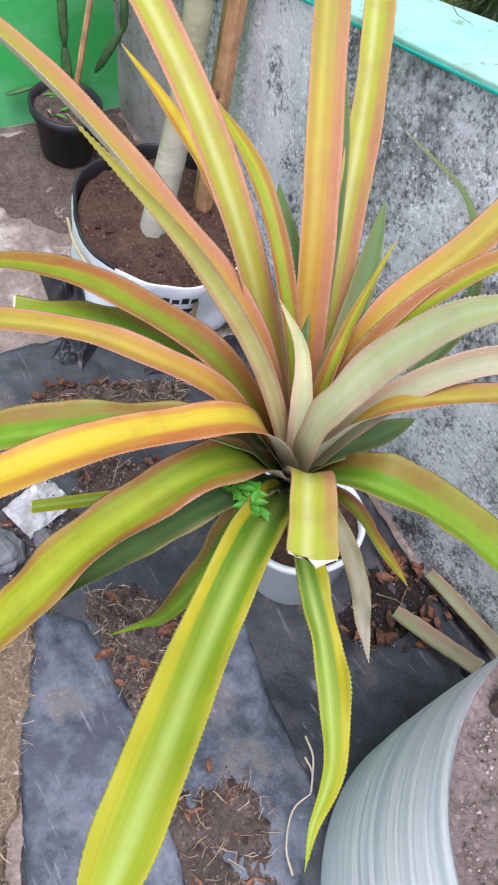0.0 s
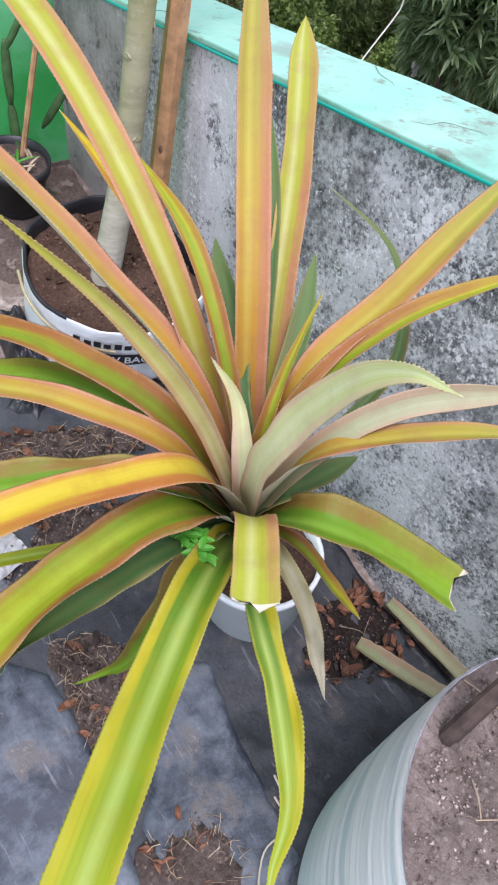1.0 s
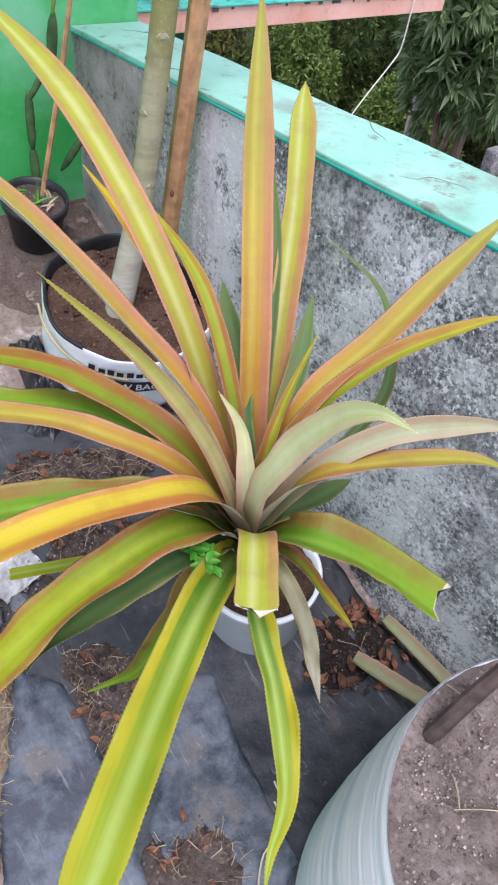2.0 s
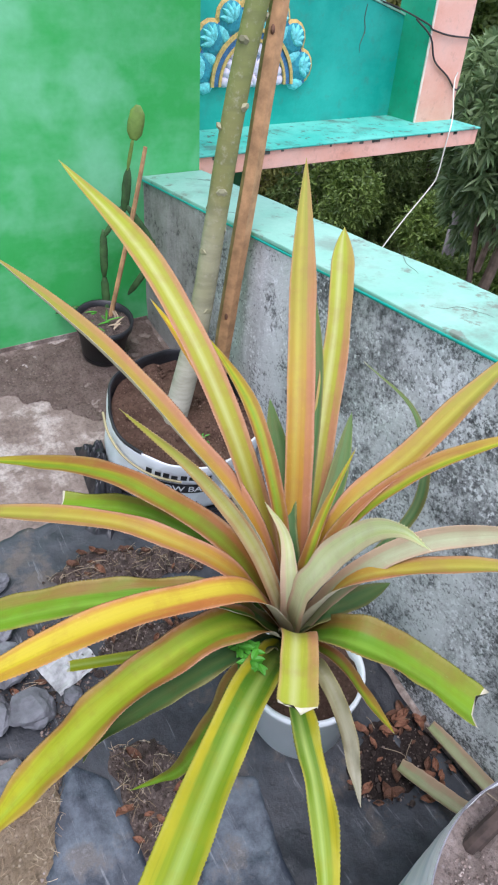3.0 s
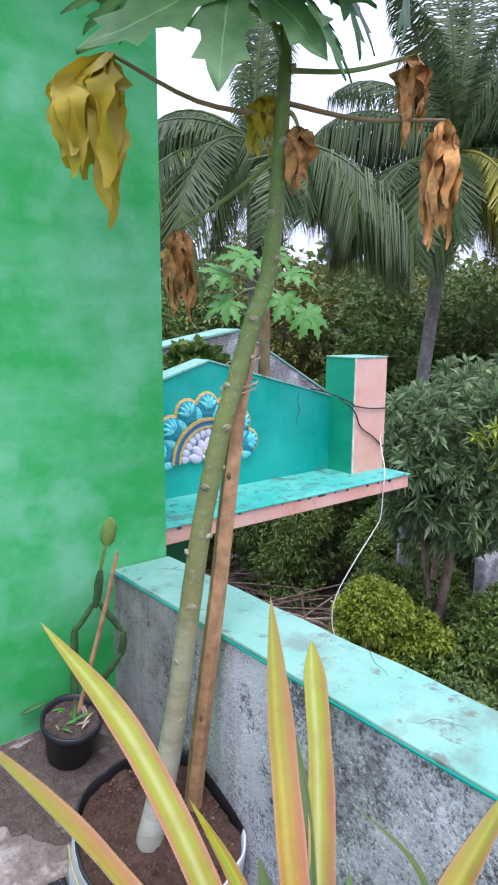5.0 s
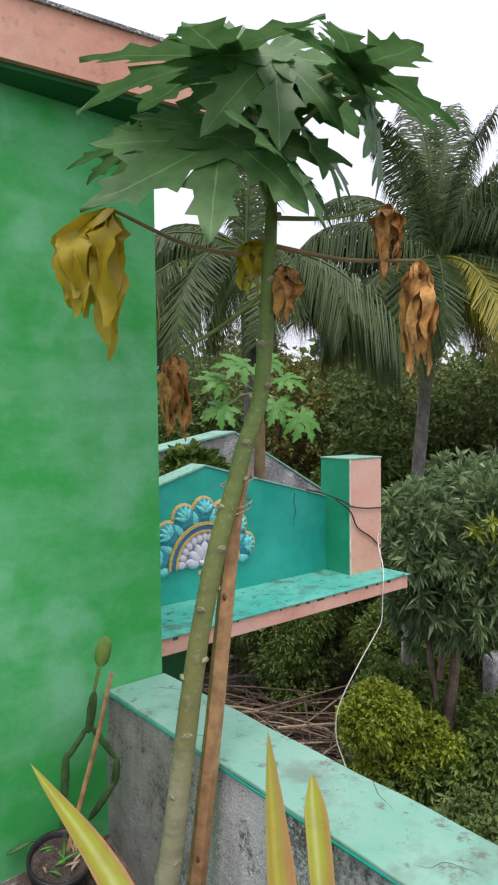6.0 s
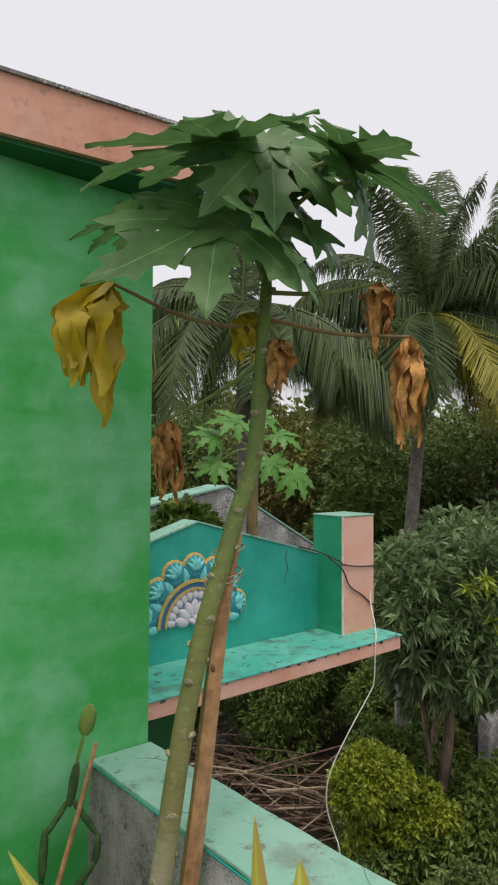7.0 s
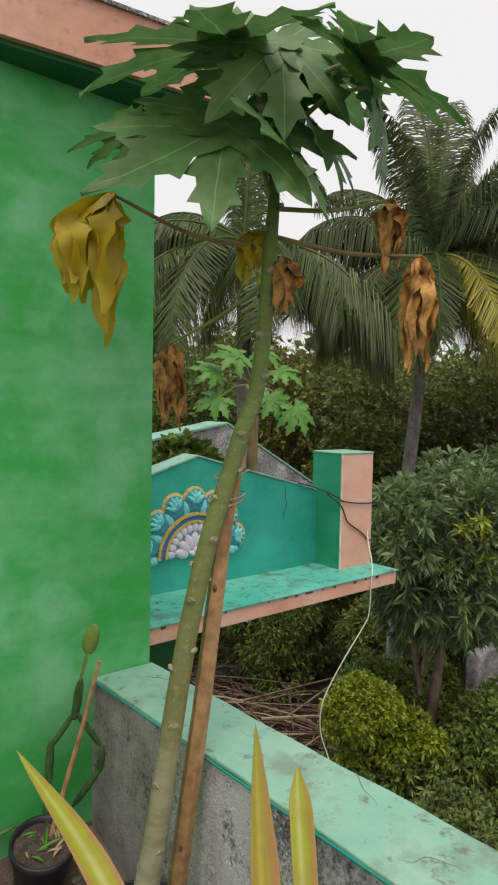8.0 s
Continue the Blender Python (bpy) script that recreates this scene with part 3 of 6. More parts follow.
    c = m.mix(m.ramp(flecks, (0.62, 0.0), (0.74, 0.35)), c, tuple(min(1.0, k * 1.5 + 0.05) for k in mid))
    m.colour(c)
    m.bump(streak, 0.25, 0.004)
    m.glow_through(thin, c)
    return m.m


under_m = Mat("leaf_underside", 0.6, spec=0.3)
under_c = under_m.mix(under_m.ramp(under_m.noise(1, 5, 0.6, under_m.stretched(60, 60, 8)), (0.3, 0.0), (0.7, 1.0)), (0.46, 0.44, 0.30), (0.64, 0.57, 0.44))
under_m.colour(under_c).glow_through(0.12, under_c)
leaf_under = under_m.m
PINK, RUST = (0.42, 0.175, 0.095), (0.30, 0.105, 0.035)
leaf_orange = leaf_paint("leaf_orange", (0.360, 0.170, 0.028), (0.420, 0.225, 0.028), (0.290, 0.300, 0.045), (0.440, 0.400, 0.070), PINK, 0.7, 0.9, 0.58)
leaf_lemon = leaf_paint("leaf_lemon", (0.340, 0.170, 0.035), (0.330, 0.300, 0.034), (0.330, 0.370, 0.034), (0.480, 0.500, 0.190), PINK, 0.75, 0.9, 0.58)
leaf_yellow = leaf_paint("leaf_yellow", (0.400, 0.330, 0.170), (0.470, 0.350, 0.032), (0.500, 0.400, 0.014), (0.530, 0.440, 0.032), (0.420, 0.150, 0.037), 0.6, 1.0, 0.36)
leaf_olive = leaf_paint("leaf_olive", (0.130, 0.050, 0.012), (0.190, 0.210, 0.017), (0.400, 0.380, 0.022), (0.190, 0.310, 0.022), RUST, 0.85, 0.95, 0.42)
leaf_green = leaf_paint("leaf_green", (0.045, 0.050, 0.012), (0.075, 0.180, 0.012), (0.270, 0.330, 0.012), (0.330, 0.430, 0.100), (0.420, 0.360, 0.014), 0.85, 0.95, 0.58, rim=(0.460, 0.420, 0.160))
leaf_fresh = leaf_paint("leaf_fresh", (0.050, 0.060, 0.012), (0.090, 0.210, 0.012), (0.180, 0.310, 0.014), (0.210, 0.380, 0.042), (0.240, 0.130, 0.032), 0.75, 0.9, 0.56, rim=(0.460, 0.400, 0.160))
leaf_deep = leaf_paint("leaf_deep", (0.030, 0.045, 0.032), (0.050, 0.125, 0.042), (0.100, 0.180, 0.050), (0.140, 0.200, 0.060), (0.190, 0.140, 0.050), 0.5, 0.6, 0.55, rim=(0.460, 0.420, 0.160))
leaf_rusty = leaf_paint("leaf_rusty", (0.070, 0.060, 0.012), (0.140, 0.240, 0.012), (0.420, 0.400, 0.014), (0.340, 0.420, 0.032), (0.310, 0.120, 0.032), 0.75, 1.0, 0.56)
leaf_pale = leaf_paint("leaf_pale", (0.280, 0.320, 0.160), (0.330, 0.350, 0.200), (0.380, 0.360, 0.220), (0.360, 0.410, 0.240), (0.400, 0.250, 0.170), 0.6, 0.75, 0.5)
leaf_silver = leaf_paint("leaf_silver", (0.550, 0.620, 0.360), (0.720, 0.760, 0.460), (0.660, 0.680, 0.300), (0.800, 0.840, 0.560), (0.760, 0.520, 0.400), 0.6, 0.8, 0.55, 0.12)
leaf_cream = leaf_paint("leaf_cream", (0.560, 0.520, 0.360), (0.540, 0.490, 0.270), (0.380, 0.380, 0.050), (0.420, 0.420, 0.060), (0.420, 0.200, 0.090), 0.5, 0.8, 0.55, 0.15)
leaf_dry = leaf_paint("leaf_dry", (0.140, 0.120, 0.050), (0.220, 0.210, 0.100), (0.360, 0.340, 0.250), (0.300, 0.290, 0.200), (0.220, 0.170, 0.080), 0.5, 0.6, rim=(0.460, 0.420, 0.160))


def leaf_blade(points, width, fold=0.30, roll=0.0, wave=0.16, cut=False, teeth=True, twist=0.0, seed=0.0, thin_base=0.8, tip_at=0.72, face=None):
    """A long stiff leaf along a smooth curve: a shallow channel with saw-toothed edges, an upper and an under side."""
    line = spline(points, 12)
    seglen = [0.0]
    for a, b in zip(line, line[1:]):
        seglen.append(seglen[-1] + (b - a).length)
    total = seglen[-1]
    ways = [(line[min(i + 7, len(line) - 1)] - line[max(i - 7, 0)]).normalized() for i in range(len(line))]
    rows_n = max(24, int(total / 0.0027))
    if rows_n % 2:
        rows_n += 1
    across = (-1.0, -0.94, -0.6, -0.2, 0.2, 0.6, 0.94, 1.0)
    cols = len(across) - 1
    bm = bmesh.new()
    uv = bm.loops.layers.uv.new("UVMap")
    top, low, vv, k = [], [], [], 0
    for r in range(rows_n + 1):
        s = total * r / rows_n
        while k < len(seglen) - 2 and seglen[k + 1] < s:
            k += 1
        f = (s - seglen[k]) / max(1e-6, seglen[k + 1] - seglen[k])
        p = line[k].lerp(line[k + 1], f)
        way = ways[k].lerp(ways[min(k + 1, len(line) - 1)], f).normalized()
        v = r / rows_n
        up = Vector(face) if face else Vector((0, 0, 1))
        normal = up - way * way.dot(up)
        if normal.length < 0.05:
            normal = Vector((0, 1, 0))
        normal = Matrix.Rotation(radians(roll + twist * v), 3, way) @ normal.normalized()
        side = way.cross(normal).normalized()
        w = width / 2 * (thin_base + (1 - thin_base) * min(1, v / 0.25))
        if not cut and v > tip_at:
            w *= max(0.02, (1 - ((v - tip_at) / (1 - tip_at)) ** 1.6))
        w *= 1 + 0.06 * noise.noise(Vector((v * 9, seed, 1)))
        if cut and v > 0.97:
            w *= 1 - 1.2 * (v - 0.97)
        up_row, low_row = [], []
        for c in range(cols + 1):
            x = across[c]
            edge = abs(x) == 1
            out = w * x
            if edge and teeth and r % 2 and v < 0.985:
                out += x * 0.0013 * (0.6 + 0.8 * abs(noise.noise(Vector((r * 0.37, x, seed)))))
            lift = fold * w * abs(x) ** 1.4 + wave * w * (abs(x) ** 2) * noise.noise(Vector((v * 11, x * 1.5, seed)))
            ends = 0.012 * noise.noise(Vector((x * 3, seed, 4))) if cut and r == rows_n else 0.0
            q = p + side * out + normal * lift + way * ends
            a = bm.verts.new(q)
            up_row.append(a)
            low_row.append(a if edge else bm.verts.new(q - normal * 0.0022 * (1 - abs(x) * 0.6)))
        top.append(up_row)
        low.append(low_row)
        vv.append(v)
    for r in range(rows_n):
        for c in range(cols):
            for rows, index in ((top, 0), (low, 1)):
                quad = (rows[r][c], rows[r][c + 1], rows[r + 1][c + 1], rows[r + 1][c])
                u0, u1 = (across[c] + 1) / 2, (across[c + 1] + 1) / 2
                where = ((u0, vv[r]), (u1, vv[r]), (u1, vv[r + 1]), (u0, vv[r + 1]))
                if index:
                    quad, where = quad[::-1], where[::-1]
                face = bm.faces.new(quad)
                face.material_index = 1 if cut and r >= rows_n - 1 else index
                face.smooth = True
                for loop, st in zip(face.loops, where):
                    loop[uv].uv = st
    for r, flip in ((0, False), (rows_n, True)):
        for c in range(cols):
            ring = [top[r][c], top[r][c + 1], low[r][c + 1], low[r][c]]
            ring = list(dict.fromkeys(ring))
            if len(ring) > 2:
                f = bm.faces.new(ring if flip else ring[::-1])
                f.material_index = 1
    bmesh.ops.recalc_face_normals(bm, faces=[f for f in bm.faces if f.material_index == 1 and len(f.verts) < 3])
    return bm


HEART = Vector((0.400, 0.710, 0.585))
pineapple = empty("pineapple_plant", "pineapple plant with yellow, orange and green saw-edged leaves", "plant", tuple(HEART))
leaf_count = [0]


def leaf(points, width, paint, label="", out=0.0, droop=0.0, **how):
    """One leaf from the heart through the given points; out: goes on past the last one by that share of its last stretch."""
    pts = [HEART + Vector((0.0, 0.0, -0.02)), *[Vector(p) for p in points]]
    if out:
        last = pts[-1] - pts[-2]
        pts.append(pts[-1] + last * out + Vector((0, 0, -droop)))
    leaf_count[0] += 1
    bm = leaf_blade(pts, width, seed=leaf_count[0] * 3.7, **how)
    ob = mesh_object("leaf", bm, [paint, leaf_under], pineapple, label)
    ob.matrix_parent_inverse = Matrix.Translation(pineapple.location).inverted()
    return ob


# upright leaves round the heart
leaf([(0.483, 0.847, 0.867), (0.595, 1.018, 1.053), (0.685, 1.159, 1.256)], 0.048, leaf_orange, "orange leaf with an olive tip", roll=4)
leaf([(0.533, 0.848, 0.819), (0.696, 1.019, 0.957), (0.845, 1.203, 1.094)], 0.048, leaf_lemon, "yellow leaf with a pale stripe and pink edges", tip_at=0.88)
leaf([(0.355, 0.852, 0.939), (0.333, 1.082, 1.141), (0.300, 1.373, 1.236)], 0.045, leaf_lemon, "arching yellow leaf with pink edges", roll=-8)
leaf([(0.398, 0.868, 0.838), (0.428, 1.092, 0.916), (0.447, 1.333, 0.958)], 0.034, leaf_yellow, "yellow leaf", roll=20)
leaf([(0.336, 0.780, 0.836), (0.286, 0.925, 0.942), (0.230, 1.083, 1.025)], 0.038, leaf_orange, "folded orange leaf", out=1.5, droop=0.042, fold=0.9, roll=15)
leaf([(0.304, 0.704, 0.848), (0.220, 0.722, 1.015), (0.120, 0.731, 1.154)], 0.022, leaf_cream, "narrow leaf with a pale base and a yellow-green tip", fold=0.3, face=(-0.27, -0.5, 0.4), tip_at=0.55)
leaf([(0.383, 0.763, 0.836), (0.401, 0.879, 0.964), (0.418, 1.046, 1.012)], 0.026, leaf_olive, "narrow olive leaf", fold=0.6)
leaf([(0.395, 0.695, 0.781), (0.433, 0.712, 0.867), (0.495, 0.732, 0.954)], 0.023, leaf_olive, "short olive leaf", fold=0.7, tip_at=0.4)
leaf([(0.354, 0.685, 0.780), (0.339, 0.691, 0.881), (0.305, 0.701, 0.955)], 0.031, leaf_silver, "short pale leaf curled round the heart", fold=0.3, tip_at=0.4, face=(-0.45, -0.55, 0.5))
# to the parapet
leaf([(0.434, 0.685, 0.856), (0.584, 0.688, 0.946), (0.744, 0.693, 1.042)], 0.046, leaf_orange, "orange leaf with pink edges", out=0.5, droop=0.008, roll=-6)
leaf([(0.421, 0.673, 0.837), (0.537, 0.652, 0.934), (0.695, 0.620, 0.965)], 0.029, leaf_olive, "narrow olive and orange leaf", out=0.5, droop=0.017, fold=0.7)
leaf([(0.342, 0.642, 0.800), (0.320, 0.604, 0.890), (0.309, 0.565, 0.980), (0.289, 0.506, 1.081), (0.268, 0.455, 1.139), (0.249, 0.410, 1.167)], 0.040, leaf_silver, "pale grey-green leaf curling over at the tip", fold=0.15, tip_at=0.6, face=(-0.75, -0.15, 0.6))
leaf([(0.440, 0.641, 0.779), (0.525, 0.594, 0.857), (0.633, 0.531, 0.873)], 0.034, leaf_pale, "pale leaf turned on its edge", out=0.6, droop=0.025, roll=50)
leaf([(0.425, 0.636, 0.777), (0.506, 0.570, 0.831), (0.596, 0.494, 0.854)], 0.043, leaf_orange, "orange leaf with a pale lower edge", out=0.6, droop=0.034, roll=-12)
leaf([(0.406, 0.595, 0.704), (0.475, 0.510, 0.680), (0.530, 0.420, 0.635)], 0.072, leaf_fresh, "broad green leaf with a cut end", cut=True, fold=0.55, thin_base=0.7)
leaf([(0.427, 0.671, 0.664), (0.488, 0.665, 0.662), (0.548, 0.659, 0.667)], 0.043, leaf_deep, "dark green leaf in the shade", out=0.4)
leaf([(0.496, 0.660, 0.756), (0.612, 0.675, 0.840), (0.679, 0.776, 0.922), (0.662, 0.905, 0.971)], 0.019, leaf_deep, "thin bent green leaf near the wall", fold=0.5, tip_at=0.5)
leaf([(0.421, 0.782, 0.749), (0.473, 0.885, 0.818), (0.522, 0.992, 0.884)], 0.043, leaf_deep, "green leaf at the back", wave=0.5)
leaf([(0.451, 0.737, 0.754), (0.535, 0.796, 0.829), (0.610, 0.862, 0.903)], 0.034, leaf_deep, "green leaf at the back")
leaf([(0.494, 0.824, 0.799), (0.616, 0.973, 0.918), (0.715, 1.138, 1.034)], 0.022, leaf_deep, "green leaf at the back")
# towards the open floor
leaf([(0.318, 0.792, 0.770), (0.254, 0.926, 0.806), (0.186, 1.062, 0.796)], 0.050, leaf_olive, "yellow-green leaf with a rusty base", out=2.1, droop=0.101)
leaf([(0.298, 0.751, 0.759), (0.218, 0.833, 0.809), (0.128, 0.922, 0.823)], 0.041, leaf_orange, "orange and yellow leaf", out=2.3, droop=0.084)
leaf([(0.311, 0.835, 0.728), (0.234, 0.970, 0.751), (0.124, 1.056, 0.747)], 0.048, leaf_fresh, "green leaf with a cut end", cut=True, wave=0.5)
leaf([(0.248, 0.731, 0.755), (0.099, 0.805, 0.771), (-0.050, 0.880, 0.735)], 0.057, leaf_fresh, "broad green leaf", out=0.9, droop=0.050, wave=0.4)
leaf([(0.290, 0.688, 0.783), (0.173, 0.700, 0.830), (0.045, 0.711, 0.844)], 0.053, leaf_yellow, "bright yellow leaf with orange edges", out=1.6, droop=0.050)
leaf([(0.251, 0.682, 0.741), (0.122, 0.683, 0.732), (0.003, 0.683, 0.674)], 0.067, leaf_rusty, "broad green and yellow leaf with a rusty edge", out=1.5, droop=0.067, wave=0.5, thin_base=0.65)
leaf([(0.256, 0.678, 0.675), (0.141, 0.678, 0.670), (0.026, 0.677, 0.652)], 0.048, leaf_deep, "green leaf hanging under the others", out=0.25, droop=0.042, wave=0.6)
leaf([(0.261, 0.725, 0.627), (0.157, 0.809, 0.573), (0.040, 0.857, 0.570)], 0.022, leaf_green, "narrow green leaf stub", cut=True)
leaf([(0.331, 0.622, 0.735), (0.287, 0.568, 0.763), (0.241, 0.513, 0.772)], 0.053, leaf_lemon, "short yellow leaf with a cut end and pink edges", cut=True, fold=0.25, thin_base=0.75)
leaf([(0.238, 0.599, 0.713), (0.114, 0.511, 0.744), (-0.006, 0.416, 0.772)], 0.058, leaf_green, "long green leaf with yellow edges", out=0.8, droop=0.025, wave=0.35, thin_base=0.75, tip_at=0.85)
leaf([(0.310, 0.573, 0.628), (0.259, 0.455, 0.608), (0.206, 0.363, 0.568), (0.152, 0.323, 0.530), (0.120, 0.296, 0.526)], 0.038, leaf_green, "green leaf drooping to the floor with a dry tip", wave=0.8, tip_at=0.6)
leaf([(0.266, 0.672, 0.612), (0.246, 0.691, 0.495), (0.216, 0.719, 0.354), (0.189, 0.752, 0.227), (0.163, 0.786, 0.151), (0.106, 0.821, 0.095)], 0.043, leaf_fresh, "twisted green leaf with a dry tip", wave=0.6, tip_at=0.5, face=(-0.3, -0.5, 0.8))
leaf([(0.376, 0.595, 0.626), (0.377, 0.527, 0.572), (0.367, 0.480, 0.514), (0.345, 0.438, 0.499)], 0.026, leaf_dry, "withered grey leaf hanging to the floor", wave=1.0, twist=40)
leaf([(0.411, 0.610, 0.625), (0.447, 0.550, 0.549), (0.476, 0.497, 0.496)], 0.024, leaf_olive, "withered olive leaf hanging to the floor", fold=0.7)

# the bucket that the plant grows in
white_plastic = plain("white_plastic", (0.82, 0.85, 0.88), 0.35, vary=0.06, scale=5, bump=0.05)
bucket = empty("plastic_bucket", "white plastic bucket full of soil under the pineapple plant", "bucket", (0.55, 0.80, 0.036))
part("wall", lathe([(0.118, 0.0), (0.123, 0.004), (0.138, 0.176), (0.142, 0.179), (0.142, 0.194), (0.132, 0.194), (0.130, 0.16), (0.116, 0.01)], 48), white_plastic, bucket, smooth=True)
part("soil", roughen(lathe([(0.130, 0.165), (0.09, 0.170), (0.05, 0.172), (0.002, 0.173)], 40), 0.012, 40), soil, bucket, "dark moist soil")
part("base", lathe([(0.001, 0.002), (0.118, 0.0)], 48), white_plastic, bucket)

of_stem = mesh_object("stem", tube([(0.545, 0.795, 0.19), (0.48, 0.76, 0.40), (0.42, 0.72, 0.54), (0.405, 0.712, 0.60)], [0.032, 0.034, 0.034, 0.02], 10, wobble=0.1), dead_leaf, pineapple, "short brown stem wrapped in old leaf bases")
of_stem.matrix_parent_inverse = Matrix.Translation(pineapple.location).inverted()

# the small weed beside the heart
weed_green = plain("weed_green", (0.06, 0.26, 0.02), 0.5, vary=0.4)
weed = empty("weed_seedling", "small bright green weed growing among the pineapple leaves", "weed", (0.250, 0.652, 0.648))
weed.scale = (0.95, 0.95, 0.95)


def small_leaf(length, width, bend=0.3, bm=None, m=None):
    bm = bm or bmesh.new()
    rows = []
    for r in range(6):
        f = r / 5
        w = width * math.sin(math.pi * (0.08 + 0.9 * f)) ** 0.8 / 2
        z = -bend * length * f * f
        rows.append([bm.verts.new(v) for v in ((-w, f * length, z + w * 0.3), (0, f * length, z), (w, f * length, z + w * 0.3))])
    if m:
        for row in rows:
            for v in row:
                v.co = m @ v.co
    for a, b in zip(rows, rows[1:]):
        for k in (0, 1):
            bm.faces.new((a[k], a[k + 1], b[k + 1], b[k]))
    return bm


for k in range(5):
    tip = Vector((random.uniform(-0.035, 0.03), random.uniform(-0.03, 0.03), 0.045 + 0.018 * random.random()))
    part("stem", tube([(0, 0, -0.03), tip * 0.5, tip], [0.0018, 0.0012], 5), weed_green, weed)
    for j in range(6):
        m = Matrix.Translation(tip * (0.75 + 0.05 * j)) @ Matrix.Rotation(j * 1.05 + k, 4, "Z") @ Matrix.Rotation(radians(18), 4, "X")
        part("leaf", small_leaf(0.021, 0.011, m=m), weed_green, weed)


# ---------------------------------------------------------------- papaya tree in its grow bag
def bark_material():
    m = Mat("papaya_bark", 0.65, spec=0.3)
    rings = m.noise(1.0, 5, 0.6, m.stretched(9, 9, 42))
    fine = m.noise(70, 6, 0.7)
    height = m.t.nodes.new("ShaderNodeSeparateXYZ")
    m.link(m.place, height.inputs[0])
    tone = m.ramp(m.math("ADD", m.math("MULTIPLY", height.outputs["Z"], 0.42), m.math("MULTIPLY", m.noise(5, 4), 0.25)), (0.30, (0.50, 0.475, 0.40)), (0.60, (0.215, 0.205, 0.075)), (0.95, (0.15, 0.22, 0.055)))
    c = m.mix(m.ramp(rings, (0.4, 0.3), (0.56, 0.0)), tone, (0.10, 0.10, 0.055))
    c = m.mix(m.ramp(fine, (0.55, 0.0), (0.75, 0.5)), c, (0.45, 0.42, 0.33))
    m.colour(c)
    m.bump(m.math("ADD", rings, fine), 0.4, 0.004)
    return m.m


def papaya_leaf_material(name, deep, pale):
    m = Mat(name, 0.45, spec=0.4)
    n = m.noise(9, 5, 0.6)
    c = m.mix(m.ramp(n, (0.35, 0.0), (0.65, 1.0)), deep, pale)
    vein = m.attr("vein")
    c = m.mix(m.ramp(vein, (0.90, 0.0), (0.99, 0.45)), c, tuple(min(1, v * 2.2 + 0.06) for v in pale))
    m.colour(c)
    m.bump(m.noise(40, 4), 0.3, 0.003)
    m.glow_through(0.28, c)
    return m.m


papaya_bark = bark_material()
papaya_green = papaya_leaf_material("papaya_green", (0.065, 0.17, 0.048), (0.15, 0.285, 0.10))
papaya_young = papaya_leaf_material("papaya_young", (0.065, 0.215, 0.03), (0.125, 0.31, 0.06))
papaya_yellow = papaya_leaf_material("papaya_yellow", (0.38, 0.27, 0.015), (0.52, 0.40, 0.03))
petiole_green = plain("petiole_green", (0.24, 0.28, 0.10), 0.5, vary=0.2)
petiole_brown = plain("petiole_brown", (0.26, 0.17, 0.08), 0.6, vary=0.3)

TRUNK = [(0.596, 1.545, 0.42), (0.604, 1.532, 0.480), (0.667, 1.515, 0.759), (0.718, 1.515, 1.054), (0.755, 1.50, 1.319), (0.805, 1.487, 1.545), (0.846, 1.482, 1.662), (0.889, 1.475, 1.799), (0.932, 1.47, 1.912), (0.949, 1.46, 2.112), (0.952, 1.45, 2.282), (0.952, 1.442, 2.394), (0.942, 1.438, 2.519)]
papaya = empty("papaya_tree", "young papaya tree with lobed leaves, some yellow and some dead", "tree", TRUNK[0])


def of(parent, name, bm, material, label="", smooth=False):
    """A part built in world coordinates."""
    ob = mesh_object(name, bm, material, None, label, smooth)
    return on(parent, ob)


trunk = of(papaya, "trunk", tube(TRUNK, [0.0375, 0.036, 0.030, 0.0265, 0.025, 0.0235, 0.0225, 0.0215, 0.0205, 0.0195, 0.0175, 0.014, 0.009], 14, steps=5, wobble=0.04), papaya_bark, "grey-green trunk with leaf scars", True)
trunk_line = spline(TRUNK, 6)


def trunk_at(z):
    return min(trunk_line, key=lambda p: abs(p.z - z))


pale_scar = plain("pale_scar", (0.32, 0.30, 0.18), 0.8, vary=0.3)
for k in range(34):
    z = 0.62 + 1.78 * (k / 33) ** 0.9
    p = trunk_at(z)
    r = 0.0295 - 0.0068 * (z - 0.75)
    a = k * 2.4 + 3.9
    outward = Vector((math.cos(a), math.sin(a), 0))
    side = Vector((-math.sin(a), math.cos(a), 0))
    bm = bmesh.new()
    stub = 0.002 if z < 1.2 else 0.007
    rim = [p + outward * (r * 0.93) + side * 0.014 * math.cos(t) + Vector((0, 0, 0.010 * math.sin(t))) for t in (0, 1.05, 2.09, 3.14, 4.19, 5.24)]
    low = [bm.verts.new(v) for v in rim]
    high = [bm.verts.new(p + outward * (r * 0.97 + stub) + (v - p - outward * r * 0.93) * 0.55 + Vector((0, 0, 0.004))) for v in rim]
    bm.faces.new(high)
    for i in range(6):
        bm.faces.new((low[i], low[(i + 1) % 6], high[(i + 1) % 6], high[i]))
    mesh_object("leaf_scar", bm, pale_scar, trunk)


LOBE = ((0.0, 0.05, 0.0), (0.12, 0.15, 0.0), (0.24, 0.17, 0.0), (0.36, 0.135, 0.02), (0.47, 0.245, 0.11), (0.52, 0.150, 0.06), (0.62, 0.125, 0.02), (0.70, 0.190, 0.10), (0.75, 0.100, 0.05), (0.86, 0.070, 0.02), (0.94, 0.040, 0.0), (1.0, 0.004, 0.0))


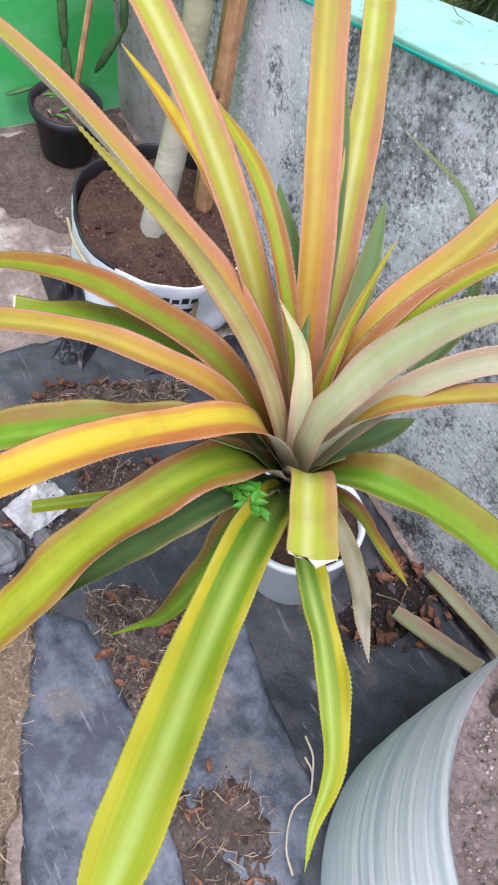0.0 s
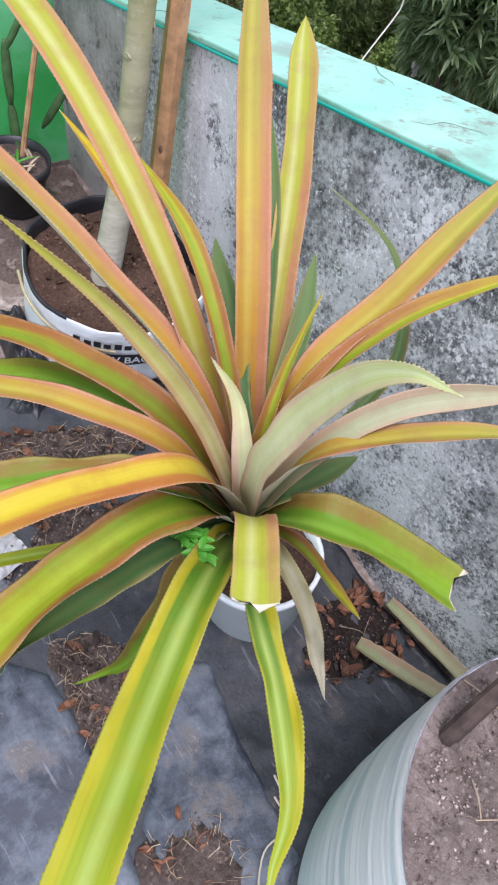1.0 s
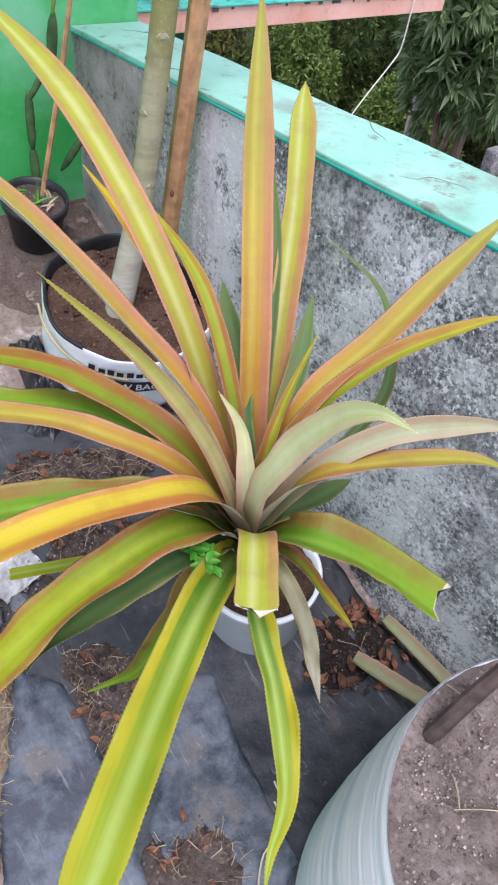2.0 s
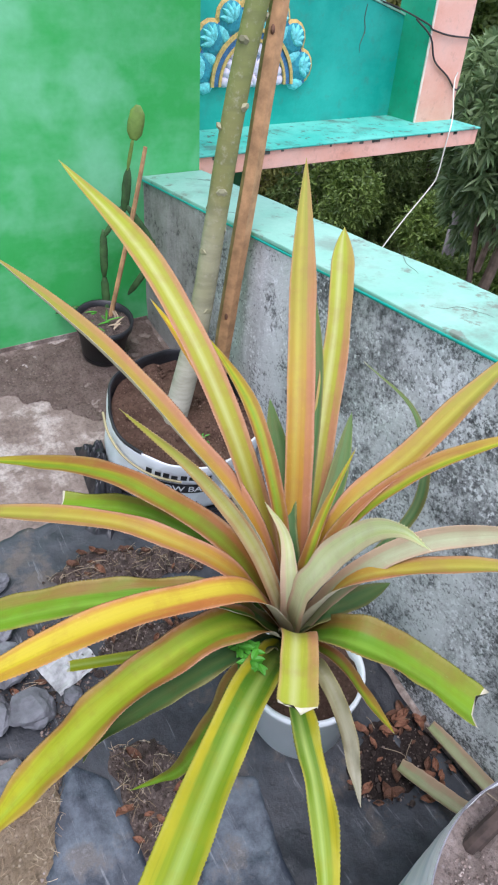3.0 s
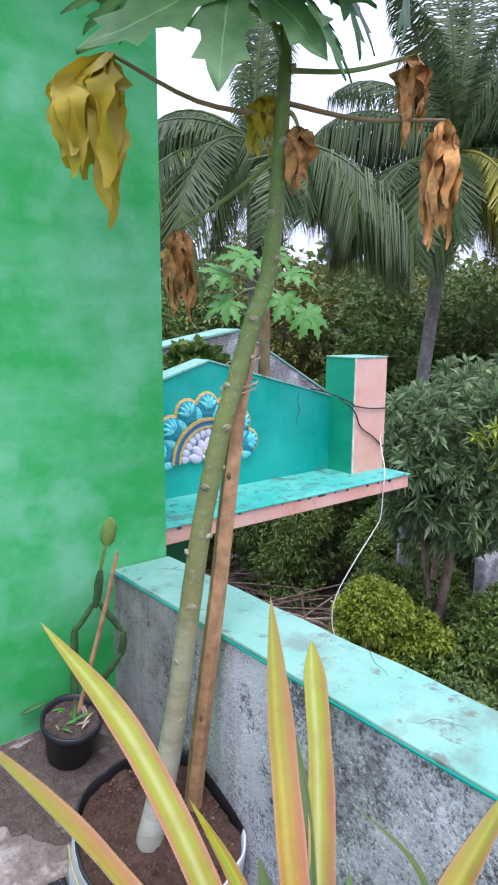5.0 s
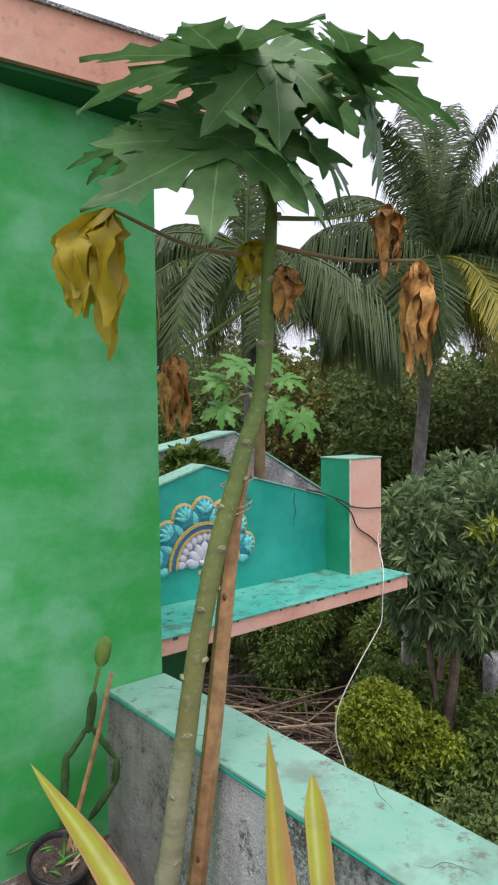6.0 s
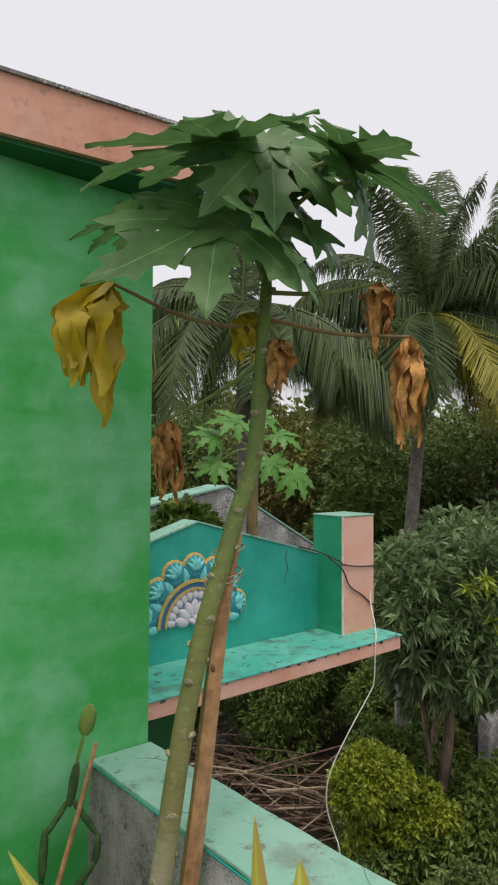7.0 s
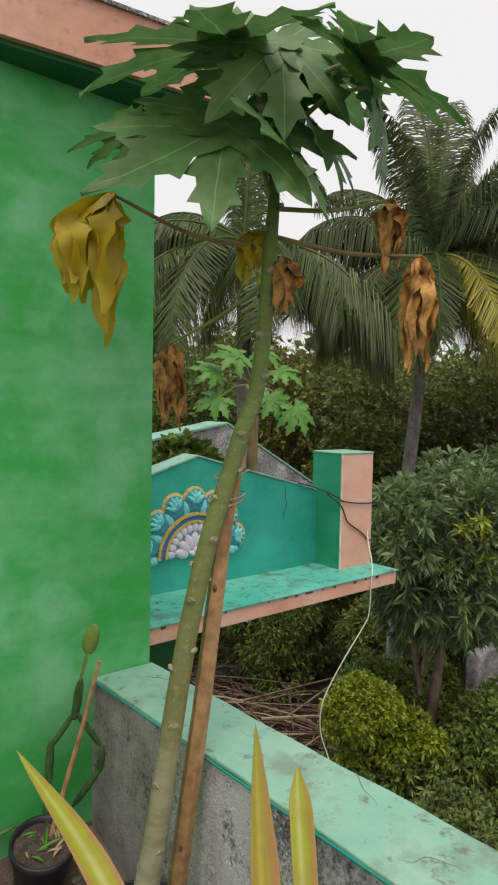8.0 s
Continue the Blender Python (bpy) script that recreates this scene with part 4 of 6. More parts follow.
def papaya_blade(radius, lobes=7, droop=0.35, cup=0.12, seed=0, spread=128.0):
    """A leaf in its own plane: stalk at the origin, the middle of its deeply cut lobes along +y; each lobe has pointed side lobes."""
    rnd = random.Random(seed)
    bm = bmesh.new()
    vein = bm.verts.layers.float.new("vein")
    for k in range(lobes):
        a = radians(-spread + 2 * spread * k / (lobes - 1)) + rnd.uniform(-0.09, 0.09)
        size = radius * (0.50 + 0.50 * math.cos(a / 2) ** 1.1) * rnd.uniform(0.88, 1.08)
        bend, sag = rnd.uniform(-0.2, 0.2), droop * rnd.uniform(0.5, 1.9)
        rows = []
        for f, w, ahead in LOBE:
            row = []
            for x in (-1, -0.5, 0, 0.5, 1):
                ww = w * size * (1 + (0.25 * noise.noise(Vector((f * 7, x, seed + k * 3.1))) if abs(x) == 1 else 0))
                q = f * size + abs(x) ** 2 * ahead * size
                s = x * ww + bend * size * f * f
                z = -sag * q * q / radius + (cup * abs(x) * ww if f > 0.2 else 0) + 0.035 * radius * f * noise.noise(Vector((x * 1.3 + k * 5, f * 4, seed))) + 0.0009 * (k % 3)
                v = bm.verts.new((s * math.cos(a) + q * math.sin(a), q * math.cos(a) - s * math.sin(a), z))
                v[vein] = 1.0 if x == 0 else 0.0
                row.append(v)
            rows.append(row)
        for p, q in zip(rows, rows[1:]):
            for i in range(4):
                bm.faces.new((p[i], p[i + 1], q[i + 1], q[i]))
    return bm


def papaya_leaf(base, hub, tip, radius, material, normal=(0, 0, 1), seed=0, droop=0.35, cup=0.12, lobes=7, stalk=0.007, stalk_material=None, label="", arch=0.05, plant=None):
    """A stalk from the trunk to the hub and a blade whose middle lobe points to tip."""
    base, hub, tip = Vector(base), Vector(hub), Vector(tip)
    mid = (base + hub) / 2 + Vector((0, 0, arch))
    of(plant or papaya, "stalk", tube([base, mid, hub], [stalk, stalk * 0.85, stalk * 0.6], 7), stalk_material or petiole_green)
    y = (tip - hub).normalized()
    n = Vector(normal)
    n = (n - n.dot(y) * y).normalized()
    x = y.cross(n)
    m = Matrix((x, y, n)).transposed().to_4x4()
    m.translation = hub
    bm = papaya_blade(radius, lobes, droop, cup, seed)
    bm.transform(m)
    of(plant or papaya, "leaf", bm, material, label, True)


CROWN = (0.946, 1.440, 2.480)
papaya_leaf((0.953, 1.444, 2.37), (0.808, 1.447, 2.516), (0.614, 1.242, 2.132), 0.37, papaya_green, (-0.2, -0.3, 1.0), 1, 0.1, label="large grey-green leaf drooping")
papaya_leaf(CROWN, (0.821, 1.454, 2.700), (0.565, 1.672, 2.655), 0.39, papaya_green, (-0.1, -0.25, 1), 2, 0.08, label="green leaf against the roof edge")
papaya_leaf((0.942, 1.438, 2.51), (0.99, 1.21, 2.633), (1.13, 1.02, 2.53), 0.30, papaya_green, (0.1, -0.25, 1), 4, 0.1, label="green leaf against the sky")
papaya_leaf((0.942, 1.438, 2.51), (0.890, 1.36, 2.69), (0.868, 1.28, 2.50), 0.27, papaya_green, (-0.3, -0.5, 0.8), 3, 0.12, label="green leaf")
papaya_leaf(CROWN, (1.055, 1.225, 2.60), (1.115, 1.19, 2.44), 0.24, papaya_green, (0.1, -0.5, 0.8), 6, 0.22, label="dark green leaf")
papaya_leaf((0.942, 1.438, 2.51), (1.035, 1.372, 2.675), (1.117, 1.524, 2.685), 0.25, papaya_green, (-0.1, -0.4, 1), 7, 0.12, label="green leaf against the sky")
papaya_leaf(CROWN, (0.832, 1.85, 2.655), (0.74, 2.0, 2.60), 0.24, papaya_green, (0, -0.3, 1), 5, 0.12, label="green leaf in the shade of the roof edge")
papaya_leaf(CROWN, (1.012, 1.414, 2.60), (1.10, 1.322, 2.471), 0.27, papaya_green, (0.0, -0.4, 0.9), 14, 0.22, label="dark green leaf")
papaya_leaf((0.942, 1.438, 2.51), (0.915, 1.474, 2.700), (0.964, 1.633, 2.685), 0.26, papaya_green, (-0.2, -0.4, 1), 8, 0.12, label="green leaf")
papaya_leaf((0.942, 1.438, 2.515), (0.955, 1.45, 2.66), (0.93, 1.36, 2.56), 0.20, papaya_young, (-0.4, -0.5, 0.6), 9, 0.3, label="young upright leaf")
papaya_leaf((0.950, 1.442, 2.43), (0.76, 1.62, 2.50), (0.64, 1.74, 2.42), 0.17, papaya_green, (-0.1, -0.4, 1), 10, 0.08, label="dark green leaf near the wall")
papaya_leaf((0.952, 1.443, 2.40), (0.87, 1.34, 2.48), (1.02, 1.26, 2.33), 0.24, papaya_green, (0.1, -0.6, 0.8), 12, 0.12, label="green leaf")
# a second young papaya that rises behind the canopy gable
back_papaya = empty("papaya_tree", "slim young papaya with bright green leaves behind the canopy gable", "tree", (2.561, 3.47, 0.825))
BACK = [(2.561, 3.47, 0.825), (2.575, 3.465, 1.1), (2.57, 3.46, 1.5), (2.561, 3.444, 1.80), (2.551, 3.444, 2.02)]
of(back_papaya, "trunk", tube(BACK, [0.045, 0.042, 0.038, 0.034, 0.022], 10, steps=5, wobble=0.04), petiole_brown, "slim brown-green trunk", True)
for k, (hub, tip, size) in enumerate((
    ((2.265, 3.476, 2.099), (2.09, 3.534, 2.143), 0.21),
    ((2.252, 3.43, 1.92), (2.088, 3.484, 1.826), 0.22),
    ((2.585, 3.218, 2.107), (2.668, 3.073, 2.081), 0.19),
    ((2.487, 3.178, 1.934), (2.487, 3.111, 1.823), 0.20),
    ((2.598, 3.078, 1.863), (2.633, 2.968, 1.719), 0.21),
    ((2.376, 3.384, 2.205), (2.203, 3.45, 2.22), 0.24),
    ((2.629, 3.434, 2.238), (2.739, 3.277, 2.151), 0.20),
)):
    papaya_leaf(BACK[-1], hub, tip, size * 0.82, papaya_young, (-0.3, -0.5, 0.8), 20 + k, 0.3, stalk=0.007, arch=0.03, plant=back_papaya)


def withered(hub, length, count, material, seed, spread=0.05, label="", broad=1.0, lean=(0, 0, 0)):
    """A dead leaf: crumpled lobes that hang from the end of the stalk."""
    rnd = random.Random(seed * 7 + 3)
    bm = bmesh.new()
    for k in range(count):
        a = 2 * math.pi * k / count + rnd.uniform(-0.4, 0.4)
        out = Vector((math.cos(a), math.sin(a), 0)) * spread * rnd.uniform(0.4, 1.0)
        long = length * rnd.uniform(0.6, 1.0)
        wide = rnd.uniform(0.018, 0.034) * broad
        out += Vector(lean)
        rows = []
        turn = -0.68 + rnd.uniform(-0.5, 0.5) if broad > 1.2 else rnd.uniform(0, 6)
        for r in range(15):
            f = r / 14
            p = Vector(hub) + out * min(1, f * 3) + Vector((0, 0, 0.02 * math.sin(f * 3) - long * f))
            p += 0.022 * Vector((noise.noise(Vector((k, f * 4, seed))), noise.noise(Vector((k + 9, f * 4, seed))), 0))
            t = turn + (2.2 if broad > 1.2 else 3.0) * noise.noise(Vector((k + 30, f * 2.5, seed)))
            w = wide * math.sin(math.pi * (0.1 + 0.85 * f)) * (1 + 0.6 * noise.noise(Vector((k, f * 9, seed + 5))))
            s = Vector((math.cos(t), math.sin(t), 0))
            n = Vector((-math.sin(t), math.cos(t), 0))
            rows.append([bm.verts.new(p + s * w * x + n * 0.020 * noise.noise(Vector((x * 2, f * 14, k + seed))) + Vector((0, 0, 0.012 * x * noise.noise(Vector((x * 5, f * 19, k + seed + 8)))))) for x in (-1, -0.5, 0, 0.5, 1)])
        for a_, b_ in zip(rows, rows[1:]):
            for i in range(4):
                bm.faces.new((a_[i], a_[i + 1], b_[i + 1], b_[i]))
    return of(papaya, "withered_leaf", bm, material, label, True)


dead_orange = plain("dead_orange", (0.52, 0.26, 0.08), 0.8, vary=0.6, scale=30)
for base, mid, hub, size, count, mat, stalk_mat, seed, spread, label in (
    ((0.954, 1.463, 2.262), (0.781, 1.545, 2.281), (0.585, 1.585, 2.345), 0.345, 9, papaya_yellow, petiole_brown, 1, 0.085, "wilted yellow leaf hanging from its stalk"),
    ((0.957, 1.449, 2.290), (1.076, 1.321, 2.247), (1.165, 1.159, 2.225), 0.275, 9, dead_orange, petiole_brown, 2, 0.038, "dead brown leaf hanging from its stalk"),
    ((0.953, 1.444, 2.355), (1.061, 1.344, 2.351), (1.151, 1.236, 2.372), 0.195, 7, dead_brown, petiole_green, 3, 0.035, "dead brown leaf hanging from its stalk"),
    ((0.949, 1.465, 2.175), (0.934, 1.641, 2.107), (0.894, 1.82, 2.045), 0.255, 8, dead_brown, petiole_green, 4, 0.04, "dead brown leaf hanging from its stalk"),
    ((0.952, 1.450, 2.285), (0.94, 1.475, 2.305), (0.926, 1.498, 2.305), 0.150, 6, papaya_yellow, petiole_green, 5, 0.04, "small withered leaf close to the trunk"),
    ((0.952, 1.450, 2.275), (0.965, 1.43, 2.262), (0.975, 1.42, 2.235), 0.170, 6, dead_brown, petiole_green, 6, 0.03, "small dead leaf close to the trunk"),
):
    of(papaya, "stalk", tube([base, mid, hub], [0.0065, 0.0055, 0.004], 7), stalk_mat)
    withered(hub, size, count + 4 if seed == 1 else count + 5, mat, seed, spread, label, 1.3 if seed == 1 else 0.66, (-0.030, 0.024, 0) if seed == 1 else (0, 0, 0))

# the support stick tied to the trunk
STICK = [(0.747, 1.561, 0.399), (0.76, 1.552, 0.581), (0.78, 1.533, 0.829), (0.803, 1.509, 1.098), (0.831, 1.498, 1.366), (0.867, 1.501, 1.584), (0.911, 1.499, 1.74)]
support = empty("support_stick", "brown wooden stick that props up the papaya trunk", "stick", STICK[0])
pole = of(support, "pole", tube(STICK, [0.025, 0.025, 0.024, 0.023, 0.022, 0.019, 0.011], 6, steps=3, wobble=0.05), wood)
for at, turn in (((0.760, 1.524, 0.76), 0.4), ((0.823, 1.484, 1.42), 2.0)):
    knot = bmesh.new()
    bmesh.ops.create_icosphere(knot, subdivisions=2, radius=0.006)
    bmesh.ops.scale(knot, vec=(0.8, 0.8, 1.6), verts=knot.verts)
    knot.transform(Matrix.Translation(at) @ Matrix.Rotation(turn, 4, "Z"))
    on(support, mesh_object("knot", knot, dead_leaf, label="dark knot in the wood"))
tie_bm = bmesh.new()
for z, r in ((1.628, 0.048), (1.642, 0.049), (1.70, 0.044)):
    c = trunk_at(z).lerp(Vector((0.893, 1.515, z)), 0.5)
    ring = [Vector((c.x + r * math.cos(a), c.y + r * 0.8 * math.sin(a), z + 0.010 * math.cos(a))) for a in [2 * math.pi * k / 18 for k in range(19)]]
    tube(ring, [0.002, 0.002], 5, bm=tie_bm, steps=1, caps=False)
tube([(0.828, 1.452, 1.640), (0.802, 1.440, 1.662), (0.788, 1.435, 1.690)], [0.0015, 0.001], 5, bm=tie_bm)
tagged(mesh_object("string_tie", tie_bm, dry_stem), "pale string that ties the trunk to the stick", "string")

# the grow bag
bag_white = Mat("bag_white", 0.4, spec=0.45)
bag_white.colour(bag_white.mix(bag_white.ramp(bag_white.noise(7, 6, 0.6), (0.5, 0.0), (0.75, 0.5)), (0.82, 0.85, 0.90), (0.60, 0.56, 0.50)))
bag_white.bump(bag_white.noise(9, 3, 0.5), 0.5, 0.02)
BAG = Vector((0.641, 1.588, 0.286))
grow_bag = empty("grow_bag", "white plastic grow bag with a black lining, filled with brown soil", "grow bag", tuple(BAG))
grow_bag.rotation_euler = (TILT, 0, 0)


def bag_wall(profile, material, name, label="", wob=0.05, seed=1.0, front=True):
    bm = lathe(profile, 72, wobble=wob, seed=seed)
    if not front:
        bmesh.ops.delete(bm, geom=[f for f in bm.faces if -2.6 < math.atan2(f.calc_center_median().y, f.calc_center_median().x) < -0.6], context="FACES")
    for v in bm.verts:
        a = math.atan2(v.co.y, v.co.x)
        crease = 1 + 0.022 * noise.noise(Vector((math.cos(a) * 5, math.sin(a) * 5, v.co.z * 7)))
        v.co.x, v.co.y = v.co.x * crease, v.co.y * crease
        if v.co.x > 0.175:
            v.co.x = 0.175 + 0.2 * (v.co.x - 0.175)
        v.co.z += 0.010 * (v.co.z / 0.26) * noise.noise(Vector((math.cos(a) * 2, math.sin(a) * 2, seed)))
    return part(name, bm, material, grow_bag, label, True)


bag_wall([(0.19, 0.0), (0.212, 0.003), (0.226, 0.014), (0.231, 0.03), (0.232, 0.05), (0.231, 0.08), (0.229, 0.10), (0.228, 0.125), (0.227, 0.15), (0.226, 0.17), (0.2255, 0.19), (0.225, 0.205), (0.2245, 0.222), (0.2225, 0.2255), (0.2185, 0.222), (0.2165, 0.205), (0.2155, 0.18)], bag_white.m, "outer_wall", "white printed plastic")
bag_wall([(0.2242, 0.2215), (0.2246, 0.2275), (0.2210, 0.2320), (0.2165, 0.229), (0.214, 0.21), (0.212, 0.19), (0.210, 0.16)], black_plastic, "lining", "black rolled lining at the rim", wob=0.06, front=False)
soil_bm = lathe([(0.214, 0.192), (0.17, 0.196), (0.10, 0.198), (0.05, 0.200), (0.002, 0.201)], 56, wobble=0.03)
for v in soil_bm.verts:
    v.co.x = min(v.co.x, 0.176)
part("soil", roughen(soil_bm, 0.014, 30), soil, grow_bag, "brown crumbly soil")
for k in range(60):
    a, r = random.uniform(0, 6.28), 0.19 * math.sqrt(random.random())
    s = random.uniform(0.003, 0.009)
    bm = bmesh.new()
    bmesh.ops.create_icosphere(bm, subdivisions=1, radius=s)
    roughen(bm, s * 0.6, 200, k)
    bm.transform(Matrix.Translation((min(0.165, r * math.cos(a)), r * math.sin(a), 0.200)))
    part("clod", bm, soil, grow_bag)
for k in range(7):
    c = Vector((0.005 - 0.03 * random.random(), -0.135 + 0.03 * random.random(), 0.198))
    m = Matrix.Translation(c) @ Matrix.Rotation(k * 0.9, 4, "Z") @ Matrix.Rotation(radians(35), 4, "X")
    part("sprout", small_leaf(0.018, 0.006, m=m), weed_green, grow_bag)


def wrapped(bm, radius, angle, z):
    """Lays a flat mesh (x along the rim, y up) round the bag."""
    for v in bm.verts:
        a = angle + v.co.x / radius
        h, d = v.co.y, v.co.z
        v.co = Vector(((radius + d) * math.cos(a), (radius + d) * math.sin(a), z + h))
    return bm


def lettering(text, size):
    curve = bpy.data.curves.new("text", "FONT")
    curve.body, curve.size, curve.align_x, curve.align_y = text, size, "CENTER", "CENTER"
    curve.offset = 0.0005
    ob = bpy.data.objects.new("text", curve)
    scene.collection.objects.link(ob)
    me = bpy.data.meshes.new_from_object(ob.evaluated_get(bpy.context.evaluated_depsgraph_get()))
    bpy.data.objects.remove(ob)
    bm = bmesh.new()
    bm.from_mesh(me)
    bpy.data.meshes.remove(me)
    bmesh.ops.triangulate(bm, faces=bm.faces)
    return bm


def flat_patch(x0, x1, y0, y1, d, nx=14):
    bm = bmesh.new()
    rows = [[bm.verts.new((x0 + (x1 - x0) * i / nx, y, d)) for i in range(nx + 1)] for y in (y0, y1)]
    for i in range(nx):
        bm.faces.new((rows[0][i], rows[0][i + 1], rows[1][i + 1], rows[1][i]))
    return bm


ink = plain("black_ink", (0.02, 0.02, 0.025), 0.5, bump=0)
print_white = plain("print_white", (0.75, 0.77, 0.80), 0.5, vary=0.03, bump=0)
FACE, BR = radians(-121), 0.2365
panel = part("label_panel", wrapped(flat_patch(-0.083, 0.083, -0.020, 0.020, 0.0), BR, FACE, 0.138), ink, grow_bag, "black label panel")
part("lettering", wrapped(lettering("GROW BAG", 0.033), BR + 0.0022, FACE, 0.138), print_white, panel, "white words GROW BAG")
for k, x in enumerate((-0.085, -0.062, -0.042, -0.022, 0.0, 0.02, 0.04, 0.06)):
    part("print_bar", wrapped(flat_patch(x * 1.15, x * 1.15 + 0.017, -0.010, 0.010 - 0.004 * (k % 2), 0.0, 3), BR, FACE, 0.186), ink, grow_bag)
for x, w, z in ((-0.02, 0.02, 0.094), (0.01, 0.012, 0.094), (-0.03, 0.05, 0.070), (0.03, 0.03, 0.070)):
    part("print_bar", wrapped(flat_patch(x, x + w, -0.004, 0.004, 0.0, 4), BR, FACE, z), ink, grow_bag)
stain = plain("yellow_stain", (0.40, 0.34, 0.19), 0.6, vary=0.3)
part("stain", wrapped(flat_patch(0.074, 0.088, -0.03, 0.034, 0.003, 3), BR, FACE, 0.15), stain, grow_bag, "ochre stain over the label")
bm = tube([((BR - 0.001) * math.cos(radians(a)), (BR - 0.001) * math.sin(radians(a)), z) for a, z in ((160, 0.200), (175, 0.192), (190, 0.180), (205, 0.172), (222, 0.168), (240, 0.166))], [0.0035, 0.0035], 6)
part("cord", bm, stain, grow_bag, "thin ochre cord round the bag")


# ---------------------------------------------------------------- things on the terrace floor
def white_rib_sheen():
    m = Mat("white_rib_sheen", 0.28, spec=0.5)
    rings = m.noise(1.0, 6, 0.7, m.stretched(1.0, 1.0, 34))
    broad = m.noise(1.0, 3, 0.5, m.stretched(2.0, 2.0, 14))
    # sheen and shade of the ribs, put into the colour as light and dim bands
    c = m.mix(m.ramp(m.math("ADD", m.math("MULTIPLY", rings, 0.6), m.math("MULTIPLY", broad, 0.5)), (0.44, 0.0), (0.60, 1.0)), (0.66, 0.74, 0.78), (0.95, 0.96, 0.97))
    m.colour(c)
    m.bump(rings, 0.35, 0.006)
    return m.m


TUB = Vector((0.466, 0.067, 0.006))
tub = empty("white_tub", "tall white ribbed plastic tub filled with dry soil", "tub", tuple(TUB))
tub_profile = []
for k in range(61):
    f = k / 60
    tub_profile.append((0.300 - 0.028 * f + 0.006 * math.sin(f * 3.1) + 0.0016 * math.sin(f * 150) + 0.0022 * noise.noise(Vector((0, 0, f * 42))), 0.588 * f))
part("wall", lathe([(0.27, 0.001), *tub_profile, (0.2712, 0.589), (0.2700, 0.588), (0.2696, 0.555)], 96, wobble=0.006), white_rib_sheen(), tub, "white plastic with the sheen of its ribs streaked into the colour", True)
part("rim", lathe([(0.2694, 0.5878), (0.2706, 0.5895), (0.2716, 0.5892)], 96, wobble=0.006), stone_grey, tub, "thin grey rim", True)
tub_soil = lathe([(0.2695, 0.580), (0.22, 0.582), (0.17, 0.583), (0.12, 0.584), (0.07, 0.584), (0.03, 0.585), (0.002, 0.585)], 80)
bmesh.ops.subdivide_edges(tub_soil, edges=tub_soil.edges, cuts=1, use_grid_fill=True)
part("soil", roughen(tub_soil, 0.016, 38), dry_soil, tub, "pale crumbly soil")
clod_meshes = []
for k in range(6):
    bm = bmesh.new()
    bmesh.ops.create_icosphere(bm, subdivisions=1, radius=1.0)
    roughen(bm, 0.7, 1.4, k * 5.0)
    me = bpy.data.meshes.new("clod")
    bm.to_mesh(me)
    bm.free()
    clod_meshes.append(me)
dry_clods = [me.copy() for me in clod_meshes]
dark_clods = [me.copy() for me in clod_meshes]
stones = [me.copy() for me in clod_meshes]
for pool, mat in ((dry_clods, dry_soil), (dark_clods, litter_soil), (stones, stone_grey)):
    for me in pool:
        me.materials.append(mat)


def scatter(name, pool, parent, count, where, low, high):
    for _ in range(count):
        x, y, z = where()
        ob = new(name, random.choice(pool))
        s = low + (high - low) * random.random() ** 2.5
        ob.matrix_world = Matrix.LocRotScale((x, y, z + s * 0.25), Euler((random.random() * 6, random.random() * 6, random.random() * 6)), (s, s * random.uniform(0.6, 1.1), s * random.uniform(0.5, 0.9)))
        if parent:
            ob.parent = parent
            ob.matrix_parent_inverse = Matrix.Identity(4)


def in_tub():
    a, r = random.uniform(0, 6.28), 0.255 * math.sqrt(random.random())
    return r * math.cos(a), r * math.sin(a), 0.583


def grit(name, where, count, low, high, material, parent=None, seed=0):
    """Many small crumbs in one mesh: rough four-sided double pyramids of all sizes."""
    rng = np.random.default_rng(seed)
    places = np.array([where() for _ in range(count)])
    size = low + (high - low) * rng.random((count, 1, 1)) ** 3
    shape = np.array([[1, 0, 0], [0, 1, 0], [-1, 0, 0], [0, -1, 0], [0, 0, 0.9], [0, 0, -0.9]], float)
    v = shape[None] * size * rng.uniform(0.55, 1.2, (count, 6, 1))
    a = rng.uniform(0, 6.28, count)
    c, s = np.cos(a)[:, None], np.sin(a)[:, None]
    v = np.stack([v[..., 0] * c - v[..., 1] * s, v[..., 0] * s + v[..., 1] * c + v[..., 2] * 0.4, v[..., 2]], axis=2) + places[:, None, :]
    f = np.array([[0, 1, 4], [1, 2, 4], [2, 3, 4], [3, 0, 4], [1, 0, 5], [2, 1, 5], [3, 2, 5], [0, 3, 5]])
    f = (f[None] + 6 * np.arange(count)[:, None, None]).reshape(-1, 3)
    me = bpy.data.meshes.new(name)
    me.from_pydata(v.reshape(-1, 3).tolist(), [], f.tolist())
    me.materials.append(material)
    ob = new(name, me)
    if parent:
        ob.parent = parent
    return ob


def grit_material(name, dark, mid, pale):
    m = Mat(name, 0.95, spec=0.15)
    m.colour(m.ramp(m.island(), (0.0, dark), (0.6, mid), (1.0, pale)))
    return m.m


pale_grit = grit_material("pale_grit", (0.05, 0.037, 0.03), (0.22, 0.17, 0.145), (0.42, 0.36, 0.32))
dark_grit = grit_material("dark_grit", (0.04, 0.028, 0.022), (0.13, 0.095, 0.08), (0.28, 0.22, 0.19))
tagged(grit("soil_grit", in_tub, 7000, 0.0009, 0.0036, pale_grit, tub, 3), kind="stuff")
scatter("clod", dry_clods, tub, 40, in_tub, 0.003, 0.008)
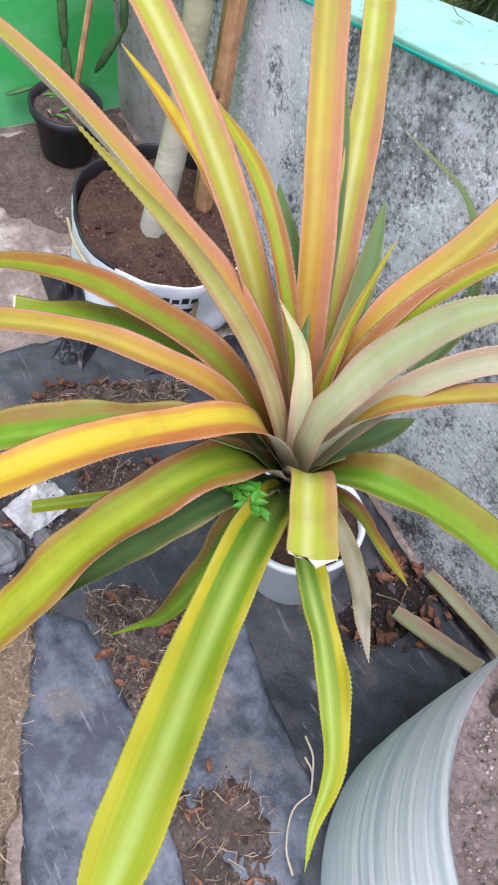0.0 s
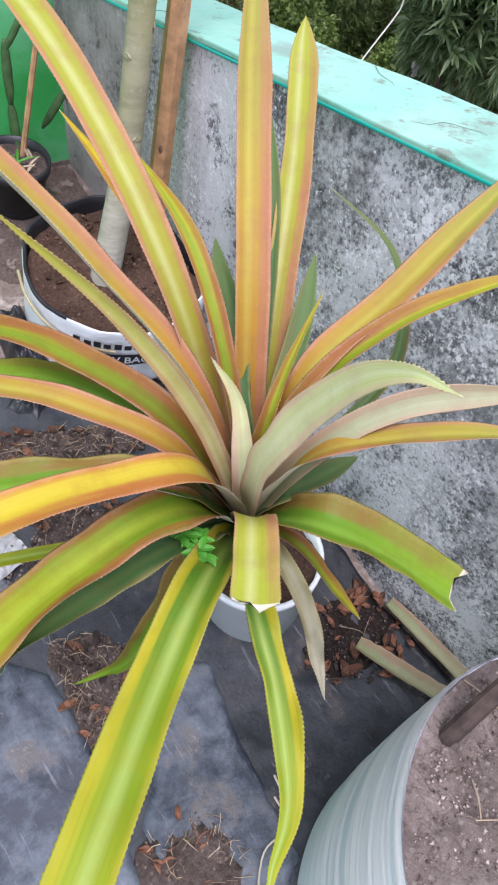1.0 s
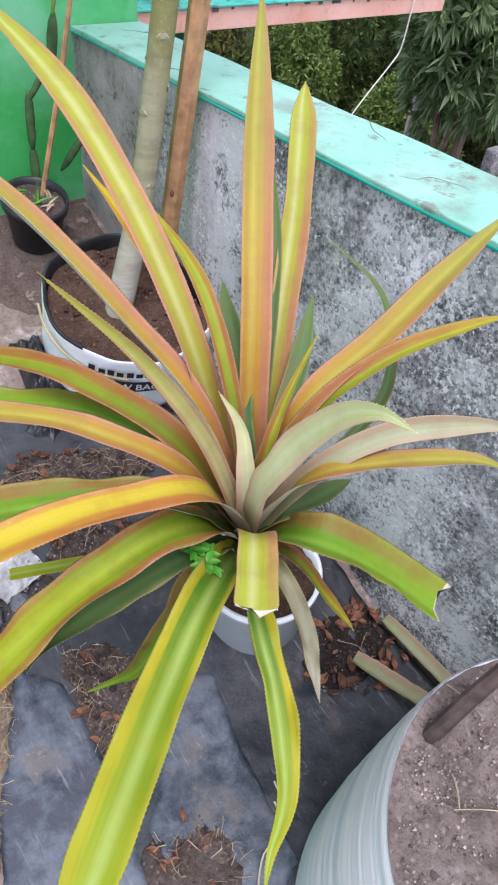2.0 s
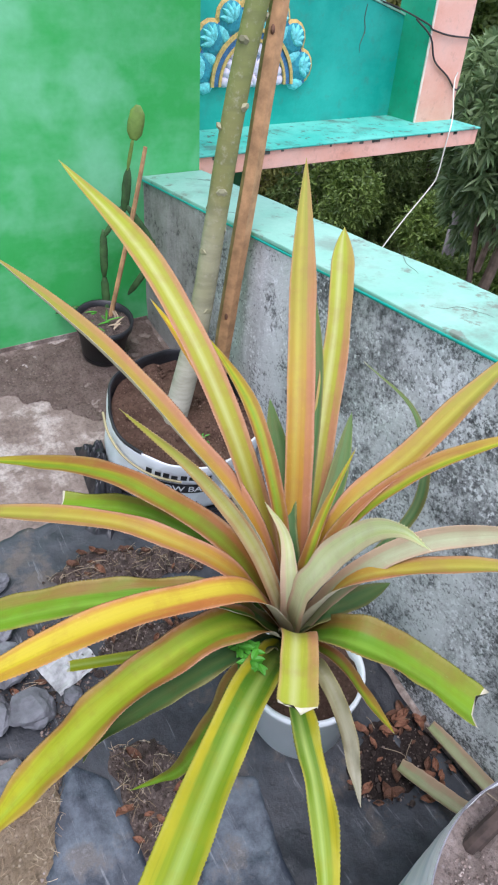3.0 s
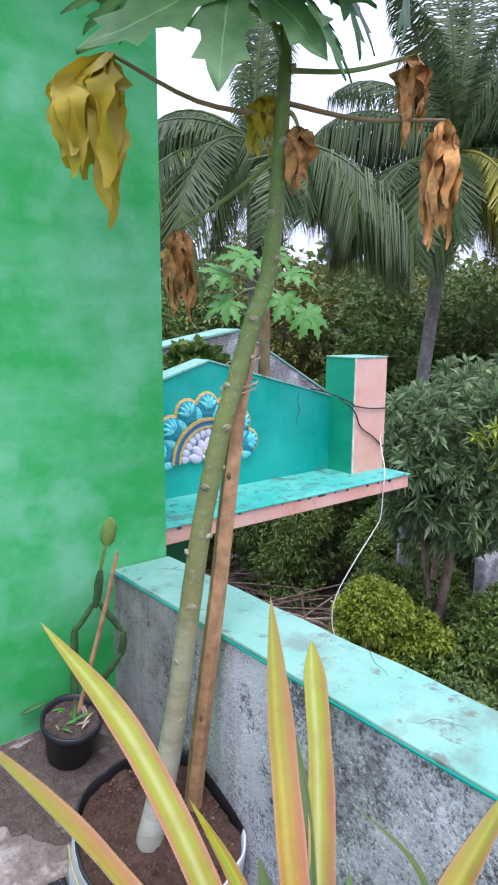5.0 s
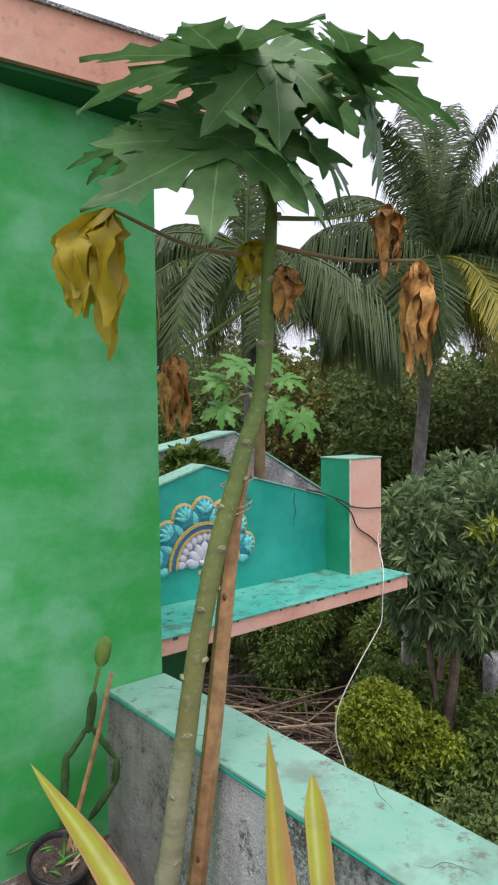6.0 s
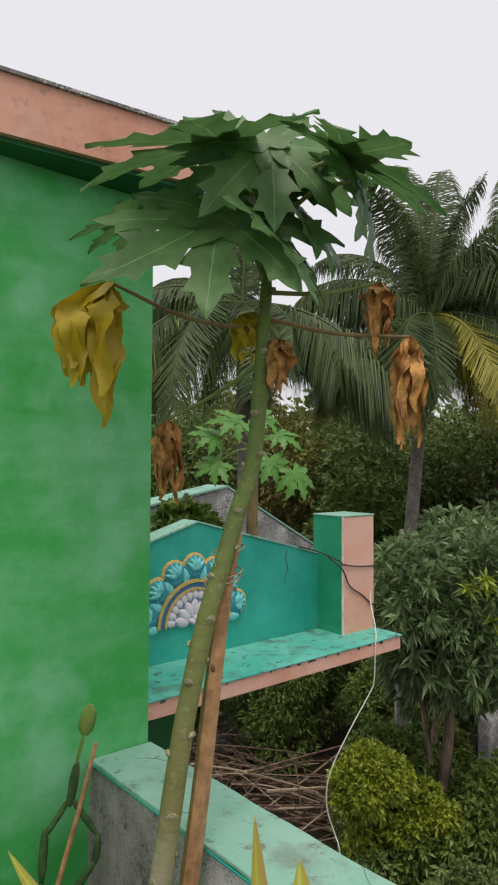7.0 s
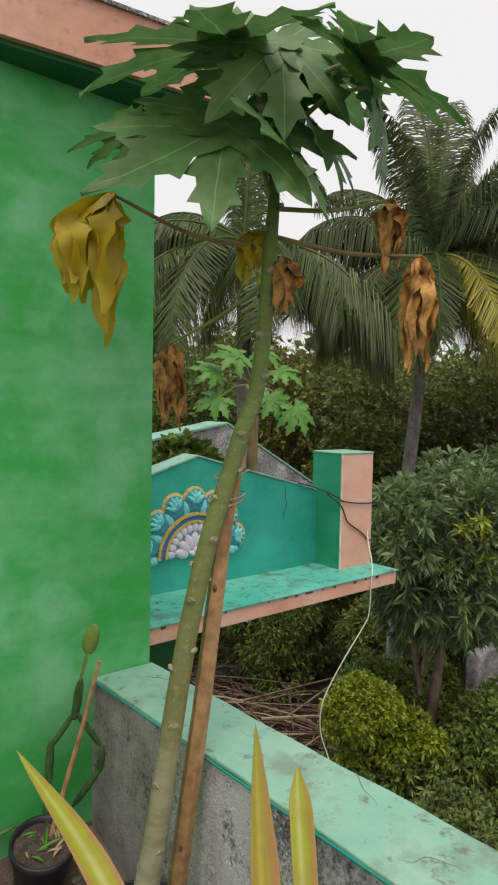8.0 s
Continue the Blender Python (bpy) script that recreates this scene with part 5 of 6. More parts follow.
stem_bm = tube([(-0.066, 0.232, 0.560), (-0.054, 0.232, 0.594), (-0.004, 0.230, 0.634), (0.10, 0.222, 0.713)], [0.013, 0.0125, 0.012, 0.011], 9, wobble=0.15)
ob = tagged(mesh_object("dry_branch", stem_bm, plain("dark_bark", (0.055, 0.037, 0.03), 0.85, vary=0.5, scale=40)), "dark brown cut stem stuck in the dry soil of the tub", "branch")
ob.location = TUB
for k in range(14):
    a, r = random.uniform(1.2, 3.6), 0.25 * math.sqrt(random.random())
    p = Vector((r * math.cos(a), r * math.sin(a), 0.586))
    d = Vector((random.uniform(-1, 1), random.uniform(-1, 1), 0.1)) * 0.03
    part("straw", tube([p - d, p + Vector((0, 0, 0.006)), p + d], [0.0011, 0.0008], 4, steps=2), dry_stem, tub)


# plastic sheets, soil and litter on the floor
def outline_height(outline, x, y):
    """Distance to the edge of an outline, positive inside."""
    inside, near = False, 9.0
    for (ax, ay), (bx, by) in zip(outline, outline[1:] + outline[:1]):
        if (ay > y) != (by > y) and x < (bx - ax) * (y - ay) / (by - ay) + ax:
            inside = not inside
        t = max(0, min(1, ((x - ax) * (bx - ax) + (y - ay) * (by - ay)) / ((bx - ax) ** 2 + (by - ay) ** 2)))
        near = min(near, math.hypot(x - ax - t * (bx - ax), y - ay - t * (by - ay)))
    return near if inside else -near


def patch(outline, step, height, jag=0.012, seed=0.0):
    """A sheet of cells inside an outline with a ragged edge."""
    xs, ys = [p[0] for p in outline], [p[1] for p in outline]
    nx, ny = int((max(xs) - min(xs)) / step) + 2, int((max(ys) - min(ys)) / step) + 2
    bm, made = bmesh.new(), {}

    def vert(i, j):
        if (i, j) not in made:
            x, y = min(xs) + i * step, min(ys) + j * step
            d = outline_height(outline, x, y) + jag * noise.noise(Vector((x * 22, y * 22, seed)))
            made[i, j] = (bm.verts.new((x, y, height(x, y, max(d, 0)) - 0.022 * min(1.0, max(0.0, -d / step)))), d)
        return made[i, j]

    for i in range(nx):
        for j in range(ny):
            four = [vert(i, j), vert(i + 1, j), vert(i + 1, j + 1), vert(i, j + 1)]
            if any(d > 0 for _, d in four):
                bm.faces.new([v for v, _ in four])
    for v in [v for v in bm.verts if not v.link_faces]:
        bm.verts.remove(v)
    return bm


def sheet(name, outline, label, lift, angle, seed):
    pick = random.Random(seed)
    lines = [(angle + pick.uniform(-0.9, 0.9), pick.uniform(-0.4, 0.8)) for _ in range(9)]

    def height(x, y, d):
        u = x * math.cos(angle) + y * math.sin(angle)
        crease = sum(max(0.0, 1 - abs(x * math.cos(w) + y * math.sin(w) - o) / 0.009) for w, o in lines)
        fold = 0.006 * crease + 0.007 * abs(noise.noise(Vector((u * 13, seed, 0)))) + 0.004 * noise.noise(Vector((x * 9, y * 9, seed)))
        return bed(x, y) + lift + 0.004 + max(-0.002, fold) + 0.003 * noise.noise(Vector((x * 30, y * 30, seed)))

    bm = patch(outline, 0.010, height, 0.004, seed)
    return tagged(mesh_object(name, bm, dusty_sheet if "dusty" in label else black_sheet, smooth=True), label, "plastic sheet")


sheet("plastic_sheet", [(0.0, 0.95), (-0.06, 0.84), (-0.127, 0.72), (-0.20, 0.54), (-0.25, 0.3), (0.0, 0.1), (0.2, -0.2), (0.8, -0.3), (0.822, 1.34), (0.69, 1.36), (0.50, 1.44), (0.33, 1.50), (0.13, 1.52), (-0.05, 1.49), (-0.30, 1.40), (-0.22, 1.10)], "weathered black plastic sheet spread over the sloping floor", 0.002, 0.5, 1.0)
sheet("plastic_sheet", [(0.013, 0.935), (0.074, 0.871), (0.08, 0.758), (0.076, 0.656), (0.044, 0.463), (0.02, 0.35), (-0.202, 0.50), (-0.125, 0.719), (-0.056, 0.835)], "dusty grey-black plastic strip on the floor", 0.014, 0.2, 2.0)
sheet("plastic_sheet", [(0.264, 0.782), (0.366, 0.714), (0.335, 0.575), (0.318, 0.432), (0.30, 0.33), (0.174, 0.27), (0.10, 0.33), (0.093, 0.53), (0.192, 0.635)], "dusty grey-black plastic strip on the floor", 0.013, 0.9, 3.0)


def earth(outline, label, thick, seed, mat=None, lift=0.012):
    def height(x, y, d):
        rise = min(1.0, max(0.0, d) / 0.04)
        return bed(x, y) + lift + thick * rise + 0.008 * rise * noise.noise(Vector((x * 28, y * 28, seed))) + 0.004 * noise.noise(Vector((x * 90, y * 90, seed)))

    return tagged(mesh_object("soil_patch", patch(outline, 0.007, height, 0.020, seed), mat or litter_soil), label, "soil", kind="stuff")


earth([(0.100, 0.926), (0.202, 0.893), (0.264, 0.782), (0.198, 0.692), (0.076, 0.656), (0.079, 0.782)], "dark soil with dry litter on the plastic sheet", 0.004, 4.0)
earth([(0.088, 0.525), (0.188, 0.502), (0.228, 0.456), (0.226, 0.378), (0.18, 0.25), (0.032, 0.34), (0.031, 0.471)], "dark soil with dry litter on the plastic sheet", 0.012, 5.0)
earth([(0.583, 0.62), (0.70, 0.68), (0.80, 0.64), (0.80, 0.56), (0.72, 0.50), (0.66, 0.52), (0.56, 0.54)], "dark damp soil with dry litter by the parapet", 0.001, 6.0, damp_soil)
earth([(0.252, 1.385), (0.547, 1.275), (0.516, 1.21), (0.345, 1.26), (0.108, 1.35)], "dark soil with dry litter on the plastic sheet", 0.006, 7.0)
earth([(0.207, 1.199), (0.442, 1.092), (0.352, 1.013), (0.162, 1.105)], "dark soil with dry litter on the plastic sheet", 0.005, 7.5)
earth([(-0.40, 0.98), (-0.078, 0.929), (-0.009, 0.928), (-0.03, 0.855), (-0.121, 0.716), (-0.19, 0.62), (-0.30, 0.40), (-0.6, 0.5)], "pale straw-coloured soil on the floor", 0.01, 8.0, straw_soil)
earth([(0.34, 1.92), (0.46, 1.80), (0.80, 1.78), (0.82, 2.16), (0.10, 2.155), (0.0, 2.11), (0.20, 2.0)], "thin brown dirt washed against the foot of the house wall", 0.0, 11.0, floor_dirt, 0.003)


def litter_spot(outline):
    xs, ys = [p[0] for p in outline], [p[1] for p in outline]

    def where():
        while True:
            x, y = random.uniform(min(xs), max(xs)), random.uniform(min(ys), max(ys))
            if outline_height(outline, x, y) > 0:
                return x, y, 0.016 + bed(x, y)
    return where


LITTER = [[(0.100, 0.926), (0.202, 0.893), (0.264, 0.782), (0.198, 0.692), (0.076, 0.656)], [(0.088, 0.525), (0.188, 0.502), (0.228, 0.456), (0.226, 0.378), (0.18, 0.25), (0.032, 0.34)], [(0.54, 0.60), (0.66, 0.68), (0.80, 0.66), (0.80, 0.48), (0.70, 0.46), (0.58, 0.52)], [(0.252, 1.385), (0.547, 1.275), (0.516, 1.21), (0.345, 1.26), (0.108, 1.35)], [(0.207, 1.199), (0.442, 1.092), (0.352, 1.013), (0.162, 1.105)], [(-0.10, 1.20), (0.12, 1.25), (0.18, 1.05), (0.0, 0.98)]]
crumbs = tagged(new("soil_crumbs"), "loose crumbs of dark soil on the plastic sheet", "soil crumbs", kind="stuff")
for outline in LITTER:
    scatter("crumb", dark_clods, crumbs, 55, litter_spot(outline), 0.002, 0.011)
for k, outline in enumerate(LITTER):
    tagged(grit("soil_grit", litter_spot(outline), 350 if k == 2 else 1300, 0.001, 0.005, dark_grit, None, 20 + k), "fine dark soil crumbs on the plastic sheet", "soil crumbs", kind="stuff")
STRAW = [(-0.40, 0.98), (-0.078, 0.929), (-0.009, 0.928), (-0.03, 0.855), (-0.121, 0.716), (-0.19, 0.62), (-0.30, 0.40), (-0.6, 0.5)]
tagged(grit("soil_grit", litter_spot(STRAW), 1400, 0.001, 0.006, pale_grit, None, 30), "pale soil crumbs on the terrace floor", "soil crumbs", kind="stuff")
straw_bm = bmesh.new()
for k in range(1700):
    x, y, z = litter_spot(STRAW if k % 5 else LITTER[(k // 3) % 5])()
    a, long = random.random() * 6.28, random.uniform(0.008, 0.036)
    d = Vector((math.cos(a), math.sin(a), random.uniform(-0.1, 0.2))) * long
    p = Vector((x, y, z + random.uniform(0.002, 0.012)))
    tube([p - d / 2, p + Vector((random.uniform(-1, 1), random.uniform(-1, 1), 1)) * 0.004, p + d / 2], [0.0007, 0.0004], 3, bm=straw_bm, steps=1)
tagged(mesh_object("straw_litter", straw_bm, grit_material("straw_mix", (0.22, 0.15, 0.09), (0.42, 0.31, 0.20), (0.58, 0.48, 0.35))), "pale straw and rootlets scattered over the soil", "straw", kind="stuff")
leaf_pool = []
for k in range(5):
    bm = bmesh.new()
    rows = []
    for r in range(6):
        f = r / 5
        w = 0.24 * math.sin(math.pi * (0.06 + 0.9 * f))
        rows.append([bm.verts.new((x * w, f, 0.28 * noise.noise(Vector((x, f * 3, k * 7))) + 0.25 * x * x)) for x in (-1, -0.4, 0.4, 1)])
    for a, b in zip(rows, rows[1:]):
        for i in range(3):
            bm.faces.new((a[i], a[i + 1], b[i + 1], b[i]))
    me = bpy.data.meshes.new("dead_leaf")
    bm.to_mesh(me)
    bm.free()
    me.materials.append(dead_leaf if k % 2 else plain("dead_leaf_pale", (0.24, 0.11, 0.065), 0.85, vary=0.5, scale=30) if k == 0 else bpy.data.materials["dead_leaf_pale"])
    leaf_pool.append(me)
for k in range(110):
    x, y, z = litter_spot(LITTER[k % 6 if k < 80 else 2])()
    ob = new("dead_leaf", random.choice(leaf_pool))
    s = random.uniform(0.014, 0.05)
    ob.matrix_world = Matrix.LocRotScale((x, y, z + 0.004), Euler((random.uniform(-0.3, 0.3), random.uniform(-0.3, 0.3), random.random() * 6.28)), (s, s, s))
    tagged(ob, "dry brown leaf lying on the floor", "dead leaf", "litter")
for k in range(26):
    x, y, z = litter_spot(LITTER[(k % 6)])()
    a, long = random.random() * 6.28, random.uniform(0.03, 0.10)
    d = Vector((math.cos(a), math.sin(a), 0)) * long
    p = Vector((x, y, z + 0.004))
    ob = mesh_object("straw", tube([p - d / 2, p + Vector((random.uniform(-1, 1), random.uniform(-1, 1), 1)) * 0.008, p + d / 2], [0.0009, 0.0006], 4, steps=3), dry_stem)
    tagged(ob, "dry straw stem lying on the floor", "straw", "litter")
for pts in ([(0.19, 0.29, 0.04), (0.205, 0.33, 0.04), (0.25, 0.37, 0.035), (0.297, 0.374, 0.025)], [(0.35, 0.46, 0.025), (0.335, 0.42, 0.04), (0.30, 0.376, 0.025)], [(0.325, 0.43, 0.03), (0.32, 0.40, 0.03), (0.297, 0.374, 0.02)]):
    tagged(mesh_object("dry_root", tube(pts, [0.0022, 0.0016], 6), plain("pale_root", (0.52, 0.44, 0.34), 0.8) if "pale_root" not in bpy.data.materials else bpy.data.materials["pale_root"]), "pale dry root lying on the plastic sheet", "root")


def rubble(x, y, s, seed, flat=0.6, turn=0.0):
    bm = bmesh.new()
    bmesh.ops.create_icosphere(bm, subdivisions=3, radius=s)
    for v in bm.verts:
        v.co *= 1 + 0.35 * noise.noise(v.co * (1.6 / s) + Vector((seed, 0, 0))) + 0.08 * noise.noise(v.co * (6 / s) + Vector((seed, 3, 0)))
        v.co.z *= flat
    bm.transform(Matrix.Rotation(turn, 4, "Z"))
    low = min(v.co.z for v in bm.verts)
    ob = mesh_object("rubble_stone", bm, stone_grey, smooth=False)
    ob.location = (x, y, bed(x, y) + 0.010 - low * 0.8)
    return tagged(ob, "grey broken stone lying on the plastic sheet", "stone", "rubble")


for k, (x, y, s, flat) in enumerate(((-0.035, 1.18, 0.055, 0.6), (-0.015, 1.065, 0.05, 0.65), (-0.118, 0.945, 0.055, 0.6), (-0.10, 1.09, 0.05, 0.6), (0.075, 1.06, 0.022, 0.7), (0.01, 1.39, 0.03, 0.7), (-0.02, 1.27, 0.035, 0.6), (-0.13, 1.24, 0.05, 0.6), (0.05, 1.30, 0.018, 0.7))):
    rubble(x, y, s, 3.1 * k, flat, k)
# pale crumpled bag between the stones
crumple = grid_sheet(-0.06, 0.06, -0.045, 0.045, 26, 20, lambda x, y: 0.018 + 0.018 * abs(noise.noise(Vector((x * 38, y * 38, 2)))) - 3.0 * (x * x + y * y))
ob = mesh_object("crumpled_bag", crumple, plain("scrap_grey", (0.42, 0.42, 0.42), 0.6, vary=0.35, scale=25), smooth=False)
ob.location = (0.095, 1.13, bed(0.095, 1.13) + 0.008)
ob.rotation_euler = (TILT, 0, 0.3)
tagged(ob, "crumpled white plastic scrap among the stones", "plastic scrap")


def cut_leaf(pts, width, label):
    bm = leaf_blade([Vector(p) for p in pts], width, fold=1.1, cut=True, teeth=False)
    tagged(mesh_object("cut_leaf", bm, [leaf_pale, leaf_under]), label, "leaf")


cut_leaf([(0.672, 0.558, 0.035), (0.70, 0.47, 0.036), (0.74, 0.36, 0.036)], 0.042, "pale green cut pineapple leaf lying on the floor")
cut_leaf([(0.808, 0.59, 0.036), (0.81, 0.49, 0.036), (0.812, 0.36, 0.036)], 0.038, "pale green cut pineapple leaf lying by the parapet")

# black plastic bunched beside the grow bag
def crumpled_sheet(at, turn, sx, sy, rise, seed):
    def height(x, y):
        e = max(abs(x) / sx, abs(y) / sy)
        bumps = abs(noise.noise(Vector((x * 24, y * 16, seed)))) + 0.5 * abs(noise.noise(Vector((x * 55, y * 55, seed))))
        return rise * (1 - e**2) * (0.45 + 1.1 * bumps) - 0.004

    bm = grid_sheet(-sx, sx, -sy, sy, 34, 34, height)
    bm.transform(Matrix.Translation((*at, slope_z(at[1]) + 0.004)) @ Matrix.Rotation(TILT, 4, "X") @ Matrix.Rotation(turn, 4, "Z"))
    tagged(mesh_object("plastic_wrap", bm, black_plastic, smooth=True), "crumpled black plastic beside the grow bag", "plastic")


crumpled_sheet((0.385, 1.615), 1.45, 0.11, 0.045, 0.115, 1.0)
crumpled_sheet((0.36, 1.475), 0.7, 0.09, 0.045, 0.06, 2.0)
crumpled_sheet((0.60, 1.335), -0.25, 0.16, 0.045, 0.045, 3.0)

# the black pot with a climbing cactus in the corner
POT = Vector((0.60, 2.055, 0.417))
pot = empty("black_pot", "black plastic flower pot with dry soil in the corner", "flower pot", tuple(POT))
pot.rotation_euler = (TILT, 0, 0)
pot.scale = (0.93, 0.93, 0.95)
part("wall", lathe([(0.071, 0.0), (0.074, 0.004), (0.094, 0.139), (0.103, 0.141), (0.104, 0.166), (0.096, 0.168), (0.092, 0.134), (0.076, 0.017)], 40), black_plastic, pot, smooth=True)
part("soil", roughen(lathe([(0.094, 0.141), (0.05, 0.148), (0.002, 0.151)], 36), 0.010, 45), litter_soil, pot, "dry brown soil")
cactus_green = plain("cactus_green", (0.045, 0.10, 0.030), 0.5, vary=0.5, scale=20)
cactus_pale = plain("cactus_pale", (0.16, 0.25, 0.05), 0.5, vary=0.3, scale=20)
cactus = empty("climbing_cactus", "dark green jointed cactus leaning in the corner", "cactus", (0.617, 2.02, 0.59))


def joint(a, b, width, thick, mat, name="stem_joint"):
    """A flattened stem joint from a to b."""
    a, b = Vector(a), Vector(b)
    bm = tube([a, a.lerp(b, 0.2), a.lerp(b, 0.5), a.lerp(b, 0.8), b], [width * 0.45, width * 0.9, width, width * 0.9, width * 0.3], 10, steps=4, wobble=0.12)
    way = (b - a).normalized()
    side = Vector((0.777, -0.629, 0))
    n = way.cross(side).normalized()
    for v in bm.verts:
        d = (v.co - a).dot(n)
        v.co -= n * d * (1 - thick)
    of(cactus, name, bm, mat, "", True)


joint((0.644, 2.096, 0.530), (0.649, 2.106, 0.678), 0.0146, 0.5, cactus_green)
joint((0.648, 2.104, 0.669), (0.659, 2.106, 0.825), 0.0138, 0.5, cactus_green)
joint((0.656, 2.104, 0.799), (0.719, 2.064, 0.912), 0.0095, 0.6, cactus_green)
joint((0.715, 2.064, 0.886), (0.735, 2.055, 1.017), 0.0146, 0.5, cactus_green)
joint((0.731, 2.055, 1.008), (0.751, 2.044, 1.104), 0.0060, 0.7, cactus_pale)
joint((0.750, 2.044, 1.095), (0.767, 2.034, 1.186), 0.0241, 0.3, cactus_pale)
joint((0.719, 2.062, 0.912), (0.783, 2.004, 0.799), 0.0112, 0.5, cactus_green)
joint((0.783, 2.005, 0.808), (0.773, 2.006, 0.721), 0.0120, 0.5, cactus_green)
joint((0.773, 2.007, 0.730), (0.705, 2.051, 0.617), 0.0112, 0.5, cactus_green)
joint((0.618, 2.106, 0.548), (0.559, 2.145, 0.565), 0.0086, 0.6, cactus_green)
joint((0.559, 2.145, 0.565), (0.482, 2.145, 0.556), 0.0095, 0.5, cactus_green)
tagged(mesh_object("thin_stick", tube([(0.630, 2.050, 0.532), (0.672, 2.029, 0.705), (0.718, 2.004, 0.897), (0.759, 1.983, 1.088)], [0.008, 0.008, 0.0075, 0.006], 7), wood), "thin brown stick standing in the black pot", "stick")
for k in range(16):
    a = random.uniform(0, 6.28)
    c = Vector((0.075 * math.cos(a) * random.random(), 0.075 * math.sin(a) * random.random(), 0.147))
    m = Matrix.Translation(c) @ Matrix.Rotation(a, 4, "Z") @ Matrix.Rotation(radians(random.uniform(15, 70)), 4, "X")
    part("weed_leaf", small_leaf(random.uniform(0.03, 0.07), 0.008, 0.5, m=m), weed_green if k % 3 else dry_stem, pot)


def in_bag():
    a, r = random.uniform(0, 6.28), 0.20 * math.sqrt(random.random())
    return min(0.17, r * math.cos(a)), r * math.sin(a), 0.198


tagged(grit("soil_grit", in_bag, 1600, 0.001, 0.005, grit_material("brown_grit", (0.07, 0.038, 0.027), (0.14, 0.083, 0.06), (0.21, 0.14, 0.105)), grow_bag, 5), kind="stuff")


# ---------------------------------------------------------------- the garden below and the trees behind
def foliage_material(name, dark, pale, rough=0.5, light=0.2, spec=0.55):
    m = Mat(name, rough, spec=spec)
    c = m.mix(m.ramp(m.island(), (0.0, 0.0), (1.0, 1.0)), dark, pale)
    c = m.mix(m.ramp(m.noise(0.9, 3), (0.4, 0.0), (0.65, 0.4)), c, tuple(v * 0.6 for v in dark))
    m.colour(c)
    m.glow_through(light, c)
    return m.m


mango_green = foliage_material("mango_green", (0.10, 0.18, 0.07), (0.30, 0.40, 0.18), 0.34, 0.3)
bush_green = foliage_material("bush_green", (0.085, 0.155, 0.028), (0.25, 0.34, 0.075))
bush_lime = foliage_material("bush_lime", (0.17, 0.235, 0.02), (0.40, 0.46, 0.05))
wood_green = foliage_material("wood_green", (0.08, 0.145, 0.036), (0.24, 0.31, 0.085), 0.6)
wood_olive = foliage_material("wood_olive", (0.14, 0.15, 0.03), (0.32, 0.31, 0.08), 0.6)
palm_green = foliage_material("palm_green", (0.035, 0.07, 0.022), (0.14, 0.195, 0.065), 0.45, 0.3, 0.3)
palm_yellow = foliage_material("palm_yellow", (0.15, 0.17, 0.02), (0.42, 0.36, 0.04), 0.5)
palm_dead = foliage_material("palm_dead", (0.08, 0.06, 0.035), (0.16, 0.12, 0.07), 0.8)
tree_bark = plain("tree_bark", (0.19, 0.135, 0.10), 0.9, vary=0.4, scale=8, bump=0.6)
palm_bark = plain("palm_bark", (0.30, 0.27, 0.25), 0.9, vary=0.35, scale=8, bump=0.5)

tagged(mesh_object("ground", grid_sheet(-90, 160, -90, 160, 100, 100, lambda x, y: -3.2 + 0.25 * noise.noise(Vector((x * 0.15, y * 0.15, 0)))), ground_soil), "dark bare garden soil far below the terrace", "ground", kind="structure")


def rosettes(centres, outward, leaves, length, width, rng, spread=1.0, droop=0.25):
    """Vertices and faces of clusters of long leaves that fan out round an outward direction."""
    n = len(centres)
    c = np.repeat(centres, leaves, axis=0)
    o = np.repeat(outward, leaves, axis=0)
    d = o + spread * rng.normal(size=(n * leaves, 3)) * 0.8
    d /= np.linalg.norm(d, axis=1, keepdims=True)
    s = np.cross(d, rng.normal(size=d.shape))
    s /= np.linalg.norm(s, axis=1, keepdims=True)
    L = length * rng.uniform(0.6, 1.15, (n * leaves, 1))
    W = width * rng.uniform(0.7, 1.2, (n * leaves, 1))
    down = np.array([0, 0, -1.0]) * L * droop
    v = np.stack([c, c + d * L * 0.5 + s * W / 2 + down * 0.25, c + d * L + down, c + d * L * 0.5 - s * W / 2 + down * 0.25], axis=1).reshape(-1, 3)
    f = np.arange(len(v)).reshape(-1, 4)
    return v, f


def cloud_object(name, v, f, material, parent=None):
    me = bpy.data.meshes.new(name)
    me.from_pydata(v.tolist(), [], f.tolist())
    me.materials.append(material)
    ob = new(name, me)
    if parent:
        on(parent, ob)
    return ob


def crown_points(centre, radii, count, rng, lumps=7, shell=0.45):
    """Places and outward directions in an uneven crown of overlapping lumps."""
    where, out = [], []
    heads = [(np.zeros(3), 0.72)]
    for _ in range(lumps):
        d = rng.normal(size=3)
        d /= np.linalg.norm(d)
        heads.append((d * rng.uniform(0.35, 0.7), rng.uniform(0.28, 0.5)))
    weight = np.array([h[1] ** 2 for h in heads])
    picks = rng.choice(len(heads), count, p=weight / weight.sum())
    for k in picks:
        d = rng.normal(size=3)
        d /= np.linalg.norm(d)
        r = heads[k][1] * (1 - shell * rng.random() ** 1.5)
        where.append(heads[k][0] + d * r)
        out.append(d)
    return np.array(where) * np.array(radii) + np.array(centre), np.array(out)


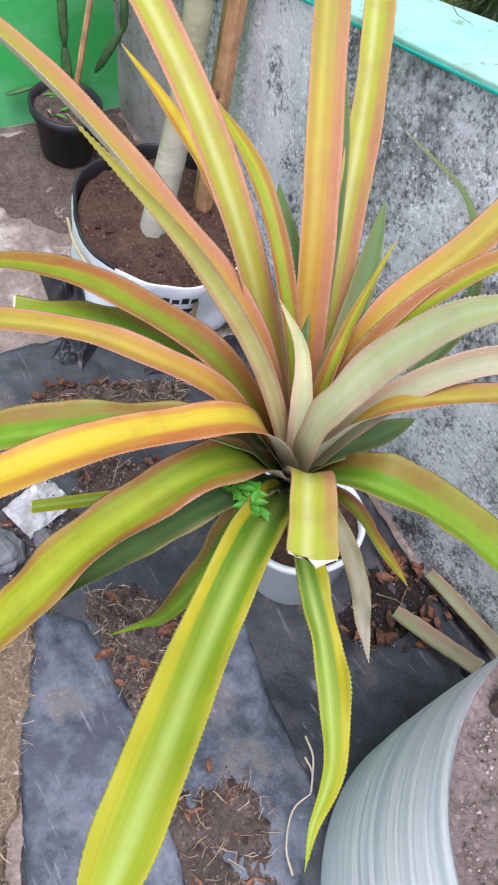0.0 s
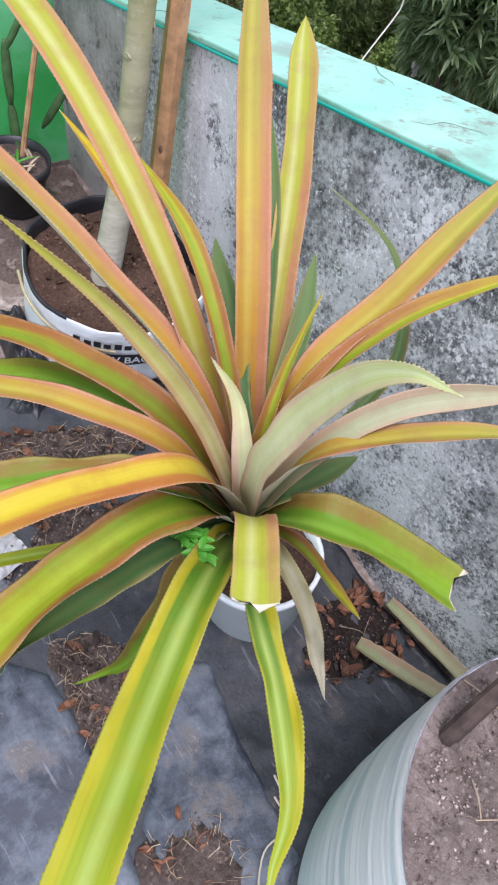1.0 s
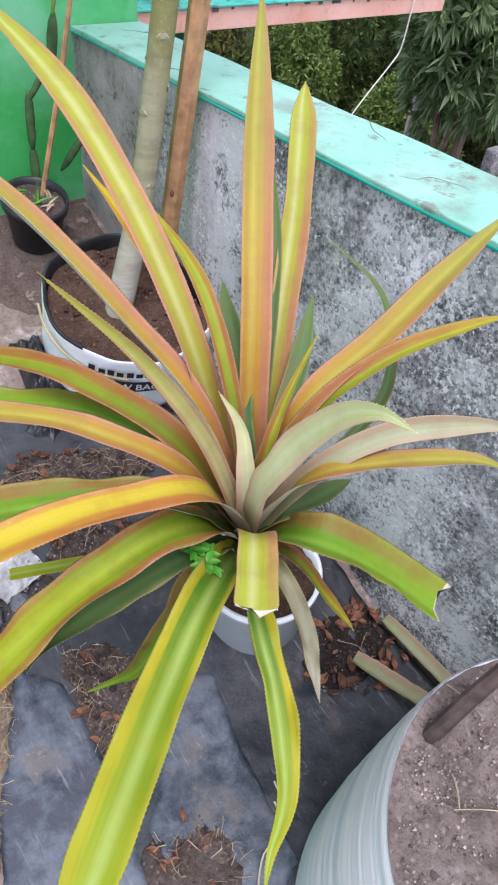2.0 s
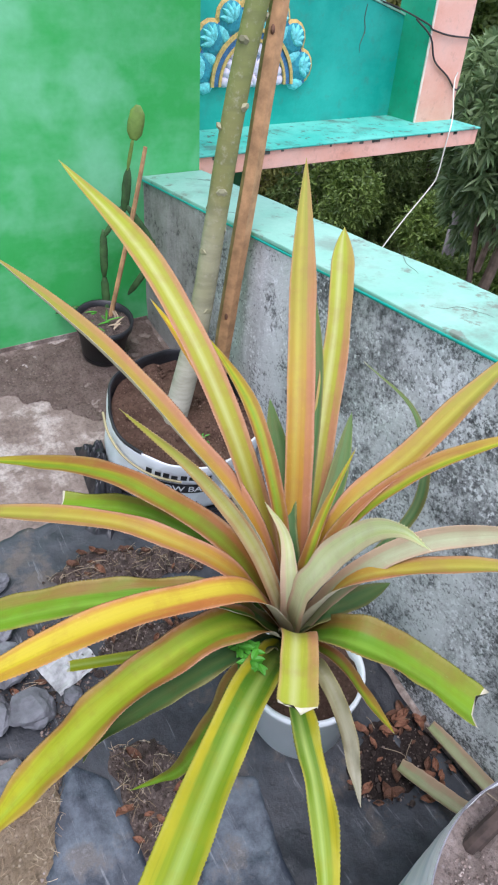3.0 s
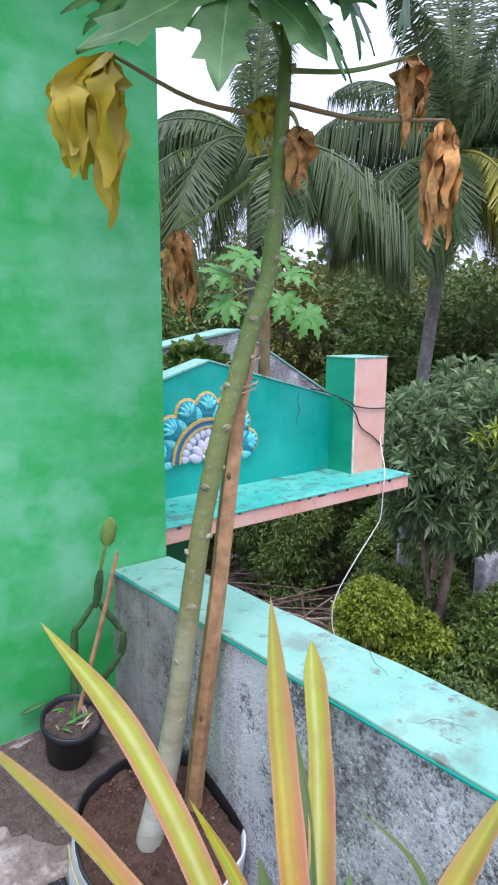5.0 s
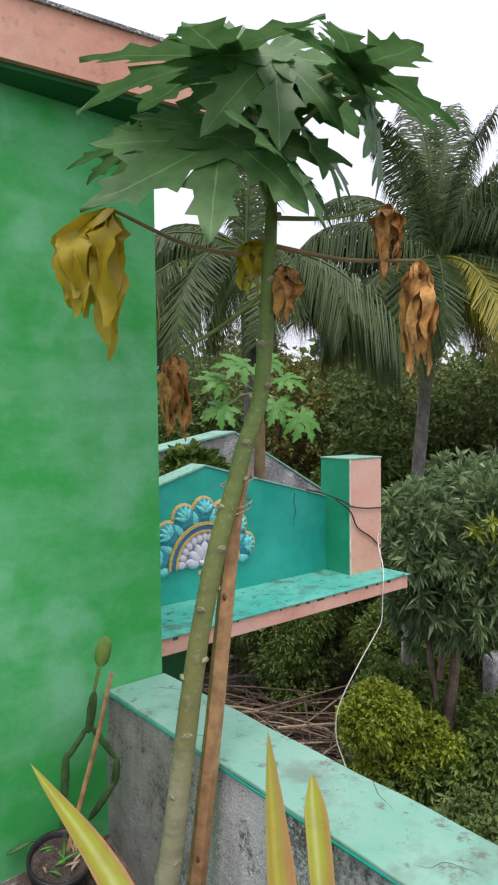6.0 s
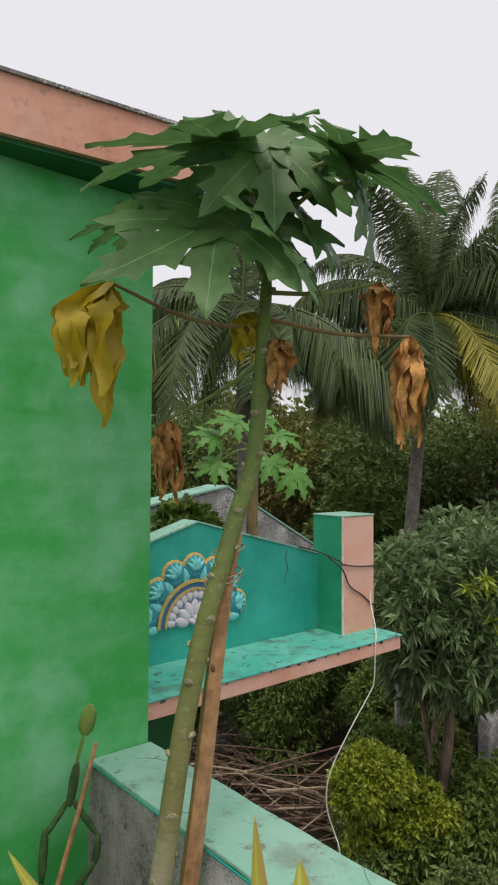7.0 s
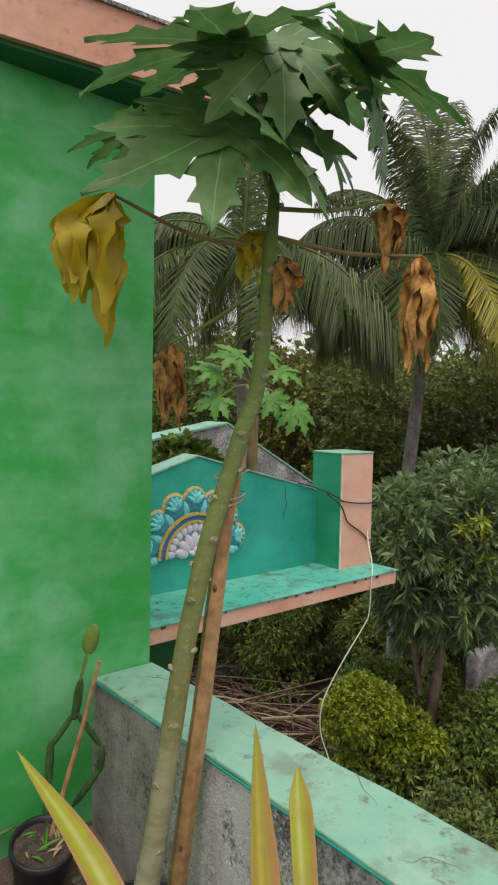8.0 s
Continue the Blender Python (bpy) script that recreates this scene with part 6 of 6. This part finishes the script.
def leafy_tree(name, label, base, centre, radii, count, leaves, length, width, material, seed, trunk=0.09, lumps=8, group="", spread=1.0):
    rng = np.random.default_rng(seed)
    tree = empty(name, label, "tree", base, group)
    b, c = Vector(base), Vector(centre)
    of(tree, "trunk", tube([b, b.lerp(c, 0.45) + Vector((0.15, -0.1, 0)), c], [trunk, trunk * 0.8, trunk * 0.4], 9, wobble=0.2), tree_bark)
    for k in range(7):
        d = Vector(rng.normal(size=3).tolist())
        d.z = abs(d.z) * 0.6
        end = c + Vector((d.x * radii[0], d.y * radii[1], d.z * radii[2])).normalized() * min(radii) * 0.8
        start = b.lerp(c, 0.5 + 0.07 * k)
        of(tree, "limb", tube([start, start.lerp(end, 0.5) + Vector((0, 0, 0.15)), end], [trunk * 0.45, trunk * 0.3, trunk * 0.1], 6), tree_bark)
    p, o = crown_points(centre, radii, count, rng, lumps)
    o[:, 2] += 0.35
    o /= np.linalg.norm(o, axis=1, keepdims=True)
    v, f = rosettes(p, o, leaves, length, width, rng, spread)
    cloud_object("crown", v, f, material, tree)
    return tree


mango = leafy_tree("mango_tree", "dense dark green mango tree below the terrace", (5.77, 4.68, -3.20), (6.31, 4.33, 0.32), (1.2, 1.2, 1.48), 1700, 13, 0.19, 0.040, mango_green, 11, 0.085, 12, spread=0.8)
leafy_tree("mango_tree", "dense dark green mango tree beyond the canopy", (9.31, 4.38, -3.20), (9.52, 4.91, 0.11), (1.9, 1.8, 2.1), 1300, 13, 0.24, 0.050, mango_green, 12, 0.11, 10, spread=0.8)

young = np.random.default_rng(17)
for k in range(7):
    c = np.array([[5.82, 3.69, 0.69]]) + young.normal(size=(1, 3)) * 0.13
    v, f = rosettes(np.repeat(c, 2, axis=0), np.tile([-0.5, -0.4, 0.7], (2, 1)), 7, 0.17, 0.035, young)
    cloud_object("young_shoot", v, f, bush_lime, mango)


def bush(label, at, radii, count, leaves, length, width, material, seed, skirted=0.6, ground=-3.2):
    rng = np.random.default_rng(seed)
    shrub = empty("bush", label, "bush", (at[0], at[1], ground))
    for k in range(4):
        d = Vector((rng.uniform(-0.4, 0.4), rng.uniform(-0.4, 0.4), 0))
        of(shrub, "stem", tube([(at[0], at[1], ground - 0.02), Vector(at) + d * 0.5 - Vector((0, 0, radii[2] * 0.5)), Vector(at) + d], [0.03, 0.02, 0.008], 6), tree_bark)
    p, o = crown_points(at, radii, count, rng, 6)
    o[:, 2] += 0.4
    low = (at[2] + ground) / 2
    skirt, away = crown_points((at[0], at[1], low - 0.1), (radii[0] * 0.85, radii[1] * 0.85, (at[2] - ground) * 0.5), int(count * skirted), rng, 6)
    p, o = np.concatenate([p, skirt]), np.concatenate([o, away])
    v, f = rosettes(p, o / np.linalg.norm(o, axis=1, keepdims=True), leaves, length, width, rng)
    cloud_object("foliage", v, f, material, shrub)


bush("green leafy bush growing between the two gables", (2.22, 3.70, 1.42), (0.36, 0.16, 0.26), 420, 7, 0.10, 0.05, bush_green, 25, 0.4, 0.827)
bush("bright yellow-green bush in the garden", (5.22, 4.66, -1.42), (0.52, 0.50, 0.50), 2200, 7, 0.075, 0.032, bush_lime, 24, 0.35)
bush("smaller yellow-green bush in the garden", (5.62, 4.36, -1.72), (0.42, 0.42, 0.40), 1300, 7, 0.075, 0.032, bush_lime, 26, 0.35)
for k, (at, r, mat) in enumerate((
    ((5.80, 10.54, -1.40), (0.9, 0.9, 0.7), bush_green), ((6.94, 7.91, -1.43), (0.9, 0.9, 1.0), bush_green), ((8.15, 8.48, -1.39), (1.1, 1.0, 1.2), wood_green),
    ((8.17, 5.94, -2.39), (0.8, 0.7, 0.8), bush_green), ((8.80, 6.85, -1.94), (0.9, 0.9, 1.0), wood_green), ((7.13, 4.26, -2.60), (0.7, 0.7, 0.7), wood_green),
    ((5.27, 9.34, -1.54), (1.0, 1.0, 1.2), wood_green), ((6.70, 9.93, -0.90), (1.3, 1.2, 1.6), wood_olive), ((7.72, 3.65, -2.49), (0.8, 0.8, 0.8), wood_green),
    ((6.21, 3.86, -2.86), (0.7, 0.7, 0.5), wood_green), ((5.70, 3.18, -2.82), (0.8, 0.7, 0.5), bush_green), ((9.66, 8.66, -1.23), (1.3, 1.3, 1.5), bush_green),
    ((7.55, 5.24, -2.75), (0.6, 0.6, 0.6), wood_green), ((6.86, 5.27, -2.33), (0.8, 0.8, 0.9), bush_green), ((6.73, 3.88, -2.07), (0.8, 0.8, 0.9), bush_green), ((7.80, 6.57, -1.80), (0.8, 0.8, 0.9), bush_green), ((5.32, 3.60, -2.42), (0.8, 0.7, 0.7), wood_green), ((7.15, 8.69, -1.87), (0.9, 0.9, 0.9), wood_green), ((6.45, 3.86, -1.66), (0.65, 0.6, 0.6), bush_green), ((5.87, 5.07, -1.59), (0.6, 0.6, 0.6), bush_green), ((5.29, 4.65, -2.41), (0.55, 0.5, 0.55), wood_green), ((5.65, 4.36, -2.01), (0.5, 0.5, 0.5), bush_green), ((10.41, 6.83, -1.69), (1.1, 1.1, 1.3), wood_green),
)):
    bush("green bush in the garden below", at, r, 1500, 6, 0.105, 0.034, mat, 40 + k)

# the woods behind: trees of uneven height
for k, (x, y, top, r, mat) in enumerate((
    (9.5, 14.4, 3.0, 2.4, wood_green), (12.5, 14.9, 3.3, 2.6, wood_olive), (13.9, 11.8, 2.9, 2.4, wood_green), (16.5, 13.3, 3.6, 3.0, wood_olive), (15.9, 9.1, 3.4, 2.6, wood_green),
    (18.4, 10.3, 4.1, 3.0, wood_green), (17.3, 6.3, 3.6, 2.8, wood_green), (20.6, 16.3, 4.6, 3.6, wood_green), (13.7, 19.4, 4.9, 3.6, wood_green), (24.5, 11.2, 5.0, 4.0, wood_olive),
    (10.2, 20.5, 4.7, 3.6, wood_green), (22.4, 5.2, 4.9, 4.0, wood_green), (7.0, 13.5, 2.5, 2.0, bush_green), (11.4, 10.3, 1.1, 1.8, bush_green), (14.8, 5.8, 2.7, 2.0, wood_green),
)):
    leafy_tree("woodland_tree", "dense green tree in the woods behind the house", (x, y, -3.2), (x, y, top - r * 0.75), (r, r, r * 0.95 + 0.6), 2600, 5, 0.22, 0.085, mat, 60 + k, 0.14, 9, "woods")
rng = np.random.default_rng(99)
far_p, far_o = [], []
for k in range(26):
    a = radians(8 + 62 * k / 25)
    d = rng.uniform(27, 40)
    p, o = crown_points((d * math.cos(a), d * math.sin(a), rng.uniform(0.5, 2.2)), (3.6, 3.6, 4.6), 700, rng, 6)
    far_p.append(p)
    far_o.append(o)
v, f = rosettes(np.concatenate(far_p), np.concatenate(far_o), 3, 0.7, 0.30, rng)
tagged(cloud_object("far_woods", v, f, wood_green), "far dark green woods", "woods", kind="stuff")


# coconut palms
def frond_mesh(name, length, rise, droop, material, seed, side_drop=0.75):
    """One feathered frond along +x from the origin."""
    rnd = random.Random(seed)
    bm = bmesh.new()
    p, angle, line = Vector((0, 0, 0)), radians(rise), []
    n = 34
    for k in range(n + 1):
        line.append(p.copy())
        step = length / n
        p = p + Vector((math.cos(angle), 0.04 * math.sin(k * 0.3 + seed), math.sin(angle))) * step
        angle -= radians(droop) / n * (0.4 + 1.2 * k / n)
        angle = max(angle, radians(-86))
    tube(line[::3], [0.045, 0.03, 0.018, 0.006], 5, bm=bm, steps=1)
    for k in range(8, n * 6):
        f = k / (n * 6)
        i = min(int(f * n), n - 1)
        q = line[i].lerp(line[i + 1], f * n - i)
        way = (line[i + 1] - line[i]).normalized()
        size = length * 0.29 * (math.sin(math.pi * (0.12 + 0.80 * f)) ** 0.7) * rnd.uniform(0.85, 1.1)
        for s in (-1, 1):
            out = (Vector((0, s, 0)) + way * rnd.uniform(0.4, 0.8) + Vector((0, 0, rnd.uniform(-0.7, 0.0)))).normalized()
            mid = q + out * size * 0.5 + Vector((0, 0, -side_drop * size * 0.18))
            end = q + out * size * 0.72 + Vector((0, 0, -side_drop * size * 1.1))
            w = way * 0.015 * length / 3.5
            a, b, c, d, e = (bm.verts.new(x) for x in (q - w, q + w, mid + w * 0.9, end, mid - w * 0.9))
            bm.faces.new((a, b, c, e))
            bm.faces.new((e, c, d))
    me = bpy.data.meshes.new(name)
    bm.to_mesh(me)
    bm.free()
    me.materials.append(material)
    return me


KINDS = [frond_mesh("frond", 3.6, rise, droop, mat, s, sd) for s, (rise, droop, mat, sd) in enumerate((
    (84, 32, palm_green, 0.3), (64, 85, palm_green, 0.55), (42, 120, palm_green, 0.8), (20, 110, palm_green, 0.95), (-5, 95, palm_green, 1.0), (-8, 88, palm_yellow, 1.0), (-60, 35, palm_dead, 0.9)))]


def palm(label, at, foot, fronds):
    """fronds: (direction in degrees, kind, size)."""
    tree = empty("coconut_palm", label, "palm tree", (*foot, -3.2), "palms")
    b = Vector(tree.location)
    of(tree, "trunk", tube([b, b.lerp(Vector(at), 0.55) + Vector((0.05, 0.05, 0)), Vector(at)], [0.16, 0.125, 0.12], 10, wobble=0.1), palm_bark)
    for k, (a, kind, s) in enumerate(fronds):
        ob = new("frond", KINDS[kind])
        ob.matrix_world = Matrix.Translation(at) @ Matrix.Rotation(radians(a - 38.8), 4, "Z") @ Matrix.Rotation(radians(20 * math.sin(k * 2.1)), 4, "X") @ Matrix.Scale(s, 4)
        ob.parent = tree
        ob.matrix_parent_inverse = Matrix.Translation(tree.location).inverted()
    return tree


palm("coconut palm with drooping fronds, some yellow, above the mango tree", (10.0, 7.23, 4.74), (9.8, 7.95), (
    (60, 0, 0.95), (150, 0, 0.85), (-20, 0, 0.9), (100, 0, 1.0), (215, 0, 0.8), (30, 1, 1.0), (-40, 1, 0.95), (85, 1, 1.0), (135, 1, 0.85), (180, 2, 0.9), (168, 2, 0.85), (5, 2, 1.0), (-25, 3, 1.0), (40, 2, 1.0), (-60, 2, 0.8), (120, 2, 0.9), (210, 4, 0.8), (195, 4, 0.85), (150, 4, 0.8), (25, 3, 1.0), (-10, 4, 0.95), (235, 4, 0.85), (-35, 5, 1.05), (-5, 5, 1.0), (255, 4, 0.85), (-70, 4, 0.85), (180, 5, 0.85), (205, 4, 0.8), (20, 4, 1.05), (185, 5, 0.8), (-20, 4, 1.1), (290, 4, 1.0), (315, 4, 1.05), (240, 4, 1.0), (270, 5, 0.9), (20, 6, 0.55), (110, 6, 0.55), (200, 6, 0.6), (290, 6, 0.6)))
palm("coconut palm with long hanging fronds behind the papaya", (6.55, 8.58, 4.64), (7.0, 8.95), (
    (60, 0, 0.95), (130, 0, 0.8), (150, 2, 0.8), (-5, 4, 0.9), (-20, 4, 0.9), (15, 4, 0.85), (180, 3, 0.8), (165, 3, 0.85), (205, 3, 0.8), (-40, 4, 0.75), (0, 4, 0.7), (25, 4, 0.7), (190, 4, 0.8), (228, 4, 0.75), (-55, 4, 0.75), (100, 2, 0.8), (270, 4, 0.7), (160, 4, 0.95), (195, 4, 1.0), (175, 3, 0.95), (-30, 4, 0.8), (215, 4, 0.95), (205, 5, 0.8), (290, 4, 0.9), (245, 4, 0.95), (320, 4, 0.95), (350, 4, 1.0), (20, 6, 0.5), (110, 6, 0.5), (200, 6, 0.5), (290, 6, 0.5)))
palm("coconut palm with dark hanging fronds at the edge of the woods", (12.8, 6.9, 5.5), (12.9, 7.2), (
    (80, 0, 0.9), (160, 1, 0.95), (10, 1, 0.95), (120, 2, 1.0), (180, 3, 1.0), (200, 3, 0.95), (150, 4, 0.95), (190, 4, 0.9), (220, 4, 0.9), (0, 3, 1.0), (-30, 4, 0.95), (30, 4, 1.0), (250, 4, 0.9), (170, 5, 0.85), (-60, 4, 0.9), (90, 3, 1.0)))

# brushwood, a slab and a pole in the garden
brush_brown = plain("brush_brown", (0.16, 0.105, 0.078), 0.9, vary=0.6)
rnd = random.Random(31)
pile = empty("brushwood_pile", "heap of dry brown branches on the garden soil", "brushwood", (6.55, 7.1, -3.15))
for k in range(140):
    along = rnd.uniform(-1.0, 1.0)
    c = Vector((6.42 - 0.2 * along + rnd.gauss(0, 0.28), 7.15 + 2.0 * along + rnd.gauss(0, 0.3), -3.0 + abs(rnd.gauss(0, 0.2))))
    a = rnd.gauss(-1.1, 0.75)
    d = Vector((math.cos(a), math.sin(a), rnd.uniform(-0.08, 0.18))) * rnd.uniform(0.4, 1.3)
    r = rnd.uniform(0.008, 0.024)
    of(pile, "branch", tube([c - d, c + Vector((rnd.uniform(-0.12, 0.12), rnd.uniform(-0.12, 0.12), 0.05)), c + d], [r, r * 0.7, r * 0.3], 5, steps=3), brush_brown if k % 5 else dry_stem)
tagged(mesh_object("concrete_slab", roughen(box(6.4, 7.8, 9.25, 10.4, -3.25, -2.95, 0.05), 0.03, 3), grey_plaster), "grey concrete slab in the garden", "slab")
tagged(mesh_object("concrete_slab", roughen(box(7.87, 9.77, 4.85, 5.05, -3.2, -1.5, 0.04), 0.03, 3), grey_plaster), "grey low garden wall behind the mango tree", "garden wall")
tagged(mesh_object("bare_trunk", tube([(6.60, 5.35, -3.2), (6.64, 5.37, -1.13), (6.72, 5.36, 0.07), (6.75, 5.40, 1.07)], [0.085, 0.08, 0.075, 0.05], 9, wobble=0.1), palm_bark), "slim grey tree trunk standing behind the canopy", "trunk")
